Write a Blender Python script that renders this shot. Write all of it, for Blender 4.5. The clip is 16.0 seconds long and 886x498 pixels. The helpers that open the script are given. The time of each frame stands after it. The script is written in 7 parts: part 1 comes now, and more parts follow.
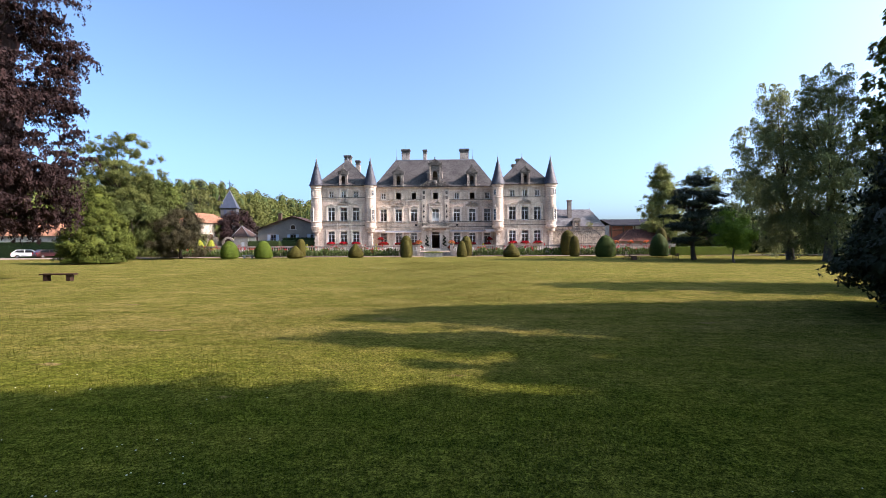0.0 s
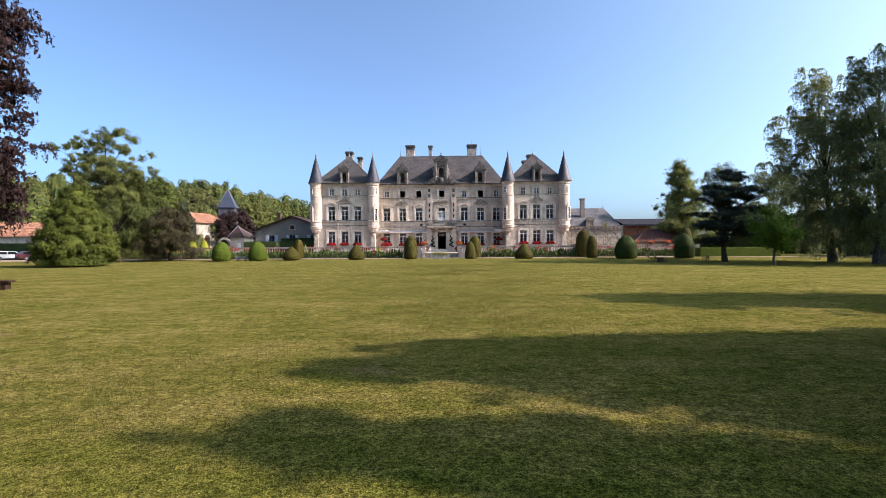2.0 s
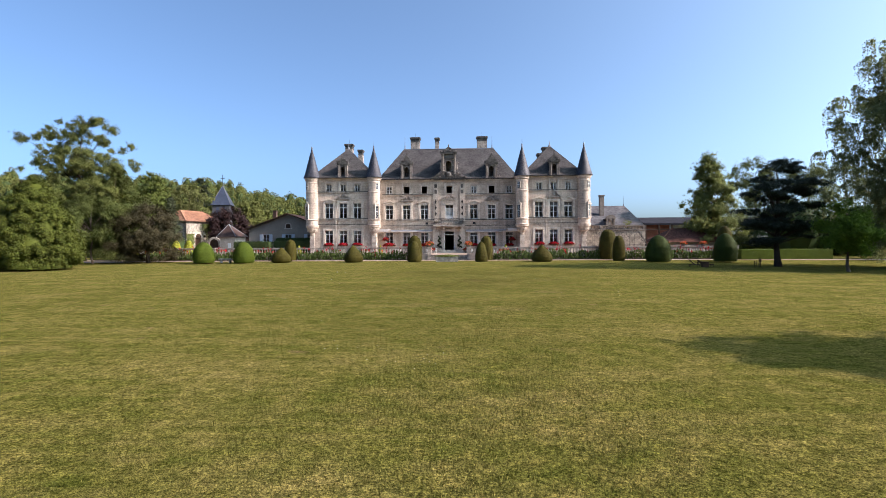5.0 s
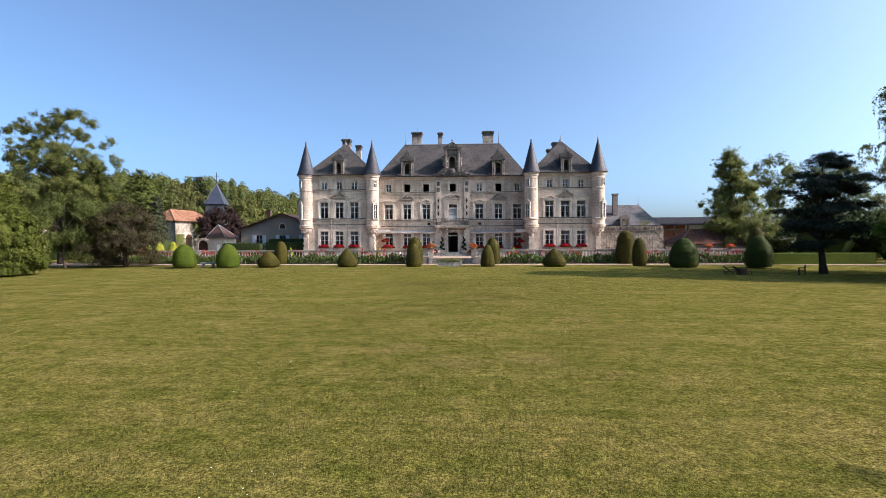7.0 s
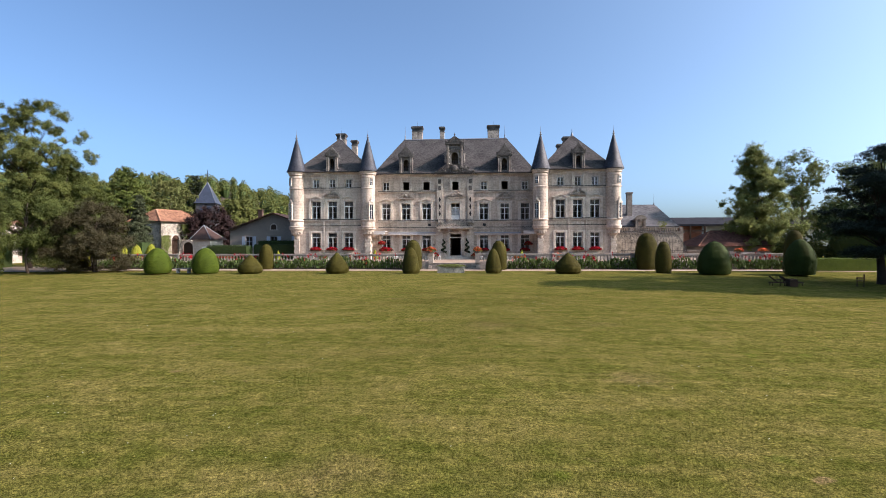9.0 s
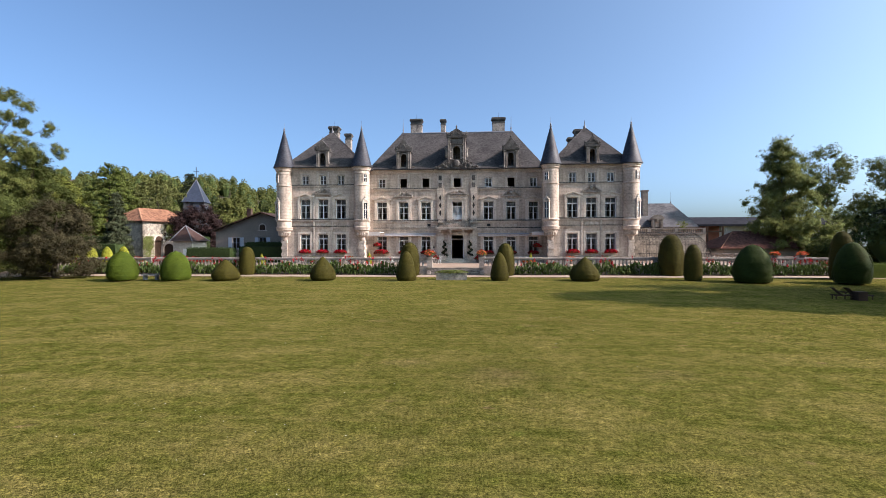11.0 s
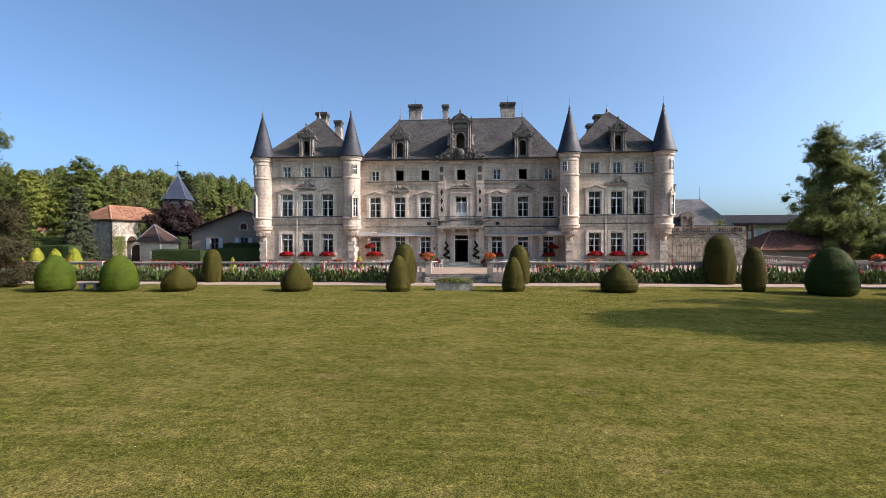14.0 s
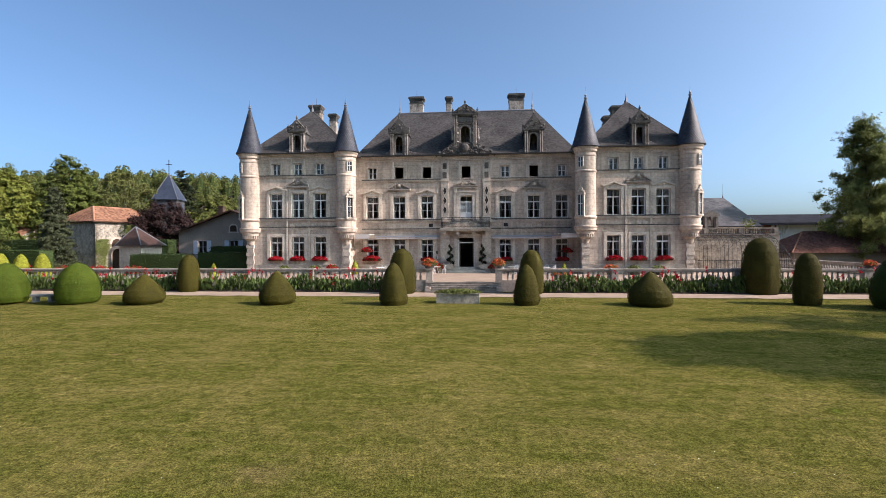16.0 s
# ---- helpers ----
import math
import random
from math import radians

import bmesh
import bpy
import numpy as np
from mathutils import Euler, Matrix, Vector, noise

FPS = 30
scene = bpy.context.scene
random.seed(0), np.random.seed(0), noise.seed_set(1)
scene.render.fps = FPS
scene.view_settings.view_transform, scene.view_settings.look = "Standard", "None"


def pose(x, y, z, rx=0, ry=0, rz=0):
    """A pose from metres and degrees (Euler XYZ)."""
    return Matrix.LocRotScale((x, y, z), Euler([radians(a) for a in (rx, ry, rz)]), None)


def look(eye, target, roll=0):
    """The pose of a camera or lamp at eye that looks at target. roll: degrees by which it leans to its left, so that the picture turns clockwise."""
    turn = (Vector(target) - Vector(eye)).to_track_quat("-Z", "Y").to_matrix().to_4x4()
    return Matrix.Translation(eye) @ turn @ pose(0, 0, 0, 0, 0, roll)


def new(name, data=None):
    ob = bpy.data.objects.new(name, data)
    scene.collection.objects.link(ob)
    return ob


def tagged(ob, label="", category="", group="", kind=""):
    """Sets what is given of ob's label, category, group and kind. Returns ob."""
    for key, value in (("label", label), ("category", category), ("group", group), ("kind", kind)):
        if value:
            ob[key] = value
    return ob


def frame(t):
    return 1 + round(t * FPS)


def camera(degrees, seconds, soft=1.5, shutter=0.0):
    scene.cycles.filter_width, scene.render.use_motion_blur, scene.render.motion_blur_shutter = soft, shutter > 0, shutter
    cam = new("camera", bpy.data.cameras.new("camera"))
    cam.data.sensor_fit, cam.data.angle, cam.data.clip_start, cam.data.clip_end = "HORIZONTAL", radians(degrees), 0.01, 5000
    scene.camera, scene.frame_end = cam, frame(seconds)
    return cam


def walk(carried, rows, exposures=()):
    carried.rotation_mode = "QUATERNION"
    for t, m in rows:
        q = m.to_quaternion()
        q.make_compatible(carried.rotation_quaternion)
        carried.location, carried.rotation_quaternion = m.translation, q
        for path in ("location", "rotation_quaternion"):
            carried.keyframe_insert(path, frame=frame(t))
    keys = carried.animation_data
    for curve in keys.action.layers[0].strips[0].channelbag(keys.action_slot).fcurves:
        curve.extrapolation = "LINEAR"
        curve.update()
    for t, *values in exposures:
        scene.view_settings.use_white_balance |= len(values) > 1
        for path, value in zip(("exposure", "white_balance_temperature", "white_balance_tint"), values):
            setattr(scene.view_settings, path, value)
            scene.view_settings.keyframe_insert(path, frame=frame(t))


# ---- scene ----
# camera: a drone flying low over the lawn towards the house
cam = camera(84.3, 16.0, soft=0.8)
ROWS = [
    (0.0, 3.575, -95.418, 2.004, 89.464, 0.337, 1.129),
    (1.0, 3.364, -92.675, 2.015, 89.543, 0.386, 1.438),
    (2.0, 3.185, -90.057, 2.011, 89.561, 0.393, 1.733),
    (3.0, 3.055, -87.470, 2.039, 89.542, 0.375, 2.026),
    (4.0, 2.975, -84.849, 2.125, 89.501, 0.341, 2.320),
    (5.0, 2.943, -82.155, 2.275, 89.452, 0.300, 2.615),
    (6.0, 2.948, -79.367, 2.480, 89.403, 0.257, 2.906),
    (7.0, 2.975, -76.485, 2.719, 89.357, 0.217, 3.185),
    (8.0, 3.007, -73.521, 2.967, 89.319, 0.182, 3.445),
    (9.0, 3.029, -70.503, 3.198, 89.287, 0.154, 3.680),
    (10.0, 3.027, -67.462, 3.390, 89.261, 0.133, 3.886),
    (11.0, 2.989, -64.439, 3.528, 89.239, 0.121, 4.065),
    (12.0, 2.913, -61.475, 3.611, 89.220, 0.118, 4.226),
    (13.0, 2.803, -58.609, 3.657, 89.201, 0.127, 4.385),
    (14.0, 2.674, -55.876, 3.703, 89.182, 0.152, 4.569),
    (15.0, 2.554, -53.305, 3.816, 89.165, 0.197, 4.817),
    (16.0, 2.485, -50.913, 4.094, 89.155, 0.272, 5.181),
]
walk(cam, [(t, pose(x, y, z, tilt, lean, turn)) for t, x, y, z, tilt, lean, turn in ROWS],
     exposures=[(0.0, 1.33, 6450, 33), (1.0, 1.16, 6450, 32), (2.0, 1.06, 6450, 31), (4.0, 0.96, 6450, 30), (9.0, 0.79, 6450, 29), (16.0, 0.63, 6450, 28)])

# ---- light ----
SUN_EL, SUN_X, SUN_Y = radians(36.0), 0.986, -0.168
world = bpy.data.worlds.new("world")
scene.world = world
world.use_nodes = True
wn = world.node_tree
sky = wn.nodes.new("ShaderNodeTexSky")
sky.sky_type = "NISHITA"
sky.sun_disc = False
sky.sun_elevation = SUN_EL
sky.sun_rotation = math.atan2(SUN_X, SUN_Y)
sky.air_density, sky.dust_density, sky.ozone_density = 0.50, 4.0, 2.0
wn.nodes["Background"].inputs["Strength"].default_value = 0.156
air = wn.nodes.new("ShaderNodeMix")
air.data_type, air.blend_type = "RGBA", "MULTIPLY"
air.inputs[0].default_value, air.inputs[7].default_value = 1.0, (0.85, 1.23, 1.18, 1)
wn.links.new(sky.outputs[0], air.inputs[6])
wn.links.new(air.outputs[2], wn.nodes["Background"].inputs["Color"])
sun = new("sun", bpy.data.lights.new("sun", "SUN"))
sun.data.energy, sun.data.angle, sun.data.color = 5.0, radians(0.6), (1.0, 0.90, 0.76)
sun.matrix_world = look((SUN_X * 100, SUN_Y * 100, 100 * math.tan(SUN_EL)), (0, 0, 0))


# ---- materials ----
def mat(name, base, rough=0.8, metal=0.0, vary=0.15, scale=1.0, fine=12.0, bump=0.15, bump_scale=40.0, isl=0.0, obj=0.0,
        dark=None, spec=0.3, streak=0.0, course=0.0):
    """Two scales of colour variation, fine bump, optional change per piece."""
    m = bpy.data.materials.new(name)
    m.use_nodes = True
    nt, b = m.node_tree, m.node_tree.nodes["Principled BSDF"]
    b.inputs["Roughness"].default_value = rough
    b.inputs["Metallic"].default_value = metal
    b.inputs["Specular IOR Level"].default_value = spec
    geo = nt.nodes.new("ShaderNodeNewGeometry")

    def tex(s, detail=4.0):
        n = nt.nodes.new("ShaderNodeTexNoise")
        n.inputs["Scale"].default_value, n.inputs["Detail"].default_value = s, detail
        nt.links.new(geo.outputs["Position"], n.inputs["Vector"])
        return n.outputs["Fac"]

    def math_node(op, a, c):
        n = nt.nodes.new("ShaderNodeMath")
        n.operation = op
        for k, v in enumerate((a, c)):
            if isinstance(v, (int, float)):
                n.inputs[k].default_value = v
            else:
                nt.links.new(v, n.inputs[k])
        return n.outputs[0]

    f = math_node("ADD", math_node("MULTIPLY", math_node("SUBTRACT", tex(scale), 0.5), 2.2 * vary),
                  math_node("MULTIPLY", math_node("SUBTRACT", tex(fine), 0.5), 1.6 * vary))
    if streak:
        mp = nt.nodes.new("ShaderNodeMapping")
        mp.inputs["Scale"].default_value = (2.2, 2.2, 0.16)
        nt.links.new(geo.outputs["Position"], mp.inputs["Vector"])
        sn = nt.nodes.new("ShaderNodeTexNoise")
        sn.inputs["Scale"].default_value, sn.inputs["Detail"].default_value = 1.0, 5.0
        nt.links.new(mp.outputs[0], sn.inputs["Vector"])
        f = math_node("ADD", f, math_node("MULTIPLY", math_node("SUBTRACT", sn.outputs["Fac"], 0.5), streak))
    if course:
        # thin dark bed joints between the courses
        xyz = nt.nodes.new("ShaderNodeSeparateXYZ")
        nt.links.new(geo.outputs["Position"], xyz.inputs[0])
        joint = math_node("LESS_THAN", math_node("FRACT", math_node("DIVIDE", xyz.outputs[2], course), 0.0), 0.08)
        f = math_node("SUBTRACT", f, math_node("MULTIPLY", joint, 0.22))
    if isl:
        f = math_node("ADD", f, math_node("MULTIPLY", math_node("SUBTRACT", geo.outputs["Random Per Island"], 0.5), isl))
    if obj:
        oi = nt.nodes.new("ShaderNodeObjectInfo")
        f = math_node("ADD", f, math_node("MULTIPLY", math_node("SUBTRACT", oi.outputs["Random"], 0.5), obj))
    ramp = nt.nodes.new("ShaderNodeMix")
    ramp.data_type = "RGBA"
    lo = dark or tuple(c * 0.45 for c in base)
    hi = tuple(min(1.0, base[k] + (base[k] - lo[k]) * 0.8) for k in range(3))
    ramp.inputs[6].default_value = (*lo, 1)
    ramp.inputs[7].default_value = (*hi, 1)
    nt.links.new(math_node("ADD", f, 0.55), ramp.inputs[0])
    nt.links.new(ramp.outputs[2], b.inputs["Base Color"])
    if bump:
        bn = nt.nodes.new("ShaderNodeBump")
        bn.inputs["Strength"].default_value = bump
        bn.inputs["Distance"].default_value = 0.02
        nt.links.new(tex(bump_scale, 3.0), bn.inputs["Height"])
        nt.links.new(bn.outputs[0], b.inputs["Normal"])
    return m


def leaf_mat(name, base, isl=0.6, trans=0.35, dark=None, spec=0.10, rough=0.7, scale=0.6):
    m = mat(name, base, rough=rough, vary=0.25, scale=scale, fine=3.0, bump=0, isl=isl, spec=spec, dark=dark)
    nt, b = m.node_tree, m.node_tree.nodes["Principled BSDF"]
    tr = nt.nodes.new("ShaderNodeBsdfTranslucent")
    mix = nt.nodes.new("ShaderNodeMixShader")
    src = b.inputs["Base Color"].links[0].from_socket
    nt.links.new(src, tr.inputs["Color"])
    mix.inputs[0].default_value = trans * 0.75
    out = nt.nodes["Material Output"]
    nt.links.new(b.outputs[0], mix.inputs[1])
    nt.links.new(tr.outputs[0], mix.inputs[2])
    nt.links.new(mix.outputs[0], out.inputs["Surface"])
    return m


STONE = mat("limestone", (0.430, 0.352, 0.288), 0.9, vary=0.46, scale=0.5, fine=4.0, bump=0.3, bump_scale=14, dark=(0.17, 0.142, 0.12), streak=0.85, course=0.42)
STONE_TRIM = mat("limestone_trim", (0.44, 0.38, 0.32), 0.9, vary=0.50, scale=0.9, fine=6.0, bump=0.3, bump_scale=20, dark=(0.17, 0.15, 0.13), streak=0.4)
STONE_PALE = mat("limestone_dressed", (0.50, 0.435, 0.365), 0.9, vary=0.45, scale=0.9, fine=6.0, bump=0.3, bump_scale=20, dark=(0.22, 0.19, 0.16), streak=0.4)
BAL_STONE = mat("balustrade_stone", (0.31, 0.27, 0.235), 0.92, vary=0.5, scale=1.0, fine=6.0, bump=0.4, bump_scale=18, dark=(0.12, 0.105, 0.09))
CHIMNEY_STONE = mat("chimney_stone", (0.26, 0.225, 0.195), 0.95, vary=0.9, scale=1.6, fine=6.0, bump=0.5, bump_scale=18, dark=(0.07, 0.062, 0.056), streak=0.8)
STONE_DARK = mat("blackened_stone", (0.085, 0.078, 0.072), 0.95, vary=0.7, scale=1.4, fine=7.0, bump=0.5, bump_scale=18, dark=(0.022, 0.020, 0.020))
STONE_OLD = mat("weathered_limestone", (0.165, 0.145, 0.128), 0.92, vary=0.7, scale=1.2, fine=7.0, bump=0.5, bump_scale=18, dark=(0.06, 0.053, 0.048))
SLATE = mat("slate", (0.068, 0.064, 0.064), 0.9, vary=0.55, scale=0.6, fine=16.0, bump=0.5, bump_scale=25, isl=0.6, dark=(0.034, 0.033, 0.034), spec=0.03)
SLATE_WING = mat("pale_slate", (0.095, 0.093, 0.098), 0.85, vary=0.6, scale=0.7, fine=7.0, bump=0.4, bump_scale=25, isl=0.5, dark=(0.045, 0.045, 0.05), spec=0.1)
SPIRE_SLATE = mat("blue_slate", (0.034, 0.045, 0.072), 0.7, vary=0.2, scale=0.8, fine=9.0, bump=0.2, isl=0.3, dark=(0.018, 0.025, 0.042), spec=0.15)
SLATE_CONE = mat("slate_scales", (0.027, 0.030, 0.041), 0.5, vary=0.4, scale=0.8, fine=9.0, bump=0.2, bump_scale=25, isl=0.8, dark=(0.010, 0.011, 0.017), spec=0.35)
GUTTER = mat("dark_zinc", (0.028, 0.027, 0.027), 0.8, vary=0.3, bump=0.1, spec=0.1)
LEAD = mat("lead_sheet", (0.15, 0.155, 0.17), 0.6, metal=0.3, vary=0.2, bump=0.1)
IRON = mat("wrought_iron", (0.03, 0.03, 0.032), 0.5, metal=0.5, vary=0.1, bump=0)
WHITE = mat("white_paint", (0.74, 0.72, 0.68), 0.5, vary=0.06, bump=0.05)
# room plaster with the dimness of unlit rooms put into its colour
DARKROOM = mat("dim_room_tone", (0.16, 0.13, 0.105), 0.95, vary=0.1, bump=0)
CURTAIN = mat("curtain_cloth", (0.26, 0.25, 0.235), 0.9, vary=0.12, bump=0.1)
# pale tone painted for the sky's reflection in the balcony door
SKY_SHEET = mat("painted_sky_reflection", (0.78, 0.80, 0.82), 0.9, vary=0.06, bump=0.1)
AWNING = mat("awning_canvas", (0.50, 0.48, 0.47), 0.85, vary=0.15, bump=0.1)
AWNING_GREY = mat("awning_cassette", (0.30, 0.31, 0.34), 0.6, vary=0.1, bump=0)
GLASS = bpy.data.materials.new("window_glass")
GLASS.use_nodes = True
_g = GLASS.node_tree.nodes["Principled BSDF"]
_g.inputs["Transmission Weight"].default_value, _g.inputs["Roughness"].default_value, _g.inputs["IOR"].default_value = 1.0, 0.02, 1.45
_g.inputs["Base Color"].default_value = (0.80, 0.84, 0.86, 1)
RED_TILE = mat("clay_tiles", (0.25, 0.125, 0.078), 0.9, vary=0.7, scale=2.2, fine=8.0, bump=0.3, isl=0.9, dark=(0.13, 0.060, 0.040), spec=0.1)
BROWN_TILE = mat("brown_tiles", (0.062, 0.034, 0.028), 0.8, vary=0.25, scale=1.5, fine=8.0, bump=0.3, isl=0.4)
# render darkened: shade on the gabled house is put into its colour
RENDER_WALL = mat("shade_toned_render", (0.24, 0.205, 0.175), 0.95, vary=0.3, scale=0.5, fine=5.0, bump=0.3, dark=(0.12, 0.10, 0.085))
PALE_WALL = mat("pale_render", (0.40, 0.35, 0.295), 0.95, vary=0.5, scale=0.7, fine=4.0, bump=0.5, bump_scale=10, dark=(0.18, 0.155, 0.13), streak=0.6)
TOWER_STONE = mat("grey_tower_stone", (0.055, 0.055, 0.060), 0.95, vary=0.4, scale=1.0, fine=5.0, bump=0.4)
RUBBLE = mat("rubble_stone", (0.27, 0.235, 0.195), 0.95, vary=0.8, scale=1.4, fine=4.0, bump=0.8, bump_scale=5, dark=(0.11, 0.095, 0.08))
# paler copy of the rubble, sunlight on the side wall put into its colour
RUBBLE_LIT = mat("sunlit_rubble", (0.285, 0.25, 0.205), 0.95, vary=0.9, scale=2.2, fine=5.0, bump=0.8, bump_scale=5, dark=(0.11, 0.095, 0.08))
BARN_TILE = mat("red_brown_tiles", (0.125, 0.060, 0.046), 0.9, vary=0.5, scale=1.5, fine=8.0, bump=0.3, isl=0.7, spec=0.05)
SHUTTER = mat("blue_grey_shutter", (0.42, 0.47, 0.54), 0.6, vary=0.1, bump=0.05)
GRAVEL = mat("gravel", (0.27, 0.20, 0.15), 0.95, vary=0.25, scale=0.8, fine=30.0, bump=0.6, bump_scale=60)
SOIL = mat("soil", (0.05, 0.038, 0.028), 0.95, vary=0.3, fine=20.0, bump=0.5)
BARK = mat("bark", (0.10, 0.078, 0.06), 0.95, vary=0.4, scale=2, fine=14, bump=0.8, bump_scale=18, spec=0.05)
BIRCH_BARK = mat("birch_bark", (0.075, 0.065, 0.055), 0.9, vary=0.7, scale=2.5, fine=9, bump=0.5, dark=(0.025, 0.022, 0.02), spec=0.05)
BARK_DARK = mat("dark_bark", (0.036, 0.028, 0.022), 0.95, vary=0.4, scale=2, fine=14, bump=0.8, bump_scale=18, spec=0.02)
WOOD_DARK = mat("dark_wood", (0.06, 0.036, 0.025), 0.85, vary=0.3, scale=3, fine=30, bump=0.3, spec=0.08)


# ---- building helpers ----
class Shape:
    """Collects vertices and faces of one mesh."""

    def __init__(self):
        self.v, self.f = [], []

    def face(self, pts):
        n = len(self.v)
        self.v.extend(tuple(p) for p in pts)
        self.f.append(tuple(range(n, n + len(pts))))
        return self

    def box(self, x0, x1, y0, y1, z0, z1, m=None):
        n = len(self.v)
        pts = [(x0, y0, z0), (x1, y0, z0), (x1, y1, z0), (x0, y1, z0), (x0, y0, z1), (x1, y0, z1), (x1, y1, z1), (x0, y1, z1)]
        self.v.extend(tuple(m @ Vector(p)) if m else p for p in pts)
        self.f.extend(tuple(n + k for k in q) for q in ((0, 3, 2, 1), (4, 5, 6, 7), (0, 1, 5, 4), (1, 2, 6, 5), (2, 3, 7, 6), (3, 0, 4, 7)))
        return self

    def lathe(self, cx, cy, prof, n=24, m=None, a0=0.0, a1=2 * math.pi, wob=0.0):
        """A turned body from (radius, z) pairs, closed at both ends."""
        full = abs(a1 - a0 - 2 * math.pi) < 1e-6
        k = n if full else n + 1
        base = len(self.v)
        for r, z in prof:
            for i in range(k):
                a = a0 + (a1 - a0) * i / n
                rr = r * (1 + wob * noise.noise((math.cos(a) * 2 + cx, math.sin(a) * 2 + cy, z * 1.3)))
                p = (cx + rr * math.cos(a), cy + rr * math.sin(a), z)
                self.v.append(tuple(m @ Vector(p)) if m else p)
        for j in range(len(prof) - 1):
            for i in range(k if full else n):
                i2 = (i + 1) % k
                self.f.append((base + j * k + i, base + j * k + i2, base + (j + 1) * k + i2, base + (j + 1) * k + i))
        self.f.append(tuple(base + i for i in reversed(range(k))))
        self.f.append(tuple(base + (len(prof) - 1) * k + i for i in range(k)))
        return self

    def slab(self, outline, y0, y1):
        """An (x, z) outline, anticlockwise seen from -y, pushed from y0 to y1."""
        n, k = len(self.v), len(outline)
        self.v.extend((x, y0, z) for x, z in outline)
        self.v.extend((x, y1, z) for x, z in outline)
        self.f.append(tuple(n + i for i in range(k)))
        self.f.append(tuple(n + k + i for i in reversed(range(k))))
        for i in range(k):
            j = (i + 1) % k
            self.f.append((n + j, n + i, n + k + i, n + k + j))
        return self

    def tube(self, pts, radii, n=6):
        """A round limb along a line of points."""
        base = len(self.v)
        for i, p in enumerate(pts):
            p = Vector(p)
            d = (Vector(pts[min(i + 1, len(pts) - 1)]) - Vector(pts[max(i - 1, 0)])).normalized()
            u = d.orthogonal().normalized()
            w = d.cross(u)
            for j in range(n):
                a = 2 * math.pi * j / n
                self.v.append(tuple(p + (u * math.cos(a) + w * math.sin(a)) * radii[i]))
        for i in range(len(pts) - 1):
            for j in range(n):
                j2 = (j + 1) % n
                self.f.append((base + i * n + j, base + i * n + j2, base + (i + 1) * n + j2, base + (i + 1) * n + j))
        self.f.append(tuple(base + (len(pts) - 1) * n + j for j in range(n)))
        return self

    def mesh(self, name, material, smooth=False):
        me = bpy.data.meshes.new(name)
        me.from_pydata(self.v, [], self.f)
        me.materials.append(material)
        if smooth:
            me.polygons.foreach_set("use_smooth", [True] * len(me.polygons))
        me.update()
        return me


def part(name, shape, material, parent=None, label="", smooth=False, at=None):
    """One mesh object, under a thing or part when a parent is given."""
    me = shape.mesh(name, material, smooth) if isinstance(shape, Shape) else shape
    ob = new(name, me)
    if parent:
        ob.parent = parent
    if at is not None:
        ob.matrix_basis = at
    if label:
        ob["label"] = label
    return ob


def thing(name, label, category, at=None, group="", kind=""):
    ob = new(name)
    ob.empty_display_size = 0.2
    if at is not None:
        ob.matrix_basis = at
    return tagged(ob, label, category, group, kind)


def pierced(x0, x1, z0, z1, y0, y1, holes):
    """A wall from y0 (front) to y1 with rectangular holes (xa, xb, za, zb) right through it."""
    s = Shape()
    xs = sorted({x0, x1, *[h[0] for h in holes], *[h[1] for h in holes]})
    zs = sorted({z0, z1, *[h[2] for h in holes], *[h[3] for h in holes]})
    xs, zs = [x for x in xs if x0 <= x <= x1], [z for z in zs if z0 <= z <= z1]

    def solid(i, j):
        if not (0 <= i < len(xs) - 1 and 0 <= j < len(zs) - 1):
            return False
        cx, cz = (xs[i] + xs[i + 1]) / 2, (zs[j] + zs[j + 1]) / 2
        return not any(h[0] < cx < h[1] and h[2] < cz < h[3] for h in holes)

    for i in range(len(xs) - 1):
        for j in range(len(zs) - 1):
            if not solid(i, j):
                continue
            a, b, c, d = xs[i], xs[i + 1], zs[j], zs[j + 1]
            s.face([(a, y0, c), (b, y0, c), (b, y0, d), (a, y0, d)])
            s.face([(b, y1, c), (a, y1, c), (a, y1, d), (b, y1, d)])
            if not solid(i - 1, j):
                s.face([(a, y1, c), (a, y0, c), (a, y0, d), (a, y1, d)])
            if not solid(i + 1, j):
                s.face([(b, y0, c), (b, y1, c), (b, y1, d), (b, y0, d)])
            if not solid(i, j - 1):
                s.face([(a, y1, c), (b, y1, c), (b, y0, c), (a, y0, c)])
            if not solid(i, j + 1):
                s.face([(a, y0, d), (b, y0, d), (b, y1, d), (a, y1, d)])
    return s


# ---- the house ----
TERR = 0.75          # terrace level
FLOOR0 = 1.30        # ground floor level
EAVE = 13.55
YM = 3.2             # front wall of the middle block
XP0, XP1 = 12.43, 23.0   # corner towers' axes
YBACK, PBACK = 16.8, 10.5
WALL = 0.55

house = thing("chateau", "cream limestone chateau with slate roofs and four corner turrets", "house")


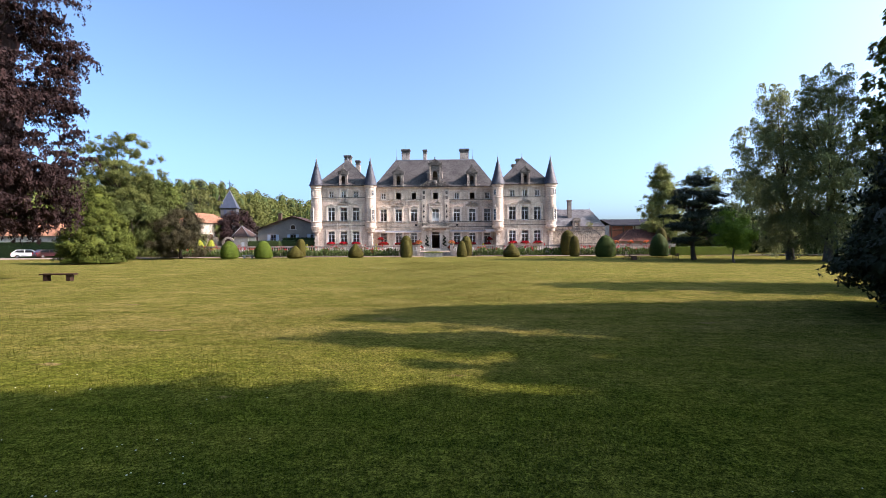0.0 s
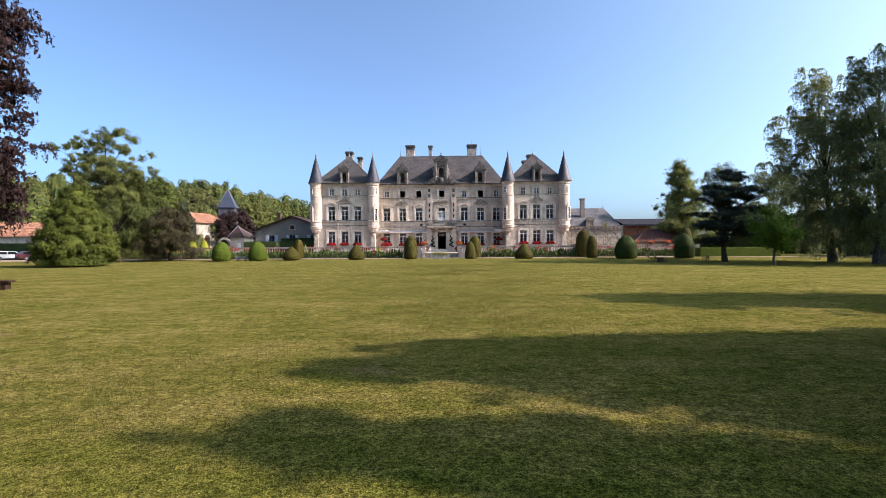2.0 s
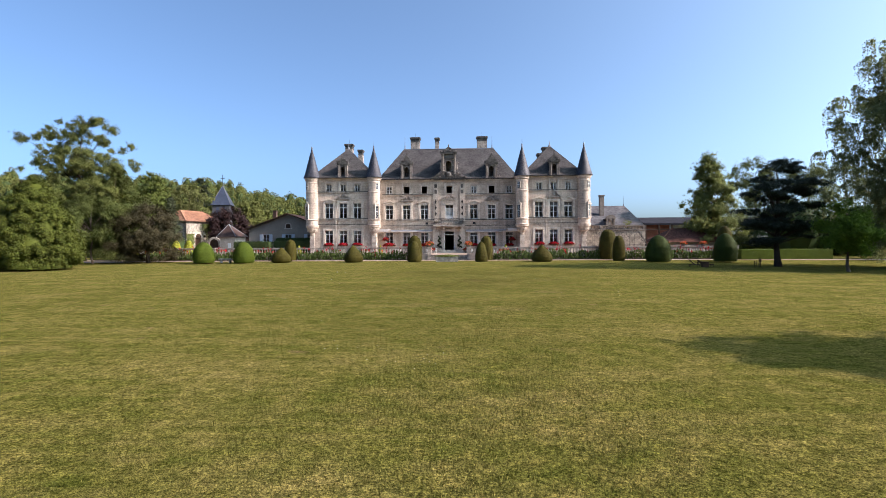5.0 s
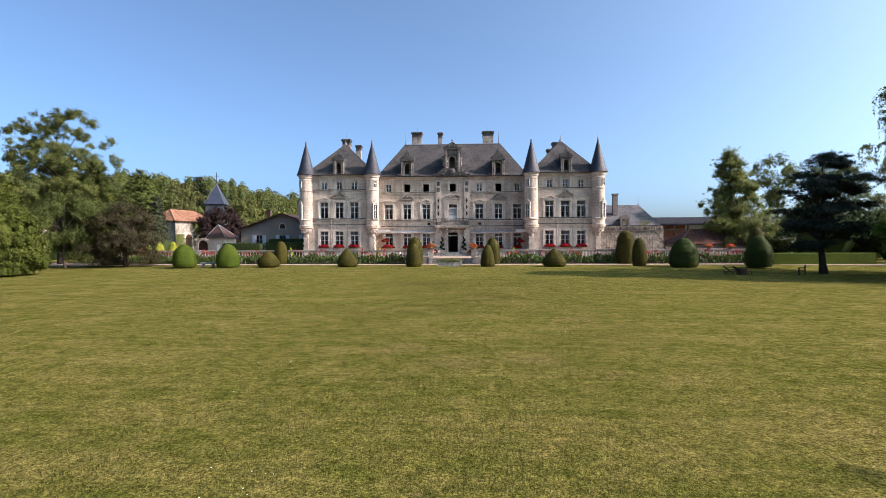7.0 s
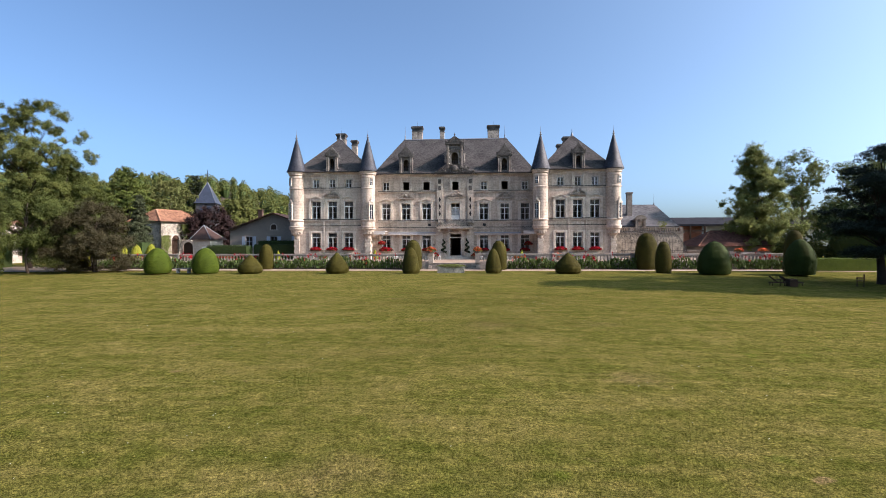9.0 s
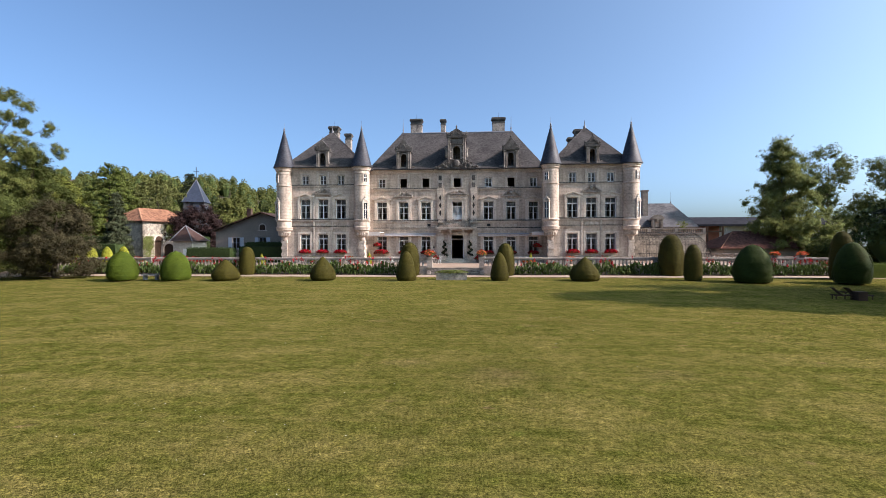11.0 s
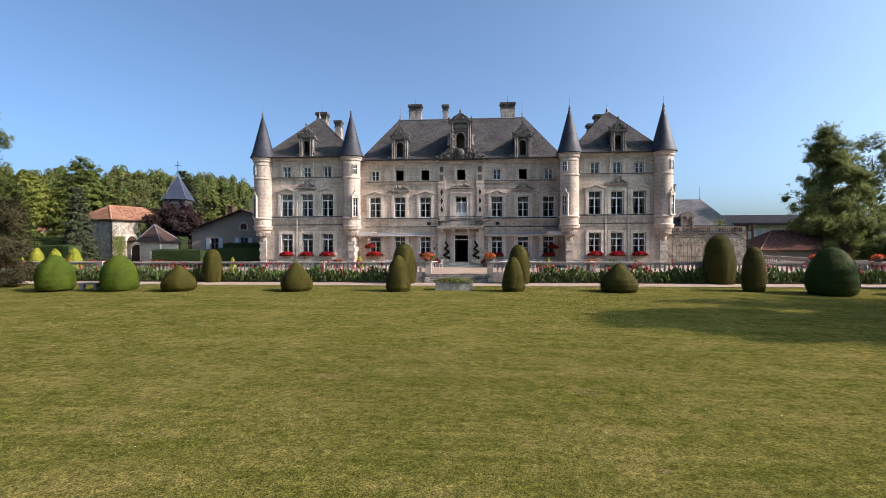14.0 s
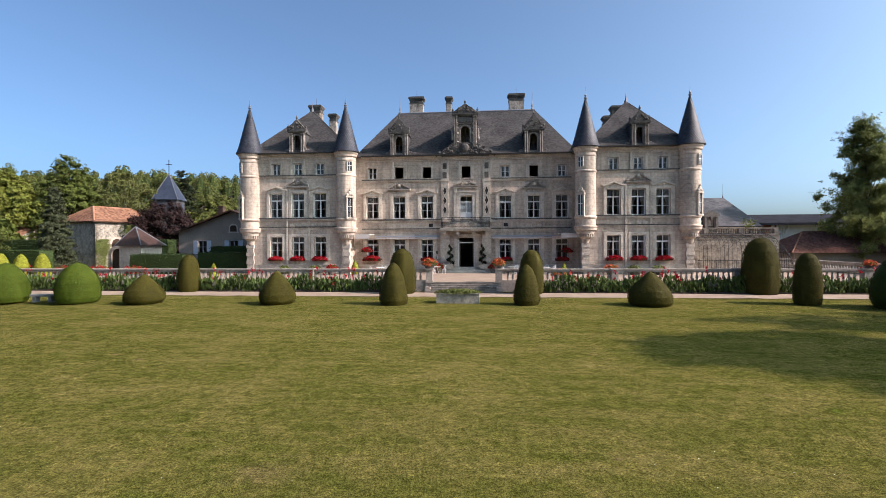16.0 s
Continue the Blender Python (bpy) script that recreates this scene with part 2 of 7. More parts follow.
def cornice(name, x0, x1, y, z, steps, material=STONE_TRIM, parent=house):
    """Stacked mouldings; steps: (height, projection) from below."""
    s = Shape()
    for h, out in steps:
        s.box(x0, x1, y - out, y + 0.02, z, z + h)
        z += h
    ob = part(name, s, material, parent)
    if name == "string_course":
        o = max(q for _, q in steps)
        # dark strip stands in for the course's shadow line and its soot
        part("drip_mould", Shape().box(x0, x1, y - o - 0.05, y + 0.02, z + 0.002, z + 0.10), STONE_DARK, ob)
    if name == "cornice":
        o = max(q for _, q in steps)
        part("gutter", Shape().box(x0, x1, y - o - 0.22, y - o - 0.05, z - 0.07, z + 0.07), GUTTER, ob)
    return ob


def window(x, y, z0, w, h, parent=house, transom=0.68, open_=0.0, curtains=True, bars=1, depth=0.22):
    """A casement window set back in its opening: frame, panes, sill and curtains."""
    win = part("window", Shape().box(x - w / 2, x + w / 2, y - 0.09, y + depth, z0 - 0.13, z0 - 0.005), STONE_TRIM, parent)
    yf = y + depth
    f = Shape()
    t = 0.085
    f.box(x - w / 2, x - w / 2 + t, yf, yf + 0.09, z0, z0 + h)
    f.box(x + w / 2 - t, x + w / 2, yf, yf + 0.09, z0, z0 + h)
    f.box(x - w / 2 + t, x + w / 2 - t, yf, yf + 0.09, z0, z0 + t)
    f.box(x - w / 2 + t, x + w / 2 - t, yf, yf + 0.09, z0 + h - t, z0 + h)
    top = z0 + h - t
    if transom:
        zt = z0 + h * transom
        f.box(x - w / 2 + t, x + w / 2 - t, yf - 0.03, yf + 0.09, zt, zt + 0.13)
        top = zt
    f.box(x - 0.065, x + 0.065, yf - 0.015, yf + 0.09, z0 + t, top)
    if transom:
        f.box(x - 0.03, x + 0.03, yf, yf + 0.07, top + 0.13, z0 + h - t)
    for k in range(bars):
        zb = z0 + t + (top - z0 - t) * (k + 1) / (bars + 1)
        f.box(x - w / 2 + t, x - 0.065, yf + 0.02, yf + 0.07, zb - 0.022, zb + 0.022)
        f.box(x + 0.065, x + w / 2 - t, yf + 0.02, yf + 0.07, zb - 0.022, zb + 0.022)
    part("frame", f, WHITE, win)
    if not open_:
        g = Shape().face([(x - w / 2 + t, yf + 0.045, z0 + t), (x + w / 2 - t, yf + 0.045, z0 + t),
                          (x + w / 2 - t, yf + 0.045, z0 + h - t), (x - w / 2 + t, yf + 0.045, z0 + h - t)])
        p = part("pane", g, GLASS, win)
        p.visible_shadow = False
    if curtains:
        for sd in (-1, 1):
            s = Shape()
            n = 10
            z1 = z0 + h - 0.1
            rows = []
            for q in range(7):
                u = q / 6
                span = w * (0.42 - 0.24 * math.sin(min(1.0, u * 1.35) * math.pi * 0.5) ** 2 + 0.05 * max(0, u - 0.75) * 4)
                rows.append([(x + sd * (w / 2 - 0.02 - span * i / n), yf + 0.16 + 0.03 * math.sin(i * 2.4 + x), z1 - (z1 - z0) * u) for i in range(n + 1)])
            for q in range(6):
                for i in range(n):
                    s.face([rows[q][i], rows[q][i + 1], rows[q + 1][i + 1], rows[q + 1][i]])
            part("curtain", s, CURTAIN, win)
    return win


def surround(x, y, z0, z1, w, head="gable", keystone=True):
    """Moulded stone surround with a shallow gable, flat hood or carved crest."""
    s = Shape()
    t = 0.30
    s.box(x - w / 2 - t, x - w / 2 - 0.003, y - 0.10, y + 0.02, z0 - 0.25, z1 + t)
    s.box(x + w / 2 + 0.003, x + w / 2 + t, y - 0.10, y + 0.02, z0 - 0.25, z1 + t)
    s.box(x - w / 2 - 0.003, x + w / 2 + 0.003, y - 0.10, y + 0.02, z1 + 0.003, z1 + t)
    s.box(x - w / 2 - t - 0.10, x - w / 2 - t, y - 0.05, y + 0.02, z0 - 0.25, z1 + t)
    s.box(x + w / 2 + t, x + w / 2 + t + 0.10, y - 0.05, y + 0.02, z0 - 0.25, z1 + t)
    ob = part("window_surround", s, STONE_PALE, house)
    zt = z1 + t
    a = w / 2 + t + 0.22
    h = Shape()
    if head == "gable":
        h.slab([(x - a, zt), (x - a * 0.72, zt), (x, zt + 0.34), (x + a * 0.72, zt), (x + a, zt), (x + a, zt + 0.13),
                (x + a * 0.72, zt + 0.16), (x, zt + 0.52), (x - a * 0.72, zt + 0.16), (x - a, zt + 0.13)], y - 0.26, y + 0.02)
        h.slab([(x - a * 0.7, zt - 0.001), (x + a * 0.7, zt - 0.001), (x, zt + 0.33)], y - 0.07, y + 0.02)
        h.lathe(0, 0, [(0.13, 0), (0.15, 0.05), (0.05, 0.1)], 10, pose(x, y - 0.05, zt + 0.1, 90))
    elif head == "flat":
        h.box(x - a, x + a, y - 0.16, y + 0.02, zt, zt + 0.1)
        h.box(x - a - 0.06, x + a + 0.06, y - 0.24, y + 0.02, zt + 0.1, zt + 0.2)
    part("hood", h, STONE_PALE, ob)
    return ob


def scroll(s, x, y, z, r, turn=1, side=1, thick=0.05):
    """A carved volute in the plane of the wall."""
    pts, rad = [], []
    for k in range(15):
        a = k / 14 * 2 * math.pi * 1.4
        q = r * (1 - 0.78 * k / 14)
        pts.append((x + side * (q * math.cos(a)), y, z + turn * q * math.sin(a)))
        rad.append(thick * (1 - 0.4 * k / 14))
    s.tube(pts, rad, 5)
    return s


def crest(name, x, y, z, w, h, parent=house, material=BAL_STONE, seed=1, pediment=True):
    """A carved crest: a broken pediment over a bed moulding, a cartouche, and scrolls on both sides."""
    r = random.Random(seed)
    s = Shape()
    s.box(x - w / 2, x + w / 2, y - 0.20, y + 0.02, z - 0.06, z + 0.03)
    s.box(x - w / 2 - 0.05, x + w / 2 + 0.05, y - 0.27, y + 0.02, z + 0.03, z + 0.12)
    if pediment:
        for sd in (-1, 1):
            s.slab([(x + sd * w / 2, z + 0.12), (x + sd * w * 0.16, z + h * 0.55), (x + sd * w * 0.16, z + h * 0.7), (x + sd * (w / 2 + 0.05), z + 0.24)][::-sd], y - 0.28, y + 0.02)
    for sd in (-1, 1):
        scroll(s, x + sd * w * 0.25, y - 0.1, z + h * 0.3, h * 0.2, 1, -sd, 0.05)
        scroll(s, x + sd * w * 0.12, y - 0.16, z + h * 0.72, h * 0.17, 1, sd, 0.05)
        scroll(s, x + sd * w * 0.38, y - 0.08, z + h * 0.22, h * 0.11, 1, sd, 0.04)
    s.lathe(0, 0, [(0.20 * h, 0.0), (0.23 * h, 0.12), (0.17 * h, 0.22), (0.06 * h, 0.26)], 12, pose(x, y, z + h * 0.48, 90))
    for k in range(10):
        u = r.uniform(-1, 1)
        q = r.uniform(0.05, 0.09) * h
        s.lathe(0, 0, [(q, 0), (q * 1.1, 0.06), (q * 0.5, 0.12)], 6, pose(x + u * w * 0.38, y - 0.06, z + 0.14 + (1 - abs(u)) * h * r.uniform(0.1, 0.7), 90))
    return part(name, s, material, parent)


# middle block: openings
MW = [-10.34, -7.30, -4.18, 0.17, 4.45, 7.55, 10.57]
W1, W2, W0 = 1.40, 0.95, 1.36
holes = []
for x in MW:
    holes.append((x - W2 / 2, x + W2 / 2, 11.15, 12.42))
    holes.append((x - W1 / 2, x + W1 / 2, 6.68, 9.18))
    if abs(x - 0.17) > 0.1:
        holes.append((x - W0 / 2, x + W0 / 2, 2.25, 4.40))
holes.append((-0.72, 1.06, FLOOR0, 4.62))
part("front_wall", pierced(-XP0, XP0, TERR - 0.3, EAVE, YM, YM + WALL, holes), STONE, house)
# rear and side walls, floors and a cross wall keep the rooms dim
back = [(0.17 - 0.7, 0.17 + 0.7, 6.68, 9.18)]
part("rear_wall", pierced(-XP0, XP0, TERR - 0.3, EAVE, YBACK - WALL, YBACK, back), STONE, house)
for sx in (-1, 1):
    xa, xb = sorted((sx * XP0, sx * (XP0 - WALL)))
    part("side_wall", Shape().box(xa, xb, YM + WALL, YBACK - WALL, TERR - 0.3, EAVE), STONE, house)
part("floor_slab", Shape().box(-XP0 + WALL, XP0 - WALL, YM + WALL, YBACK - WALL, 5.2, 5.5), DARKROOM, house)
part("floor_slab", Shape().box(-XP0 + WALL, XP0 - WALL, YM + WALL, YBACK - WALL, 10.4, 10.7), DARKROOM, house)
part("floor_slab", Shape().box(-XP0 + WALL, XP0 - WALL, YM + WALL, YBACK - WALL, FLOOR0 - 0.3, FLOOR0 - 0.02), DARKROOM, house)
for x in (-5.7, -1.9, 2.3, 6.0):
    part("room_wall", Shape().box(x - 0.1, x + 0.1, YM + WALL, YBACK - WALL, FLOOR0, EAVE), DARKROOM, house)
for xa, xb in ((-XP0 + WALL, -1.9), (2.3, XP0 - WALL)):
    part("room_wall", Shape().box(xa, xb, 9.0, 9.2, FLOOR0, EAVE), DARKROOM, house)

OPEN2 = {-10.34: 0, -7.30: 1, -4.18: 1, 0.17: 1, 4.45: 0, 7.55: 1, 10.57: 0}
for x in MW:
    if OPEN2[x]:
        part("window", Shape().box(x - W2 / 2, x + W2 / 2, YM - 0.08, YM + 0.2, 11.03, 11.145), STONE_TRIM, house)
    else:
        window(x, YM, 11.15, W2, 1.27, transom=0, curtains=x > 0)
    mid = abs(abs(x - 0.15) - 7.42) < 0.2
    if abs(x - 0.17) > 0.1:
        window(x, YM, 6.68, W1, 2.5)
        surround(x, YM, 6.68, 9.18, W1, "none" if mid else "gable")
        window(x, YM, 2.25, W0, 2.15)
        surround(x, YM, 2.25, 4.40, W0, "none")
    if mid:
        crest("carved_crest", x, YM, 9.85, 2.5, 1.05, seed=int(x + 20))
        for dx in (-0.62, 0, 0.62):
            part("rosette", Shape().lathe(0, 0, [(0.14, 0), (0.14, 0.05), (0.06, 0.08)], 10, pose(x + dx, YM, 9.62, 90)), STONE_TRIM, house)
            part("carved_panel", Shape().box(x + dx - 0.22, x + dx + 0.22, YM - 0.06, YM + 0.02, 5.72, 6.02), STONE_TRIM, house)
    s = Shape()
    t = 0.16
    s.box(x - W2 / 2 - t, x - W2 / 2 - 0.003, YM - 0.06, YM + 0.02, 11.0, 12.42 + t)
    s.box(x + W2 / 2 + 0.003, x + W2 / 2 + t, YM - 0.06, YM + 0.02, 11.0, 12.42 + t)
    s.box(x - W2 / 2 - 0.003, x + W2 / 2 + 0.003, YM - 0.06, YM + 0.02, 12.423, 12.42 + t)
    part("window_surround", s, STONE_TRIM, house)
    if mid or abs(x - 0.17) < 0.1:
        for sd in (-1, 1):
            part("console", Shape().slab([(x + sd * 0.72 - 0.13, 11.0), (x + sd * 0.72 + 0.13, 11.0), (x + sd * 0.72 + 0.09, 13.0), (x + sd * 0.72 - 0.09, 13.0)], YM - 0.12, YM + 0.02), STONE_TRIM, house)

# middle block: string courses and cornice
for x0, x1 in ((-XP0 + 0.9, -2.55), (2.9, XP0 - 0.9)):
    cornice("string_course", x0, x1, YM, 10.75, ((0.1, 0.08), (0.12, 0.17)))
    cornice("string_course", x0, x1, YM, 6.28, ((0.1, 0.08), (0.1, 0.16), (0.05, 0.1)))
    cornice("string_course", x0, x1, YM, 5.28, ((0.12, 0.06), (0.1, 0.12)))
    cornice("plinth", x0, x1, YM, TERR - 0.2, ((1.0, 0.10), (0.08, 0.14)))
cornice("cornice", -XP0 + 0.9, XP0 - 0.9, YM, 13.05, ((0.18, 0.08), (0.14, 0.2), (0.16, 0.36), (0.08, 0.42)))

# centre bay: pilasters with lozenge panels, balcony, door
for x in (-2.18, 2.42):
    s = Shape().box(x - 0.42, x + 0.42, YM - 0.16, YM + 0.02, 6.5, 13.05)
    s.box(x - 0.48, x + 0.48, YM - 0.22, YM + 0.02, 10.75, 10.97)
    s.box(x - 0.48, x + 0.48, YM - 0.22, YM + 0.02, 6.25, 6.5)
    pil = part("pilaster", s, STONE_TRIM, house)
    for zc in (7.6, 8.65, 9.7):
        part("lozenge", Shape().slab([(x, zc - 0.46), (x + 0.17, zc), (x, zc + 0.46), (x - 0.17, zc)], YM - 0.19, YM - 0.162), GUTTER, pil)
        for sa, sb in ((1, 1), (1, -1), (-1, 1), (-1, -1)):
            part("fillet", Shape().tube([(x, YM - 0.18, zc + sb * 0.52), (x + sa * 0.23, YM - 0.18, zc)], [0.035, 0.035], 4), STONE_PALE, pil)
    for zc in (11.4, 12.4):
        part("tablet", Shape().box(x - 0.22, x + 0.22, YM - 0.2, YM - 0.158, zc - 0.3, zc + 0.36), STONE_DARK, pil)
    for sd in (-1, 1):
        part("fillet", Shape().box(x + sd * 0.32 - 0.04, x + sd * 0.32 + 0.04, YM - 0.2, YM - 0.158, 7.0, 10.3), STONE_TRIM, pil)
    qp = part("quoin_pier", Shape().box(x - 0.47, x + 0.47, YM - 0.2, YM + 0.02, TERR - 0.2, 5.15), STONE, house)
    z, k = TERR - 0.2, 0
    while z < 4.8:
        o = 0.3 if k % 2 else 0.24
        part("quoin", Shape().box(x - 0.5, x + 0.5, YM - o, YM - 0.19, z, z + 0.41), STONE_TRIM, qp)
        z += 0.435
        k += 1
balcony_door = window(0.17, YM, 6.68, 1.4, 2.5, curtains=False, transom=0.7)
# pale sheet imitates bright sky reflected in the balcony door's glass
part("voile", Shape().slab([(-0.44, 6.8), (0.78, 6.8), (0.78, 8.4), (-0.44, 8.4)], YM + 0.36, YM + 0.38), SKY_SHEET, balcony_door or house, "pale sheet imitating sky reflected in the balcony door")
for xa, xb in ((-0.42, 0.09), (0.25, 0.76)):
    part("door_panel", Shape().box(xa, xb, YM + 0.215, YM + 0.30, 6.78, 7.35), WHITE, balcony_door or house, "white panel of the balcony door")
surround(0.17, YM, 6.68, 9.18, 1.4, "flat")
s = Shape()
for sd in (-1, 1):
    s.box(0.17 + sd * 1.22 - 0.16, 0.17 + sd * 1.22 + 0.16, YM - 0.14, YM + 0.02, 6.5, 10.0)
s.box(0.17 - 1.6, 0.17 + 1.6, YM - 0.2, YM + 0.02, 10.0, 10.15)
part("door_case", s, STONE_TRIM, house)
crest("carved_crest", 0.17, YM, 10.15, 2.6, 0.75, seed=5)
bal = part("balcony", Shape().box(-2.62, 2.86, YM - 1.25, YM + 0.02, 5.42, 5.62).box(-2.5, 2.74, YM - 1.1, YM + 0.02, 5.25, 5.415), STONE_TRIM, house)
for x in (-2.2, -0.75, 1.0, 2.45):
    s = Shape().slab([(x - 0.16, 4.5), (x + 0.16, 4.5), (x + 0.16, 5.245), (x - 0.16, 5.245)], YM - 0.35, YM + 0.02)
    s.box(x - 0.16, x + 0.16, YM - 0.95, YM - 0.35, 4.95, 5.245)
    part("bracket", s, STONE_TRIM, bal)
s = Shape()
for za, zb in ((6.68, 6.73), (5.72, 5.75), (6.5, 6.53)):
    s.box(-2.5, 2.74, YM - 1.16, YM - 1.12, za, zb)
for sx in (-2.5, 2.70):
    for za, zb in ((6.68, 6.73), (5.72, 5.75), (6.5, 6.53)):
        s.box(sx, sx + 0.04, YM - 1.12, YM - 0.05, za, zb)
for k in range(44):
    x = -2.48 + 5.2 * k / 43
    s.box(x - 0.012, x + 0.012, YM - 1.152, YM - 1.128, 5.62, 6.7)
for k in range(9):
    y = YM - 1.1 + k * 0.125
    for sx in (-2.49, 2.71):
        s.box(sx, sx + 0.024, y, y + 0.024, 5.62, 6.7)
part("railing", s, IRON, bal, "black wrought iron railing")
s = Shape()
for sd in (-1, 1):
    s.box(0.17 + sd * 1.12 - 0.2, 0.17 + sd * 1.12 + 0.2, YM - 0.14, YM + 0.02, TERR - 0.2, 4.85)
s.box(-1.3, 1.64, YM - 0.18, YM + 0.02, 4.62, 4.95)
part("door_case", s, STONE_TRIM, house)
door = part("door", Shape().box(-0.72, 1.06, YM + 0.2, YM + 0.3, 3.95, 4.03), WHITE, house, "open double front door with a fanlight")
part("door_frame", Shape().box(-0.72, -0.62, YM + 0.2, YM + 0.32, FLOOR0, 4.62).box(0.96, 1.06, YM + 0.2, YM + 0.32, FLOOR0, 4.62)
     .box(-0.62, 0.96, YM + 0.2, YM + 0.32, 4.52, 4.62), WHITE, door)
for sx, an in ((-0.62, 80), (0.96, -80)):
    m = pose(sx, YM + 0.3, FLOOR0, 0, 0, an)
    w = 0.78 if sx < 0 else -0.78
    a, b = sorted((0, w))
    part("door_leaf", Shape().box(a, b, 0, 0.06, 0.02, 2.62, m), WOOD_DARK, door)
part("pane", Shape().face([(-0.62, YM + 0.26, 4.03), (0.96, YM + 0.26, 4.03), (0.96, YM + 0.26, 4.52), (-0.62, YM + 0.26, 4.52)]), GLASS, door).visible_shadow = False
s = Shape()
for k in range(4):
    s.box(-2.6 + 0.0 * k, 2.94, YM - 1.55 + 0.32 * k, YM - 1.55 + 0.32 * (k + 1) + (0.27 if k == 3 else 0.0), TERR, TERR + 0.137 * (k + 1))
part("front_step", s, STONE_TRIM, house)


# pavilions and towers
PAV_C = {-1: -17.72, 1: 17.64}
PAV_OUT = {-1: -23.0, 1: 22.6}


def pavilion(sx):
    c = PAV_C[sx]
    x0, x1 = sorted((sx * XP0, PAV_OUT[sx]))
    cols = [c - 2.42, c, c + 2.42]
    hl = []
    for x in cols:
        hl += [(x - 0.68, x + 0.68, 2.45, 4.72), (x - 0.7, x + 0.7, 6.72, 9.36), (x - 0.46, x + 0.46, 11.3, 12.55)]
    part("front_wall", pierced(x0, x1, TERR - 0.3, EAVE, 0, WALL, hl), STONE, house)
    for xa in (x0, x1 - WALL):
        part("side_wall", Shape().box(xa, xa + WALL, WALL, PBACK - WALL, TERR - 0.3, EAVE), STONE, house)
    part("rear_wall", Shape().box(x0, x1, PBACK - WALL, PBACK, TERR - 0.3, EAVE), STONE, house)
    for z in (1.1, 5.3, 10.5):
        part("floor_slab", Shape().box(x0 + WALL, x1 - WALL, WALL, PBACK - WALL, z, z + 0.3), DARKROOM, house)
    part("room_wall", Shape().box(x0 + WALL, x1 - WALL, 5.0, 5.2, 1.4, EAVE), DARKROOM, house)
    for k, x in enumerate(cols):
        window(x, 0, 2.45, 1.36, 2.27)
        surround(x, 0, 2.45, 4.72, 1.36, "none")
        window(x, 0, 6.72, 1.4, 2.64)
        surround(x, 0, 6.72, 9.36, 1.4, "none" if k == 1 else "gable")
        window(x, 0, 11.3, 0.92, 1.25, transom=0)
        s = Shape()
        t = 0.15
        s.box(x - 0.46 - t, x - 0.463, -0.06, 0.02, 11.15, 12.55 + t)
        s.box(x + 0.463, x + 0.46 + t, -0.06, 0.02, 11.15, 12.55 + t)
        s.box(x - 0.463, x + 0.463, -0.06, 0.02, 12.553, 12.55 + t)
        part("window_surround", s, STONE_TRIM, house)
    crest("carved_crest", c, 0, 10.0, 2.4, 1.05, seed=30 + sx)
    for sd in (-1, 1):
        part("console", Shape().slab([(c + sd * 0.74 - 0.13, 11.0), (c + sd * 0.74 + 0.13, 11.0), (c + sd * 0.74 + 0.09, 13.0), (c + sd * 0.74 - 0.09, 13.0)], -0.12, 0.02), STONE_TRIM, house)
        part("pilaster", Shape().box(c + sd * 1.22 - 0.1, c + sd * 1.22 + 0.1, -0.135, 0.02, TERR, 10.0), STONE_TRIM, house)
    for dx in (-0.65, 0.0, 0.65):
        part("carved_panel", Shape().box(c + dx - 0.24, c + dx + 0.24, -0.07, 0.02, 5.8, 6.1), STONE_TRIM, house)
    a, b = x0 + 0.6, x1 - 0.6
    cornice("string_course", a, b, 0, 11.0, ((0.1, 0.05), (0.1, 0.11)))
    cornice("string_course", a, b, 0, 6.36, ((0.1, 0.08), (0.12, 0.18), (0.05, 0.1)))
    cornice("string_course", a, b, 0, 5.45, ((0.14, 0.05), (0.1, 0.11)))
    cornice("cornice", a, b, 0, 13.0, ((0.18, 0.08), (0.14, 0.18), (0.16, 0.34), (0.08, 0.4)))
    cornice("plinth", x0, x1, 0, TERR - 0.2, ((1.15, 0.08), (0.08, 0.13)))
    # quoin piers below the towers
    for xc in (x0, x1):
        qp = part("quoin_pier", Shape().box(xc - 0.3, xc + 0.3, -0.16, 0.46, TERR - 0.2, 4.35), STONE, house)
        z, k = TERR - 0.2, 0
        while z < 4.1:
            o = 0.42 if k % 2 else 0.34
            part("quoin", Shape().box(xc - o, xc + o, -o * 0.6, 0.5, z, z + 0.38), STONE_TRIM, qp)
            z += 0.42
            k += 1
        tower(xc)


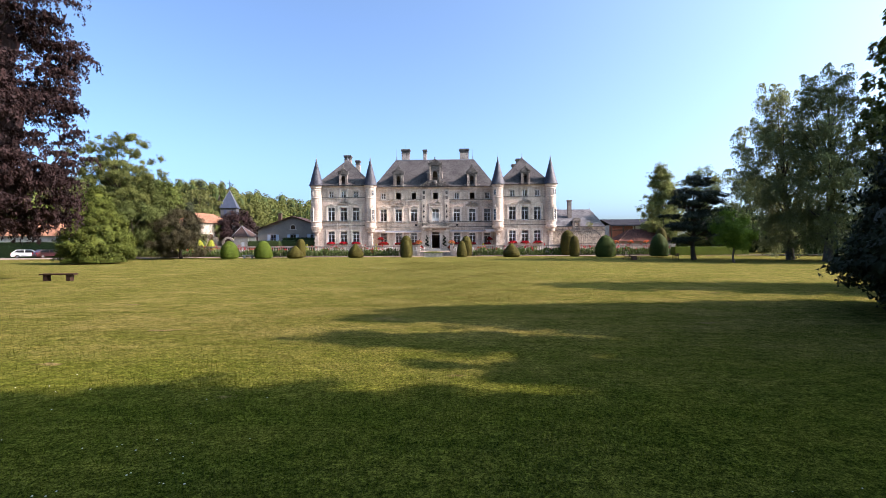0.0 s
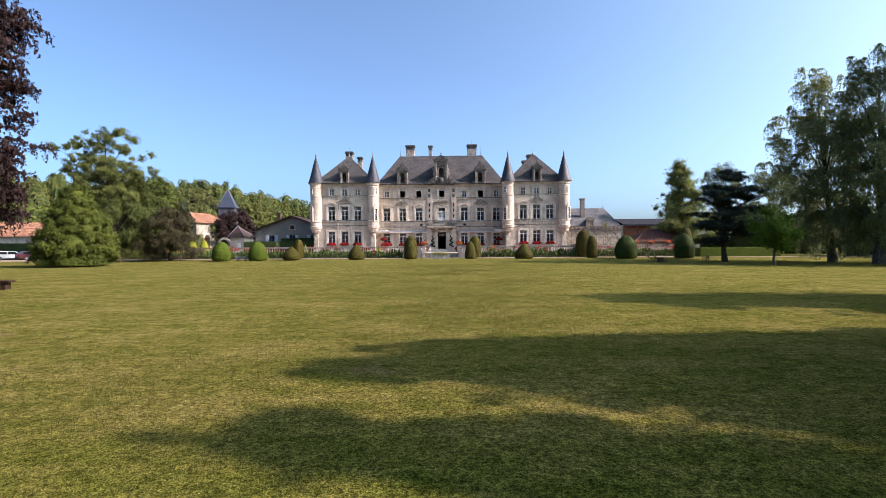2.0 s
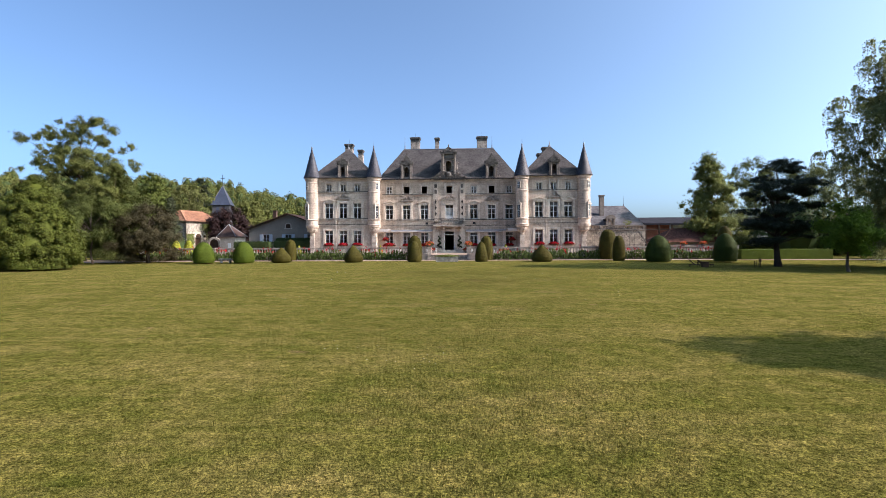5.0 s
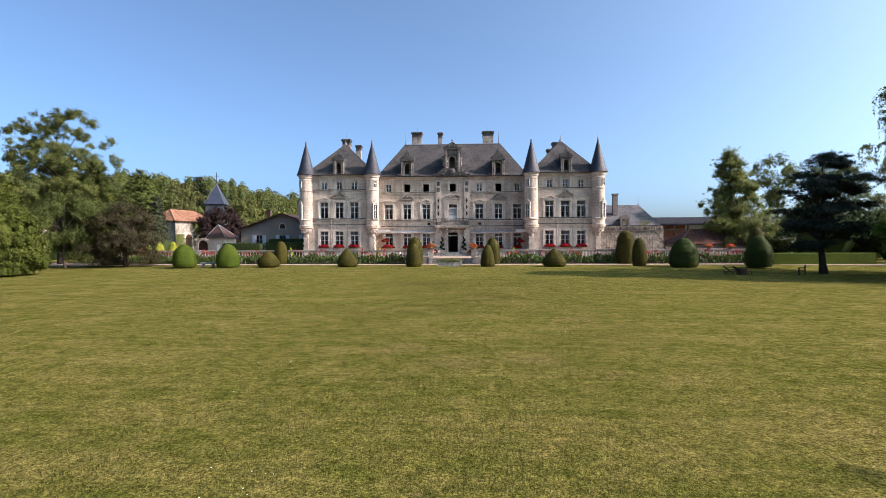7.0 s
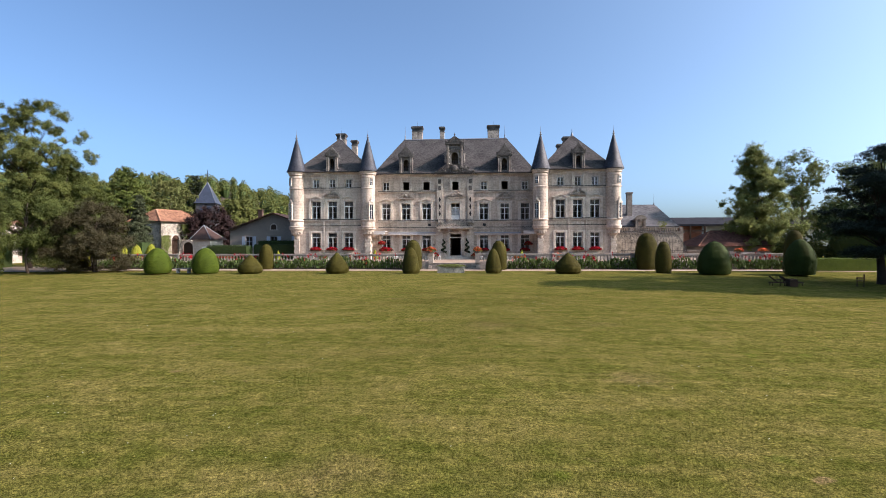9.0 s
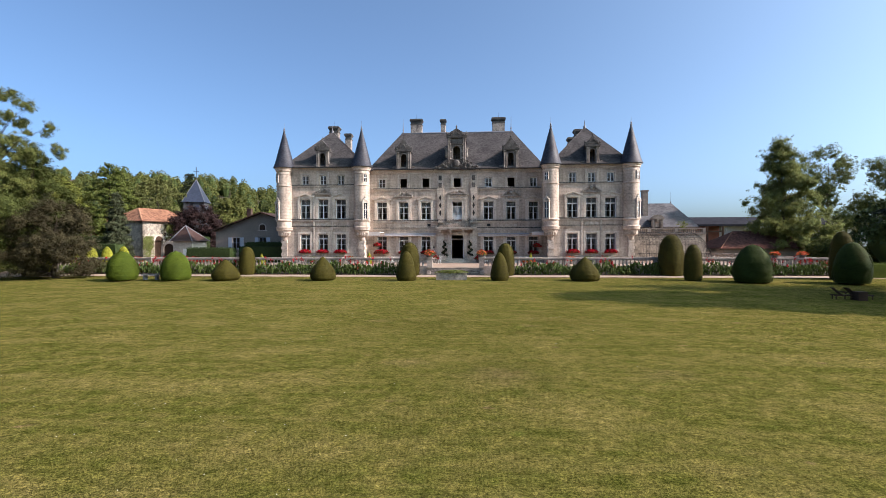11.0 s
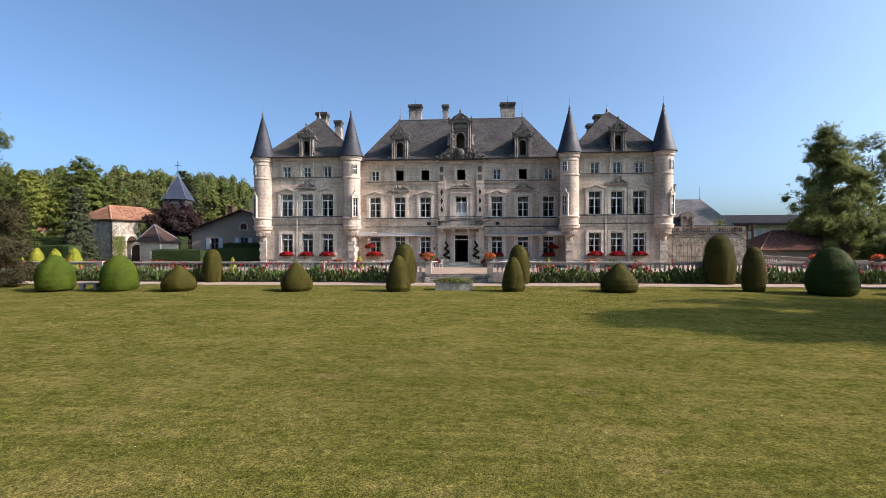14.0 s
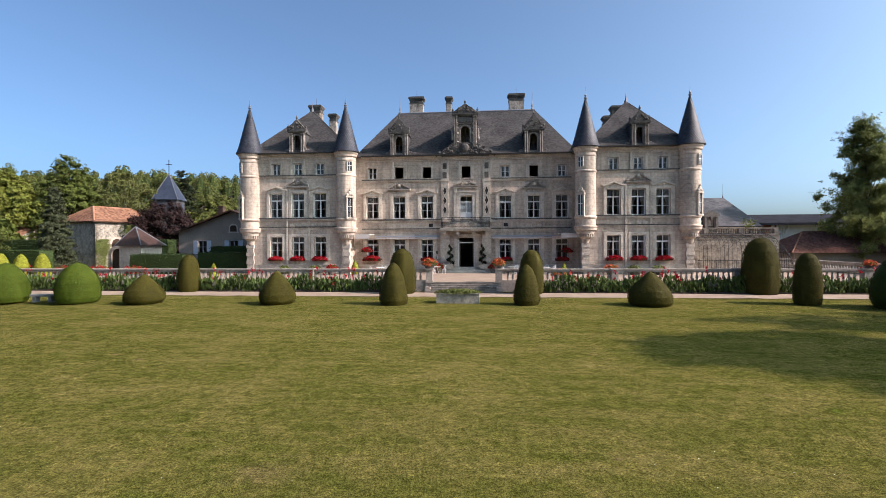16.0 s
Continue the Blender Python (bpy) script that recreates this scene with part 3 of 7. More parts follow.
def tower(xc):
    r = 1.02
    body = Shape().lathe(xc, 0.0, [(0.28, 3.75), (0.36, 3.95), (0.42, 4.3), (0.62, 4.45), (0.66, 4.75), (0.85, 4.85), (0.90, 5.1), (1.08, 5.2), (1.12, 5.45), (1.16, 5.5),
                                   (1.16, 5.62), (r, 5.66), (r, 6.3), (r + 0.07, 6.38), (r + 0.12, 6.5), (r + 0.05, 6.62), (r, 6.66),
                                   (r, 11.0), (r + 0.07, 11.05), (r + 0.07, 11.2), (r, 11.25), (r, 12.6), (r + 0.04, 12.65), (r + 0.04, 12.8), (r, 12.85), (r, 13.0),
                                   (r + 0.12, 13.1), (r + 0.14, 13.3), (r + 0.24, 13.4), (r + 0.26, 13.58)], 40)
    tw = part("turret", body, STONE, house, smooth=False)
    # corbel ribs
    s = Shape()
    for k in range(22):
        a = 2 * math.pi * k / 22
        s.box(-0.05, 0.05, -0.86, -0.5, 4.5, 4.84, Matrix.Translation((xc, 0, 0)) @ Matrix.Rotation(a, 4, "Z"))
    part("corbel", s, STONE_TRIM, tw)
    # cone of slate scales in rings
    s = Shape()
    n = 38
    z0, z1, R0 = 13.58, 18.55, 1.37
    rings = 38
    for j in range(rings):
        u0, u1 = j / rings, (j + 1.25) / rings
        def rad(u):
            return (R0 - 0.1) * max(0.0, 1 - u) ** 0.98 + 0.10 * max(0.0, 1 - u * 5) ** 2 + 0.06
        ra, rb = rad(u0) + 0.018, rad(min(1, u1))
        za, zb = z0 + (z1 - z0) * u0, z0 + (z1 - z0) * min(1, u1)
        m = max(8, int(n * ra / R0))
        for i in range(m):
            a0 = 2 * math.pi * (i + 0.5 * (j % 2) + 0.37 * j) / m
            a1 = a0 + 2 * math.pi / m * 0.97
            am = (a0 + a1) / 2
            s.face([(xc + ra * math.cos(a0), ra * math.sin(a0), za + 0.04), (xc + (ra + 0.004) * math.cos(am), (ra + 0.004) * math.sin(am), za - 0.03),
                    (xc + ra * math.cos(a1), ra * math.sin(a1), za + 0.04), (xc + rb * math.cos(a1), rb * math.sin(a1), zb), (xc + rb * math.cos(a0), rb * math.sin(a0), zb)])
    s.lathe(xc, 0, [(R0 - 0.02, z0 - 0.05), (R0 + 0.03, z0), (R0 - 0.08, z0 + 0.05), (R0 * 0.9 - 0.1, z0 + 0.42), (0.04, z1)], 26)
    cone = part("cone_roof", s, SLATE_CONE, tw, "dark slate cone roof")
    part("finial", Shape().lathe(xc, 0, [(0.10, 18.3), (0.10, 18.5), (0.17, 18.56), (0.17, 18.62), (0.06, 18.7), (0.12, 18.82), (0.05, 18.95), (0.018, 19.1), (0.008, 19.75)], 8), LEAD, tw)
    # small window with carved head, set on the drum
    xi = -1 if abs(xc) > 20 else 1
    xi = xi if xc < 0 else -xi
    for az, small in ((38, False), (38, True)):
        m = Matrix.Translation((xc, 0, 0)) @ Matrix.Rotation(radians(az * xi), 4, "Z")
        if small:
            f = Shape().box(-0.3, -0.22, -1.09, -0.9, 11.55, 12.5, m).box(0.22, 0.3, -1.09, -0.9, 11.55, 12.5, m).box(-0.3, 0.3, -1.09, -0.9, 12.5, 12.6, m)
            w = part("tower_window", f, STONE_TRIM, tw)
        else:
            f = Shape().box(-0.42, -0.26, -1.14, -0.9, 6.7, 8.75, m).box(0.26, 0.42, -1.14, -0.9, 6.7, 8.75, m).box(-0.48, 0.48, -1.2, -0.9, 8.75, 8.93, m)
            f.box(-0.46, 0.46, -1.2, -0.9, 6.55, 6.7, m)
            for q, zz, rr in ((-0.28, 9.05, 0.15), (0.28, 9.05, 0.15), (0, 9.2, 0.24), (0, 9.55, 0.12), (-0.14, 9.36, 0.1), (0.14, 9.36, 0.1)):
                f.lathe(0, 0, [(rr, 0), (rr, 0.1), (rr * 0.5, 0.17)], 8, m @ pose(q, -0.98, zz, 90))
            w = part("tower_window", f, STONE_TRIM, tw)
        z0, z1, hw = (11.55, 12.5, 0.22) if small else (6.7, 8.75, 0.26)
        pn = Shape().face([m @ Vector(q) for q in ((-hw, -1.035, z0), (hw, -1.035, z0), (hw, -1.035, z1), (-hw, -1.035, z1))])
        part("pane", pn, mat("dark_pane", (0.03, 0.034, 0.04), 0.08, vary=0.02, bump=0, spec=0.6), w)
        part("frame", Shape().box(-0.02, 0.02, -1.06, -1.03, z0, z1, m).box(-hw, hw, -1.06, -1.03, z0 + (z1 - z0) * 0.55, z0 + (z1 - z0) * 0.55 + 0.05, m), WHITE, w)


pavilion(-1)
pavilion(1)


# ---- roofs ----
def roof_plane(s, a, b, c, d, rows, step=0.42, lift=0.02, r=None):
    """Slates in courses on the plane a-b (eave) to d-c (ridge): each course overlaps the one below."""
    a, b, c, d = (Vector(p) for p in (a, b, c, d))
    nrm = (b - a).cross(d - a).normalized()
    for j in range(rows):
        u0, u1 = j / rows, (j + 1.15) / rows
        l0, r0 = a.lerp(d, u0), b.lerp(c, u0)
        l1, r1 = a.lerp(d, min(1, u1)), b.lerp(c, min(1, u1))
        w = (r0 - l0).length
        n = max(1, int(w / step))
        off = 0.5 * (j % 2)
        for i in range(-1, n + 1):
            f0, f1 = max(0, (i + off) / n), min(1, (i + 1 + off) / n - 0.01 / max(w, 0.1))
            if f1 - f0 < 0.2 / n:
                continue
            q = nrm * (lift + r.uniform(0, 0.012))
            s.face([l0.lerp(r0, f0) + q, l0.lerp(r0, f1) + q, l1.lerp(r1, f1) + nrm * 0.004, l1.lerp(r1, f0) + nrm * 0.004])
    return s


def hip_roof(name, x0, x1, y0, y1, ze, ra, rb, zr, yr, rows, parent=house, material=SLATE, step=0.42, seed=3):
    """Hipped roof: eaves rectangle, ridge from ra to rb at height zr. A solid core under slates in courses."""
    r = random.Random(seed)
    A, B, C, D = (x0, y0, ze), (x1, y0, ze), (x1, y1, ze), (x0, y1, ze)
    L, R = (ra, yr, zr), (rb, yr, zr)
    core = Shape().face([A, B, R, L]).face([C, D, L, R]).face([D, A, L]).face([B, C, R]).face([D, C, B, A])
    ob = part(name, core, material, parent)
    s = Shape()
    roof_plane(s, A, B, R, L, rows, step, r=r)
    roof_plane(s, D, A, L, L, rows, step, r=r)
    roof_plane(s, B, C, R, R, rows, step, r=r)
    t = part("slate", s, material, ob)
    t["kind"] = "stuff"
    return ob


def hips(s, pts, w=0.09):
    for a, b in pts:
        s.tube([a, b], [w, w], 6)
    return s


ov = 0.42
RY, RZ = 10.0, 20.15
main_roof = hip_roof("roof", -XP0 + 0.1, XP0 - 0.1, YM - ov, YBACK + ov, EAVE, -8.6, 8.3, RZ, RY, 60, step=0.22)
s = hips(Shape(), [((-8.6, RY, RZ), (8.3, RY, RZ))], 0.14)
part("ridge_cap", s, LEAD, main_roof)
for x in (-8.35, 8.0):
    s = Shape().lathe(x, RY, [(0.1, RZ), (0.14, RZ + 0.15), (0.06, RZ + 0.3), (0.1, RZ + 0.6), (0.04, RZ + 0.8), (0.015, RZ + 2.3)], 8)
    part("finial", s, LEAD, main_roof)
for sx in (-1, 1):
    xa, xb = sorted((sx * (XP0 - 0.3), PAV_OUT[sx] + sx * 0.3))
    c = {-1: -17.95, 1: 17.85}[sx]
    pr = hip_roof("roof", xa, xb, -ov, PBACK + ov, EAVE, c - 0.05, c + 0.05, 19.55, 5.25, 56, step=0.22, seed=7 + sx)
    s = Shape().lathe(c, 5.25, [(0.25, 19.2), (0.2, 19.55), (0.07, 19.9), (0.02, 20.5)], 8)
    part("finial", s, LEAD, pr)
    s = hips(Shape(), [((xa, -ov, EAVE), (c, 5.25, 19.55)), ((xb, -ov, EAVE), (c, 5.25, 19.55))], 0.05)
    part("hip_cap", s, SLATE, pr)


def chimney(x, y, z0, z1, w, d, pots=0):
    s = Shape()
    s.box(x - w / 2, x + w / 2, y - d / 2, y + d / 2, z0, z1 - 0.9)
    ch = part("chimney", s, CHIMNEY_STONE, house)
    n = max(1, round(w / 0.75))
    for k in range(n):
        xa = x - w / 2 + w * k / n
        part("chimney_panel", Shape().box(xa + 0.07, xa + w / n - 0.07, y - d / 2 - 0.05, y + d / 2 + 0.05, z0 + 0.3, z1 - 1.0), CHIMNEY_STONE, ch)
    z = z1 - 0.95
    for h, o in ((0.1, 0.06), (0.34, -0.03), (0.1, 0.05), (0.14, 0.11), (0.12, 0.17), (0.1, 0.12), (0.05, 0.04)):
        part("chimney_course", Shape().box(x - w / 2 - o, x + w / 2 + o, y - d / 2 - o, y + d / 2 + o, z, z + h), STONE_DARK, ch)
        z += h
    if w > 1.2:
        part("lightning_rod", Shape().lathe(x, y, [(0.02, z1 - 0.1), (0.012, z1 + 0.9)], 5), IRON, ch)


chimney(-6.7, 13.3, 15.5, 23.1, 1.75, 1.1)
chimney(-2.45, 13.3, 15.5, 23.0, 0.72, 0.9)
chimney(6.25, 13.3, 15.5, 23.1, 1.9, 1.1)
chimney(-18.5, 8.2, 14.5, 20.95, 1.35, 1.1)
chimney(-16.45, 8.6, 14.5, 19.95, 0.85, 0.9)
chimney(17.75, 9.2, 14.5, 20.1, 1.1, 1.0)
chimney(16.65, 9.2, 14.5, 18.95, 0.75, 0.9)


def dormer(x, y, z0, w, zt, ztop, depth, arch=True, grand=False, seed=0):
    """A stone dormer with a window, side pilasters, scrolls and a broken pediment."""
    r = random.Random(seed)
    ww, zw0, zw1 = (w * 0.38, z0 + 0.45, zt - 1.15) if grand else (w * 0.37, z0 + 0.35, zt - 0.30)
    body = pierced(x - w / 2 + 0.12, x + w / 2 - 0.12, z0, zt, y, y + 0.4, [(x - ww / 2, x + ww / 2, zw0, zw1)])
    d = part("dormer", body, STONE_OLD if not grand else STONE_OLD, house)
    part("dormer_cheek", Shape().box(x - w / 2 + 0.12, x - w / 2 + 0.3, y + 0.4, y + depth, z0, zt), SLATE, d)
    part("dormer_cheek", Shape().box(x + w / 2 - 0.3, x + w / 2 - 0.12, y + 0.4, y + depth, z0, zt), SLATE, d)
    s = Shape()
    # little roof behind the pediment
    hh = (ztop - zt) * 0.62
    s.face([(x - w / 2, y + 0.1, zt), (x, y + 0.1, zt + hh), (x, y + depth + 0.8, zt + hh), (x - w / 2, y + depth, zt)])
    s.face([(x + w / 2, y + depth, zt), (x, y + depth + 0.8, zt + hh), (x, y + 0.1, zt + hh), (x + w / 2, y + 0.1, zt)])
    part("dormer_roof", s, SLATE, d)
    s = Shape()
    for sd in (-1, 1):
        for q in (0.08, 0.30):
            cx = x + sd * (w / 2 - q - 0.06)
            c = Shape().lathe(cx, y - 0.13, [(0.12, z0 + 0.05), (0.12, z0 + 0.3), (0.08, z0 + 0.35), (0.09, (z0 + zt) / 2), (0.075, zt - 0.25), (0.12, zt - 0.2), (0.13, zt - 0.05)], 10)
            part("colonnette", c, STONE_OLD, d)
        s = Shape()
        # volutes and a scrolled wing beside the foot
        scroll(s, x + sd * (w / 2 + 0.28), y + 0.1, z0 + 0.25, 0.22, 1, sd, 0.07)
        if grand:
            scroll(s, x + sd * (w / 2 + 0.14), y + 0.05, z0 + 2.05, 0.26, 1, sd, 0.08)
            s.lathe(x + sd * (w / 2 + 0.1), y, [(0.14, z0 + 0.9), (0.2, z0 + 1.1), (0.12, z0 + 1.5), (0.16, z0 + 1.7), (0.06, z0 + 2.2)], 8)
        s.slab([(x + sd * w / 2, z0), (x + sd * (w / 2 + 0.55), z0), (x + sd * (w / 2 + 0.42), z0 + 0.28), (x + sd * (w / 2 + 0.12), z0 + 0.45), (x + sd * w / 2, z0 + 0.8)][::sd], y + 0.02, y + 0.25)
        part("volute", s, STONE_OLD, d)
    s = Shape()
    z = zt
    for h, o in ((0.08, 0.08), (0.1, 0.16), (0.08, 0.22)):
        s.box(x - w / 2 - o + 0.08, x + w / 2 + o - 0.08, y - o - 0.06, y + 0.4, z - 0.1, z - 0.1 + h)
        z += h
    a = w / 2 + 0.16
    s.slab([(x - a, z - 0.1), (x + a, z - 0.1), (x + a, z), (x + 0.12, ztop - 0.5), (x, ztop - 0.42), (x - 0.12, ztop - 0.5), (x - a, z)], y - 0.2, y + 0.3)
    part("pediment", s, STONE_DARK, d)
    for sd in (-1, 0, 1):
        zz = ztop - 0.55 if sd == 0 else z
        s = Shape()
        s.lathe(x + sd * a * 0.92, y - 0.02, [(0.1, zz), (0.1, zz + 0.12), (0.05, zz + 0.16), (0.13, zz + 0.3), (0.1, zz + 0.42), (0.03, zz + 0.5), (0.02, zz + 0.62)], 8)
        part("finial", s, STONE_DARK, d)
    for k in range(14 if grand else 8):
        u = r.uniform(-1, 1)
        q = r.uniform(0.07, 0.15)
        zz = z + 0.08 + (ztop - 0.6 - z) * (1 - abs(u)) * r.uniform(0.2, 0.9)
        part("carved_boss", Shape().lathe(0, 0, [(q, 0), (q, 0.06), (q * 0.5, 0.13)], 7, pose(x + u * a * 0.75, y - 0.17, zz, 90)), STONE_DARK, d)
    for sd in (-1, 1):
        s = Shape()
        scroll(s, x + sd * a * 0.45, y - 0.2, z + (ztop - z) * 0.28, 0.2, 1, -sd, 0.055)
        part("scroll_ornament", s, STONE_DARK, d)
    if grand:
        part("frieze_panel", Shape().box(x - w * 0.36, x + w * 0.36, y - 0.1, y + 0.02, zt - 0.75, zt - 0.3), STONE_DARK, d)
        part("frieze_moulding", Shape().box(x - w * 0.45, x + w * 0.45, y - 0.16, y + 0.02, zt - 0.95, zt - 0.82), STONE_DARK, d)
    f = Shape()
    t = 0.06
    yf = y + 0.22
    f.box(x - ww / 2, x - ww / 2 + t, yf, yf + 0.06, zw0, zw1).box(x + ww / 2 - t, x + ww / 2, yf, yf + 0.06, zw0, zw1)
    f.box(x - 0.03, x + 0.03, yf, yf + 0.06, zw0, zw1).box(x - ww / 2 + t, x + ww / 2 - t, yf, yf + 0.06, zw0 + (zw1 - zw0) * 0.45, zw0 + (zw1 - zw0) * 0.45 + 0.05)
    f.box(x - ww / 2 + t, x + ww / 2 - t, yf, yf + 0.06, zw1 - t, zw1)
    part("frame", f, WOOD_DARK, d)
    # dark sheet stands in for the unlit room behind the window
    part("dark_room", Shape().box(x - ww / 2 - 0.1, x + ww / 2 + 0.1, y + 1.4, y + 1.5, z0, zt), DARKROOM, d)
    if arch:
        s = Shape()
        rr = ww / 2
        for i in range(8):
            a0, a1 = math.pi * i / 8, math.pi * (i + 1) / 8
            zc = zw1 - rr
            s.slab([(x + rr * math.cos(a1), zc + rr * math.sin(a1)), (x + rr * math.cos(a0), zc + rr * math.sin(a0)),
                    (x + rr * math.cos(a0) * 1.02, zw1 + 0.01), (x + rr * math.cos(a1) * 1.02, zw1 + 0.01)], y - 0.03, y + 0.3)
        part("arch", s, STONE_OLD, d)
    s = Shape()
    r0, zc = ww / 2, zw1 - ww / 2
    for i in range(10):
        a0, a1 = math.pi * i / 10, math.pi * (i + 1) / 10
        s.slab([(x + q * math.cos(a), zc + q * math.sin(a)) for q, a in ((r0 + 0.01, a1), (r0 + 0.01, a0), (r0 + 0.17, a0), (r0 + 0.17, a1))], y - 0.08, y + 0.02)
    for sd in (-1, 1):
        s.box(min(x + sd * (r0 + 0.01), x + sd * (r0 + 0.17)), max(x + sd * (r0 + 0.01), x + sd * (r0 + 0.17)), y - 0.08, y + 0.02, zw0, zc)
    part("arch_ring", s, STONE_OLD, d)
    if grand:
        for sd in (-1, 1):
            for k in range(5):
                zq = z0 + 0.7 + k * 0.5
                c = Shape().lathe(0, 0, [(0.12, 0), (0.13, 0.07), (0.06, 0.14)], 8, pose(x + sd * (r0 + 0.33), y - 0.02, zq, 90))
                part("carved_boss", c, STONE_OLD if k % 2 else STONE_TRIM, d)
    return d


dormer(-7.27, YM - 0.15, 13.65, 2.1, 16.1, 18.25, 3.0, seed=1)
dormer(7.5, YM - 0.15, 13.65, 2.1, 16.1, 18.25, 3.0, seed=2)
dormer(-17.7, -0.15, 13.55, 1.75, 15.8, 17.6, 2.6, arch=False, seed=3)
dormer(17.7, -0.15, 13.55, 1.75, 15.8, 17.6, 2.6, arch=False, seed=4)
dormer(0.1, YM - 0.35, 14.3, 2.6, 17.9, 19.6, 4.6, grand=True, seed=5)
# carved base of the grand dormer
s = Shape()
r = random.Random(9)
s.box(-2.5, 2.7, YM - 0.5, YM + 0.6, 13.45, 13.68)
s.slab([(-1.75, 13.68), (1.95, 13.68), (1.45, 14.95), (-1.25, 14.95)], YM - 0.46, YM + 0.6)
for sd in (-1, 1):
    for q, zz, rr in ((0.45, 14.55, 0.36), (1.0, 14.3, 0.36), (1.6, 14.1, 0.34), (2.2, 13.9, 0.28), (2.75, 13.75, 0.22), (3.15, 13.62, 0.14), (0.85, 14.85, 0.2), (1.4, 14.62, 0.2), (2.0, 14.35, 0.16)):
        scroll(s, 0.1 + sd * q, YM - 0.5, zz, rr, 1 if r.random() < 0.5 else -1, sd, 0.09)
s.lathe(0, 0, [(0.42, 0), (0.48, 0.18), (0.3, 0.34), (0.08, 0.38)], 14, pose(0.1, YM - 0.4, 14.35, 90))
for k in range(70):
    u = r.uniform(-1, 1)
    q = r.uniform(0.06, 0.15)
    s.lathe(0, 0, [(q, 0), (q * 1.05, 0.1), (q * 0.5, 0.2)], 6, pose(0.1 + u * 2.9, YM - 0.44, 13.6 + (1.4 - 1.0 * abs(u)) * r.uniform(0, 1), 90))
part("carved_base", s, STONE_DARK, house)

# wall vents and small plaques beside the door
for x in (-3.75, 4.5):
    part("vent", Shape().box(x - 0.22, x + 0.22, YM - 0.03, YM + 0.02, 5.75, 6.12), IRON, house, "small dark iron wall vent")
part("plaque", Shape().box(-3.4, -3.0, YM - 0.05, YM + 0.02, 2.75, 3.1), STONE_DARK, house, "small dark plaque with plain bars")
pq = part("plaque", Shape().box(-3.36, -2.98, YM - 0.05, YM + 0.02, 2.2, 2.55), WHITE, house, "small white plaque with plain bars")
part("bar", Shape().box(-3.3, -3.05, YM - 0.056, YM - 0.05, 2.35, 2.4), IRON, pq)

# awnings folded over the ground floor windows
for xa, xb in ((-9.95, -2.75), (3.0, 9.95)):
    aw = part("awning", Shape().box(xa, xb, YM - 0.32, YM - 0.11, 4.62, 4.80), AWNING_GREY, house, "folded striped awning in a grey cassette")
    s = Shape().box(xa + 0.05, xb - 0.05, YM - 0.62, YM - 0.3, 4.50, 4.56)
    n = int((xb - xa) / 0.28)
    for k in range(n):
        x = xa + 0.05 + (xb - xa - 0.1) * k / n
        s.box(x, x + (xb - xa) / n * 0.96, YM - 0.63, YM - 0.61, 4.42 + 0.02 * (k % 2), 4.54)
    part("valance", s, AWNING, aw)
for sx in (-1, 1):
    xa, xb = sorted((sx * 10.1, sx * 11.9))
    aw = part("awning", Shape().box(xa, xb, 0.6, 3.0, 4.86, 4.94), AWNING, house, "cream awning with a scalloped valance")
    s = Shape()
    for k in range(8):
        x = xa + (xb - xa) * k / 8
        s.slab([(x, 4.86), (x, 4.5), (x + 0.11, 4.42), (x + 0.215, 4.5), (x + 0.215, 4.86)], 0.58, 0.61)
    part("valance", s, AWNING, aw)


# ---- ground ----
LAWN = bpy.data.materials.new("lawn")
LAWN.use_nodes = True


# worn places in the turf: x, y, radius, bareness
WORN = ((1.9, -82.3, 0.45, 0.8), (2.6, -65.4, 1.0, 0.35), (1.1, -63.9, 0.8, 0.4), (4.4, -65.0, 0.7, 0.45), (6.8, -58.8, 0.8, 0.55), (3.6, -51.4, 1.1, 0.5), (0.9, -50.2, 0.7, 0.4), (8.0, -51.0, 0.9, 0.35), (5.2, -43.5, 0.5, 0.5), (-1.5, -42.5, 0.7, 0.45))


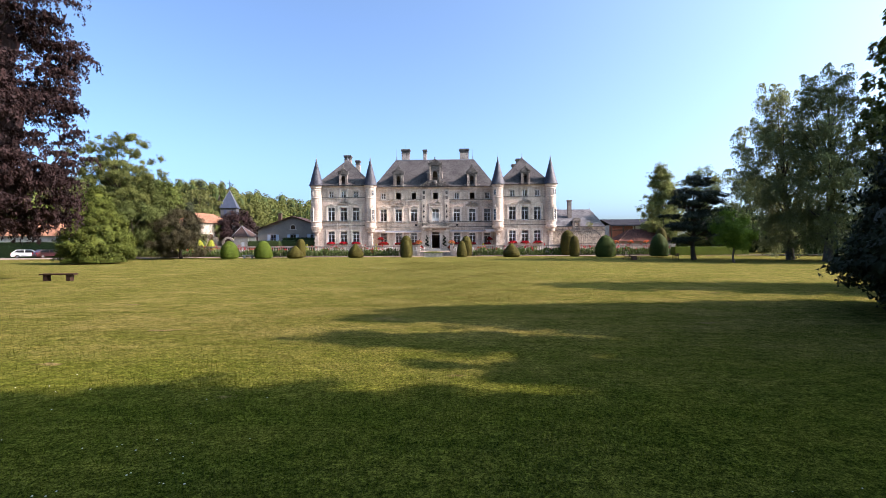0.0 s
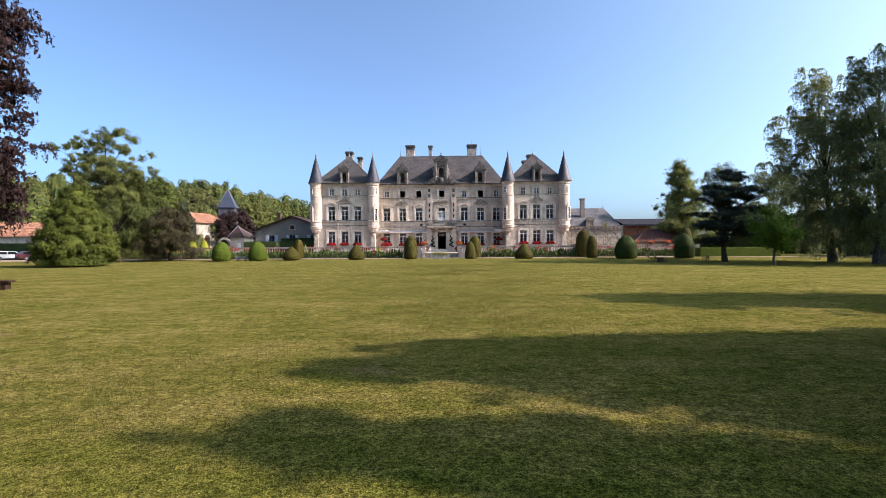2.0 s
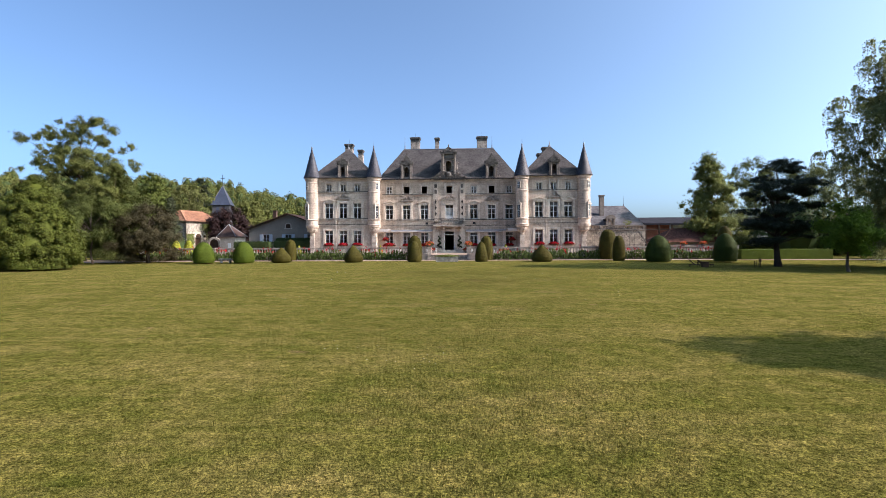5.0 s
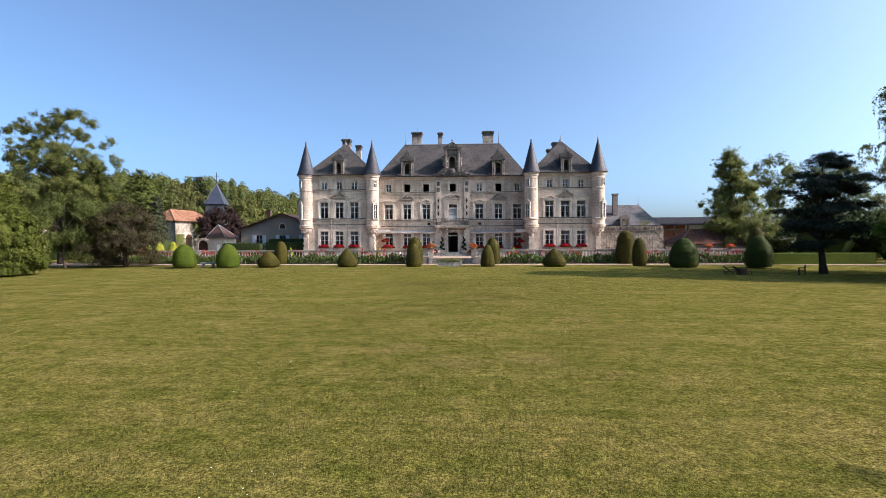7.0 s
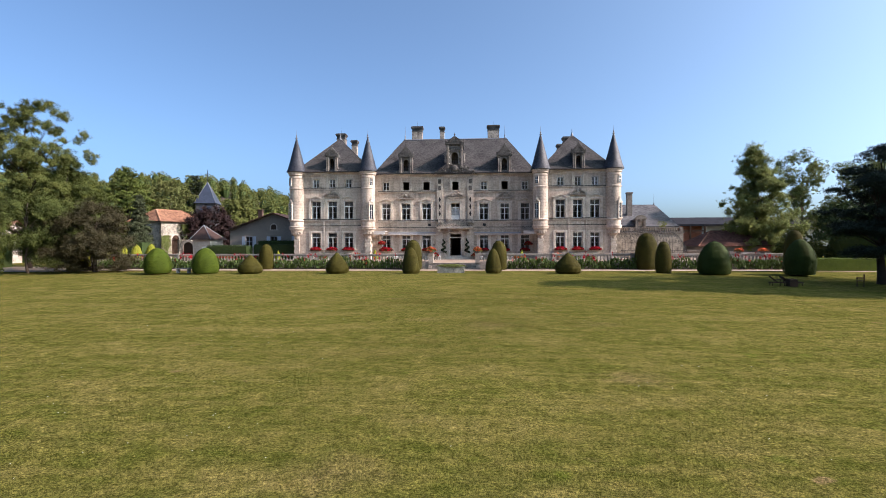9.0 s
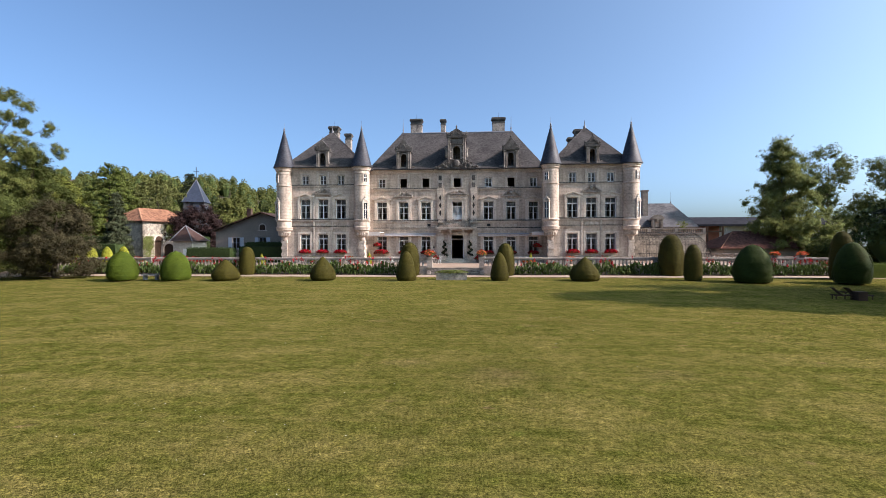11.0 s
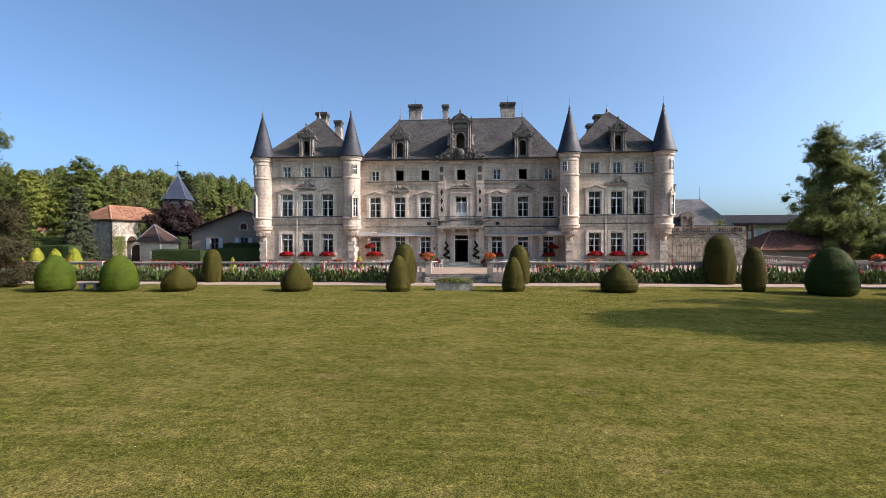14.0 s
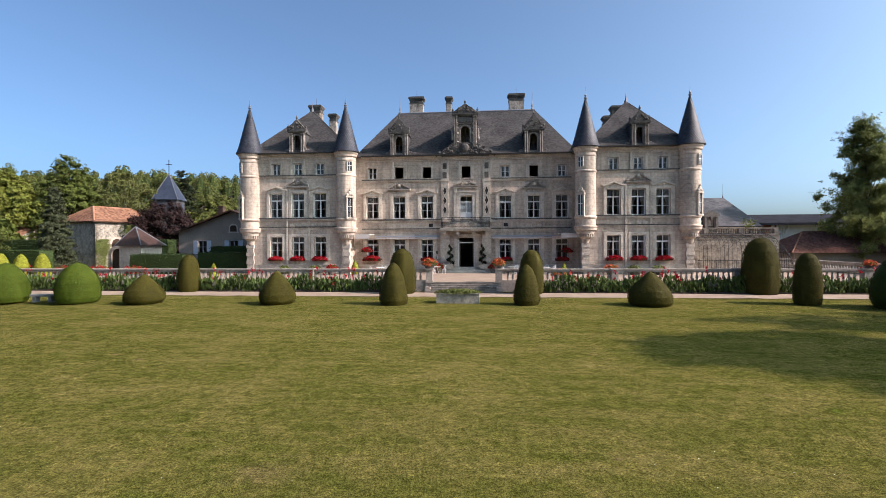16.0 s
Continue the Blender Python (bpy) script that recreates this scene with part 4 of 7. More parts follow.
def lawn_nodes():
    nt = LAWN.node_tree
    b = nt.nodes["Principled BSDF"]
    b.inputs["Roughness"].default_value = 1.0
    b.inputs["Specular IOR Level"].default_value = 0.0
    geo = nt.nodes.new("ShaderNodeNewGeometry")

    def tex(s, detail=4.0, stretch=None):
        n = nt.nodes.new("ShaderNodeTexNoise")
        n.inputs["Scale"].default_value, n.inputs["Detail"].default_value = s, detail
        src = geo.outputs["Position"]
        if stretch:
            mp = nt.nodes.new("ShaderNodeMapping")
            mp.inputs["Scale"].default_value = stretch
            nt.links.new(src, mp.inputs["Vector"])
            src = mp.outputs[0]
        nt.links.new(src, n.inputs["Vector"])
        return n.outputs["Fac"]

    def ramp(fac, stops):
        n = nt.nodes.new("ShaderNodeValToRGB")
        n.color_ramp.elements[0].position, n.color_ramp.elements[0].color = stops[0][0], (*stops[0][1], 1)
        n.color_ramp.elements[1].position, n.color_ramp.elements[1].color = stops[-1][0], (*stops[-1][1], 1)
        for p, c in stops[1:-1]:
            e = n.color_ramp.elements.new(p)
            e.color = (*c, 1)
        nt.links.new(fac, n.inputs[0])
        return n.outputs[0]

    def mix(fac, a, c, mode="MIX"):
        n = nt.nodes.new("ShaderNodeMix")
        n.data_type, n.blend_type = "RGBA", mode
        for k, v in ((0, fac), (6, a), (7, c)):
            if isinstance(v, float):
                n.inputs[k].default_value = v
            else:
                nt.links.new(v, n.inputs[k])
        return n.outputs[2]

    grass = ramp(tex(1.6, 8), [(0.34, (0.058, 0.064, 0.013)), (0.5, (0.078, 0.077, 0.018)), (0.66, (0.102, 0.091, 0.026))])
    dry = ramp(tex(2.5, 5), [(0.3, (0.103, 0.092, 0.024)), (0.7, (0.150, 0.122, 0.045))])
    patch = ramp(tex(0.45, 7, (0.7, 1.2, 1)), [(0.47, (0, 0, 0)), (0.66, (0.75, 0.75, 0.75))])
    mow = ramp(tex(1.0, 5, (0.10, 3.4, 1)), [(0.48, (0, 0, 0)), (0.66, (0.42, 0.42, 0.42))])
    col = mix(patch, grass, dry)
    col = mix(mow, col, dry)
    soil = ramp(tex(0.75, 7, (1, 1.6, 1)), [(0.69, (0, 0, 0)), (0.73, (0.8, 0.8, 0.8))])
    earth = ramp(tex(9, 5), [(0.3, (0.115, 0.080, 0.040)), (0.7, (0.175, 0.122, 0.066))])
    lush = ramp(tex(0.9, 6, (1.1, 1, 3)), [(0.66, (0, 0, 0)), (0.75, (0.35, 0.35, 0.35))])
    clover = ramp(tex(14, 4), [(0.3, (0.045, 0.085, 0.008)), (0.7, (0.095, 0.15, 0.016))])
    col = mix(lush, col, clover)
    # greener, darker turf at the park end, with tree shade put into its colour
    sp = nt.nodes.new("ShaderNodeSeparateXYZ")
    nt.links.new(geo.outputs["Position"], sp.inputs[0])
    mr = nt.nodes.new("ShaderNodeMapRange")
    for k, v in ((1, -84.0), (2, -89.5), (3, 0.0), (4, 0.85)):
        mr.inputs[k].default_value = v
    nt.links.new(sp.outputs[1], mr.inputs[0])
    shade_turf = ramp(tex(1.3, 6), [(0.35, (0.052, 0.072, 0.009)), (0.65, (0.082, 0.093, 0.014))])
    col = mix(mr.outputs[0], col, shade_turf)
    col = mix(soil, col, earth)
    # a few worn bare places
    wob = nt.nodes.new("ShaderNodeVectorMath")
    wob.operation = "MULTIPLY_ADD"
    wn_ = nt.nodes.new("ShaderNodeTexNoise")
    wn_.inputs["Scale"].default_value, wn_.inputs["Detail"].default_value = 2.2, 5.0
    nt.links.new(geo.outputs["Position"], wn_.inputs["Vector"])
    nt.links.new(wn_.outputs["Color"], wob.inputs[0])
    wob.inputs[1].default_value = (1.6, 1.6, 0.0)
    nt.links.new(geo.outputs["Position"], wob.inputs[2])
    for cx, cy, rad, deep in WORN:
        dist = nt.nodes.new("ShaderNodeVectorMath")
        dist.operation = "DISTANCE"
        flat_ = nt.nodes.new("ShaderNodeVectorMath")
        flat_.operation = "MULTIPLY"
        flat_.inputs[1].default_value = (0.8, 1.0, 0.0)
        nt.links.new(wob.outputs[0], flat_.inputs[0])
        nt.links.new(flat_.outputs[0], dist.inputs[0])
        dist.inputs[1].default_value = ((cx + 0.8) * 0.8, cy + 0.8, 0.0)
        spot = nt.nodes.new("ShaderNodeMapRange")
        for k, v in ((1, rad), (2, 0.0), (3, 0.0), (4, deep)):
            spot.inputs[k].default_value = v
        nt.links.new(dist.outputs["Value"], spot.inputs[0])
        col = mix(spot.outputs[0], col, earth)
    fine = ramp(tex(22, 8), [(0.36, (0.50, 0.53, 0.50)), (0.5, (0.97, 0.97, 0.97)), (0.64, (1.48, 1.45, 1.40))])
    col = mix(1.0, col, fine, "MULTIPLY")
    clump = ramp(tex(7.0, 8), [(0.36, (0.72, 0.74, 0.68)), (0.5, (0.99, 0.99, 0.99)), (0.64, (1.30, 1.27, 1.25))])
    col = mix(1.0, col, clump, "MULTIPLY")
    blade = ramp(tex(70, 3), [(0.36, (0.38, 0.41, 0.38)), (0.5, (1.0, 1.0, 1.0)), (0.64, (1.7, 1.66, 1.58))])
    col = mix(1.0, col, blade, "MULTIPLY")
    swath = ramp(tex(3.2, 8, (0.9, 1.2, 1)), [(0.36, (0.82, 0.85, 0.80)), (0.5, (1.0, 1.0, 1.0)), (0.64, (1.20, 1.17, 1.15))])
    col = mix(1.0, col, swath, "MULTIPLY")
    nt.links.new(col, b.inputs["Base Color"])
    low = nt.nodes.new("ShaderNodeBump")
    low.inputs["Strength"].default_value, low.inputs["Distance"].default_value = 0.35, 0.05
    nt.links.new(tex(8, 4), low.inputs["Height"])
    bn = nt.nodes.new("ShaderNodeBump")
    bn.inputs["Strength"].default_value, bn.inputs["Distance"].default_value = 0.7, 0.04
    nt.links.new(tex(50, 5), bn.inputs["Height"])
    nt.links.new(low.outputs[0], bn.inputs["Normal"])
    nt.links.new(bn.outputs[0], b.inputs["Normal"])


lawn_nodes()


def ground_z(x, y):
    """Almost flat lawn, a little lower on both sides."""
    side = min(1.0, max(0.0, (abs(x - 2) - 12) / 24)) * min(1.0, max(0.0, (-16 - y) / 8))
    return 0.02 * noise.noise((x * 0.15, y * 0.15, 0)) * min(1, max(0, (-14 - y) / 4)) - 0.3 * side


s = Shape()
xs = [-1500, -600, -300, -160, -100] + [-60 + 4 * k for k in range(31)] + [100, 160, 300, 600, 1500]
ys = [-400, -220, -140] + [-104 + 3 * k for k in range(30)] + [-11.4, 10, 40, 80, 140, 250, 500, 900, 2000]
for y in ys:
    for x in xs:
        s.v.append((x, y, ground_z(x, y)))
nx = len(xs)
for j in range(len(ys) - 1):
    for i in range(nx - 1):
        s.f.append((j * nx + i, j * nx + i + 1, (j + 1) * nx + i + 1, (j + 1) * nx + i))
tagged(part("ground", s, LAWN, smooth=True), "mown summer lawn with dry straw-coloured patches", "lawn", kind="structure")

# gravel walk along the foot of the terrace
s = Shape()
xs = [-70 + 0.5 * k for k in range(221)]
for k in range(len(xs) - 1):
    a, b = xs[k], xs[k + 1]
    ya, yb = -14.9 + 0.35 * noise.noise((a * 0.7, 0, 0)), -14.9 + 0.35 * noise.noise((b * 0.7, 0, 0))
    s.face([(a, ya, 0.03), (b, yb, 0.03), (b, -11.9, 0.03), (a, -11.9, 0.03)])
s.face([(39.9, -15.0, 0.026), (62, -19.5, 0.026), (84, -17.0, 0.026), (84, -13.5, 0.026), (62, -15.5, 0.026), (39.9, -11.9, 0.026)])
tagged(part("gravel_path", s, GRAVEL), "pale pinkish gravel path along the flower bed", "path", kind="structure")

# terrace with a retaining wall
s = Shape().box(-46, 41.7, -10.7, 40, -0.2, TERR)
tagged(part("terrace", s, GRAVEL), "raised gravel terrace in front of the house", "terrace", kind="structure")
bed = Shape().box(-45, -3.3, -11.95, -10.72, -0.1, 0.12).box(4.6, 41.4, -11.95, -10.72, -0.1, 0.12)
tagged(part("flower_bed", bed, SOIL), "dark earth flower bed at the foot of the balustrade", "flower bed", kind="structure")
AX = 0.55
s = Shape()
for k in range(5):
    s.box(AX - 3.1 + 0.12 * k, AX + 3.1 - 0.12 * k, -12.1 + 0.3 * k, -10.5, 0.15 * k + 0.002 * k, 0.15 * (k + 1))
tagged(part("garden_steps", s, STONE_OLD), "worn pale stone steps up to the terrace", "steps", kind="structure")


# ---- plants ----
LEAF_OAK = leaf_mat("leaf_green", (0.088, 0.110, 0.024), dark=(0.026, 0.040, 0.011))
LEAF_OLIVE = leaf_mat("leaf_olive", (0.125, 0.145, 0.045), dark=(0.055, 0.07, 0.022), isl=0.4, trans=0.45)
LEAF_BIRCH = leaf_mat("leaf_birch", (0.180, 0.205, 0.090), dark=(0.062, 0.078, 0.036), trans=0.75, scale=0.3)
LEAF_SILVER = leaf_mat("leaf_silver_birch", (0.185, 0.208, 0.068), dark=(0.072, 0.09, 0.029), isl=0.5, trans=0.65)
LEAF_WALNUT = leaf_mat("leaf_walnut", (0.098, 0.112, 0.030), dark=(0.022, 0.034, 0.011), trans=0.4)
LEAF_MAPLE = leaf_mat("leaf_maple", (0.100, 0.170, 0.022), dark=(0.045, 0.085, 0.012), trans=0.8)
LEAF_COPPER = leaf_mat("leaf_copper", (0.030, 0.017, 0.016), dark=(0.009, 0.006, 0.007), trans=0.2)
LEAF_PLUM = leaf_mat("leaf_plum", (0.044, 0.038, 0.018), dark=(0.011, 0.011, 0.007), trans=0.2)
LEAF_THUJA = leaf_mat("leaf_thuja", (0.058, 0.072, 0.011), dark=(0.013, 0.020, 0.005), trans=0.2)
LEAF_CEDAR = leaf_mat("needle_cedar", (0.018, 0.026, 0.017), dark=(0.006, 0.010, 0.008), trans=0.05)
LEAF_SPRUCE = leaf_mat("needle_spruce", (0.024, 0.032, 0.016), dark=(0.007, 0.010, 0.006), trans=0.05)
LEAF_FIR = leaf_mat("needle_fir", (0.050, 0.060, 0.030), dark=(0.014, 0.019, 0.011), trans=0.08)
LEAF_LINDEN = leaf_mat("leaf_linden", (0.060, 0.074, 0.018), dark=(0.018, 0.027, 0.008), trans=0.3)
LEAF_WILLOW = leaf_mat("leaf_willow", (0.150, 0.160, 0.055), dark=(0.07, 0.08, 0.028), isl=0.4, trans=0.45)
LEAF_YEW = leaf_mat("leaf_yew", (0.054, 0.047, 0.008), dark=(0.018, 0.018, 0.005), trans=0.05, isl=0.6)
LEAF_BOX = leaf_mat("leaf_box", (0.056, 0.082, 0.008), dark=(0.016, 0.030, 0.004), trans=0.08, isl=0.7)
LEAF_BOXDARK = leaf_mat("leaf_box_dark", (0.034, 0.052, 0.010), dark=(0.012, 0.02, 0.005), trans=0.05)
LEAF_GOLD = leaf_mat("leaf_gold", (0.20, 0.21, 0.022), dark=(0.07, 0.085, 0.010), trans=0.15)
LEAF_LIME = leaf_mat("leaf_lime", (0.125, 0.140, 0.025), dark=(0.06, 0.075, 0.013), trans=0.25)
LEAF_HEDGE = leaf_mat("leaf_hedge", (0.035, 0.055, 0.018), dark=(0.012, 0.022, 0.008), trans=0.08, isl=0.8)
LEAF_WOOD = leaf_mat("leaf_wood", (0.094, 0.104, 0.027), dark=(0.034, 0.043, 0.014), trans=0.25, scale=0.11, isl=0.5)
LEAF_CANNA = leaf_mat("leaf_canna", (0.070, 0.105, 0.028), dark=(0.018, 0.034, 0.010), trans=0.25)
PETAL_RED = leaf_mat("petal_red", (0.36, 0.014, 0.022), dark=(0.13, 0.005, 0.009), trans=0.2)
PETAL_PINK = leaf_mat("petal_orange", (0.55, 0.12, 0.05), dark=(0.3, 0.04, 0.02), trans=0.2)


def unit(rng, n):
    v = rng.normal(size=(n, 3))
    return v / np.linalg.norm(v, axis=1)[:, None]


def leaf_mesh(name, pts, size, material, rng, normals=None, spread=0.8, ratio=0.55, droop=None, tri=True):
    """Many small rhombic leaves (or three-cornered ones), one island each; normals: the way they face, loosely."""
    n, q = len(pts), 3 if tri else 4
    d = unit(rng, n)
    if normals is not None:
        d = normals + spread * d
        d /= np.linalg.norm(d, axis=1)[:, None] + 1e-9
    t = np.cross(d, unit(rng, n))
    if droop is not None:
        t = t * (1 - droop) + np.array((0, 0, -1.0)) * droop
        t -= d * (t * d).sum(1)[:, None]
    t /= np.linalg.norm(t, axis=1)[:, None] + 1e-9
    b = np.cross(d, t)
    k = (size * rng.uniform(0.6, 1.3, n))[:, None] if np.isscalar(size) else (size * rng.uniform(0.7, 1.25, n))[:, None]
    if tri:
        ratio *= 1.15
    if tri:
        v = np.stack([pts - t * k * 0.5 + b * k * 0.5 * ratio, pts + t * k * 0.5, pts - t * k * 0.5 - b * k * 0.5 * ratio], axis=1).reshape(-1, 3)
    else:
        v = np.stack([pts - t * k * 0.5, pts + b * k * 0.5 * ratio + d * k * 0.06, pts + t * k * 0.5, pts - b * k * 0.5 * ratio + d * k * 0.06], axis=1).reshape(-1, 3)
    me = bpy.data.meshes.new(name)
    me.vertices.add(q * n)
    me.vertices.foreach_set("co", v.astype(np.float32).ravel())
    me.loops.add(q * n)
    me.loops.foreach_set("vertex_index", np.arange(q * n, dtype=np.int32))
    me.polygons.add(n)
    me.polygons.foreach_set("loop_start", np.arange(0, q * n, q, dtype=np.int32))
    me.materials.append(material)
    me.update(calc_edges=True)
    me.validate()
    return me


def envelope(kind, u, h0, h1, R):
    """Crown radius at the height fraction u."""
    if kind == "round":
        return R * np.sqrt(np.clip(1 - (2 * u - 0.85) ** 2 / 1.35, 0.02, 1))
    if kind == "tall":
        return R * np.clip(np.sin(np.pi * np.clip(u * 0.88 + 0.1, 0, 1)) ** 0.7, 0.05, 1)
    if kind == "cone":
        return R * np.clip((1 - u) ** 0.85 * 0.97 + 0.03, 0.02, 1) * np.clip(0.75 + 2.5 * u, 0, 1)
    if kind == "egg":
        return R * np.clip((1 - u ** 2.2) ** 0.75, 0.03, 1) * np.clip(0.82 + 1.2 * u, 0, 1)
    if kind == "bush":
        return R * np.clip((1 - u ** 1.5) ** 0.8, 0.03, 1) * np.clip(0.88 + 0.8 * u, 0, 1)
    return R * np.ones_like(u)


def tree(name, label, x, y, h0, h1, R, material, kind="round", clumps=120, per=160, leaf=0.3, clump_r=1.0, seed=1, trunk_r=0.35, bark=BARK,
         weep=0.0, flat=1.0, inner=0.35, lean=(0, 0), limbs=22, category="tree", squash=1.0, group="", asym=0.25, shell=0.5,
         lobes=0, lobe_r=1.5, tiers=0, rough=0.10, core=0.0):
    """A tapered trunk with limbs, and a crown of leaf clumps in an uneven envelope."""
    rng = np.random.default_rng(seed)
    tr = thing(name, label, category, pose(x, y, ground_z(x, y)), group)
    k = lobes or clumps
    grid = np.linspace(0.005, 0.995, 200)
    weight = np.cumsum(envelope(kind, grid, h0, h1, R) + 0.12 * R)
    u = np.interp(rng.uniform(0, 1, k), weight / weight[-1], grid)
    if tiers:
        u = (np.floor(u * tiers) + 0.5) / tiers + rng.normal(0, 0.012, k)
    az = rng.uniform(0, 2 * np.pi, k)
    rr = envelope(kind, u, h0, h1, R)
    lob = 1 + asym * (np.sin(az * 2 + seed) * 0.5 + np.sin(az * 3 + 2.1 * seed + 5 * u) * 0.5) + rng.normal(0, rough, k)
    f = inner + (1 - inner) * rng.uniform(0, 1, k) ** shell
    cen = np.stack([np.cos(az) * rr * f * lob + lean[0] * u, np.sin(az) * rr * f * lob * squash + lean[1] * u, h0 + (h1 - h0) * u], axis=1)
    if lobes:
        own = rng.integers(0, lobes, clumps)
        size = rng.uniform(0.6, 1.3, lobes)[own][:, None] * lobe_r
        off = rng.normal(size=(clumps, 3))
        off *= (rng.uniform(0, 1, clumps) ** 0.4 / (np.linalg.norm(off, axis=1) + 1e-6))[:, None]
        cen = cen[own] + off * size * np.array((1.0, 1.0, 0.8 * min(1.0, flat * 1.4)))
    # trunk and limbs
    s = Shape()
    top = h0 + (h1 - h0) * 0.86
    n = 8
    pts = [(lean[0] * k / n * 0.8 + 0.12 * math.sin(k * 1.7 + seed), lean[1] * k / n * 0.8 + 0.12 * math.cos(k * 1.3 + seed), -0.15 + (top + 0.15) * k / n) for k in range(n + 1)]
    s.tube(pts, [trunk_r * (1.35 if k == 0 else 1) * (1 - 0.93 * k / n) + 0.02 for k in range(n + 1)], 9)
    ends = cen[rng.permutation(clumps)[:limbs]]
    if lobes:
        ends = np.array([cen[own == i].mean(axis=0) for i in range(lobes) if (own == i).any()])[:limbs]
    for c in ends:
        zb = max(min(h0 * 0.8 + (c[2] - h0) * 0.6, top * 0.95), h0 * 0.5)
        k = zb / top * n
        k0 = int(min(n - 1, k))
        p0 = Vector(pts[k0]).lerp(Vector(pts[k0 + 1]), k - k0)
        p2 = Vector(c)
        p1 = p0.lerp(p2, 0.5) + Vector((0, 0, 0.12 * (p2 - p0).length if not flat < 0.6 else 0.0))
        r0 = trunk_r * 0.30 * (1 - 0.75 * zb / top) + 0.015
        part("limb", Shape().tube([p0, p1, p2], [r0, r0 * 0.6, r0 * 0.15], 5), bark, tr, smooth=True)
    part("trunk", s, bark, tr, smooth=True)
    if core:
        zz = np.linspace(0.02, 0.9, 12)
        body = Shape().lathe(0, 0, [(float(q) * core, h0 + (h1 - h0) * float(z)) for q, z in zip(envelope(kind, zz, h0, h1, R), zz)], 20, wob=0.2)
        part("inner_foliage", body, material, tr, smooth=True)
    # leaves
    idx = np.repeat(np.arange(clumps), per)
    m = len(idx)
    sprays = max(5, per // 11)
    scale = clump_r * rng.uniform(0.55, 1.2, clumps)
    twig = rng.normal(size=(clumps, sprays, 3)) * scale[:, None, None] * np.array((0.62, 0.62, 0.5 * flat))
    off = twig[idx, rng.integers(0, sprays, m)] + rng.normal(size=(m, 3)) * (0.11 * clump_r + 0.06) * np.array((1, 1, 0.4 + 0.6 * flat))
    p = cen[idx] + off
    nrm = off / (np.linalg.norm(off, axis=1)[:, None] + 1e-6) * 0.6 + np.array((0, 0, 0.5))
    out = p - np.array((lean[0] * 0.5, lean[1] * 0.5, (h0 + h1) / 2))
    nrm += 0.5 * out / (np.linalg.norm(out, axis=1)[:, None] + 1e-6)
    dr = None
    if weep:
        # twigs that arch out from the clump and then hang
        strands = max(5, per // 28)
        sid = rng.integers(0, strands, m)
        turn = rng.uniform(0, 2 * np.pi, (clumps, strands))[idx, sid]
        reach = clump_r * rng.uniform(0.25, 1.15, (clumps, strands))[idx, sid]
        ln = weep * rng.uniform(0.35, 1.25, (clumps, strands))[idx, sid]
        q = rng.uniform(0, 1, m)
        rad = reach * np.minimum(1.0, 0.15 + 1.5 * q)
        p = cen[idx] + np.stack([np.cos(turn) * rad, np.sin(turn) * rad, 0.35 * clump_r * np.minimum(1.0, 2 * q) - ln * q ** 1.5], axis=1)
        p += rng.normal(size=(m, 3)) * (0.05 + 0.05 * leaf)
        dr = 0.7
    p[:, 2] = np.maximum(p[:, 2], 0.25)
    part("crown", leaf_mesh("crown", p, leaf, material, rng, nrm, 0.7, droop=dr), material, tr)
    return tr


def clipped(name, label, x, y, prof, material, n=5200, leaf=0.085, seed=1, core=None, category="topiary", group="clipped evergreens", sink=0.05):
    """A clipped shrub: a dense uneven body from (radius, height) pairs, covered with small leaves."""
    rng = np.random.default_rng(seed)
    ob = thing(name, label, category, pose(x, y, 0), group)
    hs = np.array([p[1] for p in prof])
    rs = np.array([p[0] for p in prof])
    zz = np.linspace(hs[0], hs[-1], 24)
    s = Shape().lathe(0, 0, [(max(0.02, float(np.interp(z, hs, rs)) * 0.965), float(z)) for z in zz], 28, wob=0.05)
    part("body", s, core or material, ob, smooth=True)
    seg = np.hypot(np.diff(rs), np.diff(hs)) * (rs[1:] + rs[:-1]) / 2
    j = rng.choice(len(seg), size=n, p=seg / seg.sum())
    f = rng.uniform(0, 1, n)
    r = rs[j] + (rs[j + 1] - rs[j]) * f
    z = hs[j] + (hs[j + 1] - hs[j]) * f
    a = rng.uniform(0, 2 * np.pi, n)
    bump = 1 + 0.035 * np.sin(a * 3 + seed) * np.sin(z * 2.3 + seed) + 0.02 * np.sin(a * 7 + 2 * seed) + rng.normal(0, 0.012, n)
    p = np.stack([np.cos(a) * r * bump, np.sin(a) * r * bump, z], axis=1)
    dz, drr = hs[j + 1] - hs[j], rs[j + 1] - rs[j]
    nl = np.hypot(dz, drr) + 1e-9
    nrm = np.stack([np.cos(a) * dz / nl, np.sin(a) * dz / nl, -drr / nl], axis=1)
    part("foliage", leaf_mesh("foliage", p, leaf, material, rng, nrm, 0.42), material, ob)
    return ob


def ball(w, h):
    return [(w * 0.44, 0.0), (w * 0.49, h * 0.12), (w * 0.5, h * 0.3), (w * 0.47, h * 0.5), (w * 0.40, h * 0.68), (w * 0.29, h * 0.84), (w * 0.16, h * 0.95), (0.03, h)]


def dome(w, h):
    return [(w * 0.42, 0.0), (w * 0.49, h * 0.10), (w * 0.5, h * 0.28), (w * 0.45, h * 0.45), (w * 0.33, h * 0.64), (w * 0.19, h * 0.82), (w * 0.085, h * 0.95), (0.03, h)]


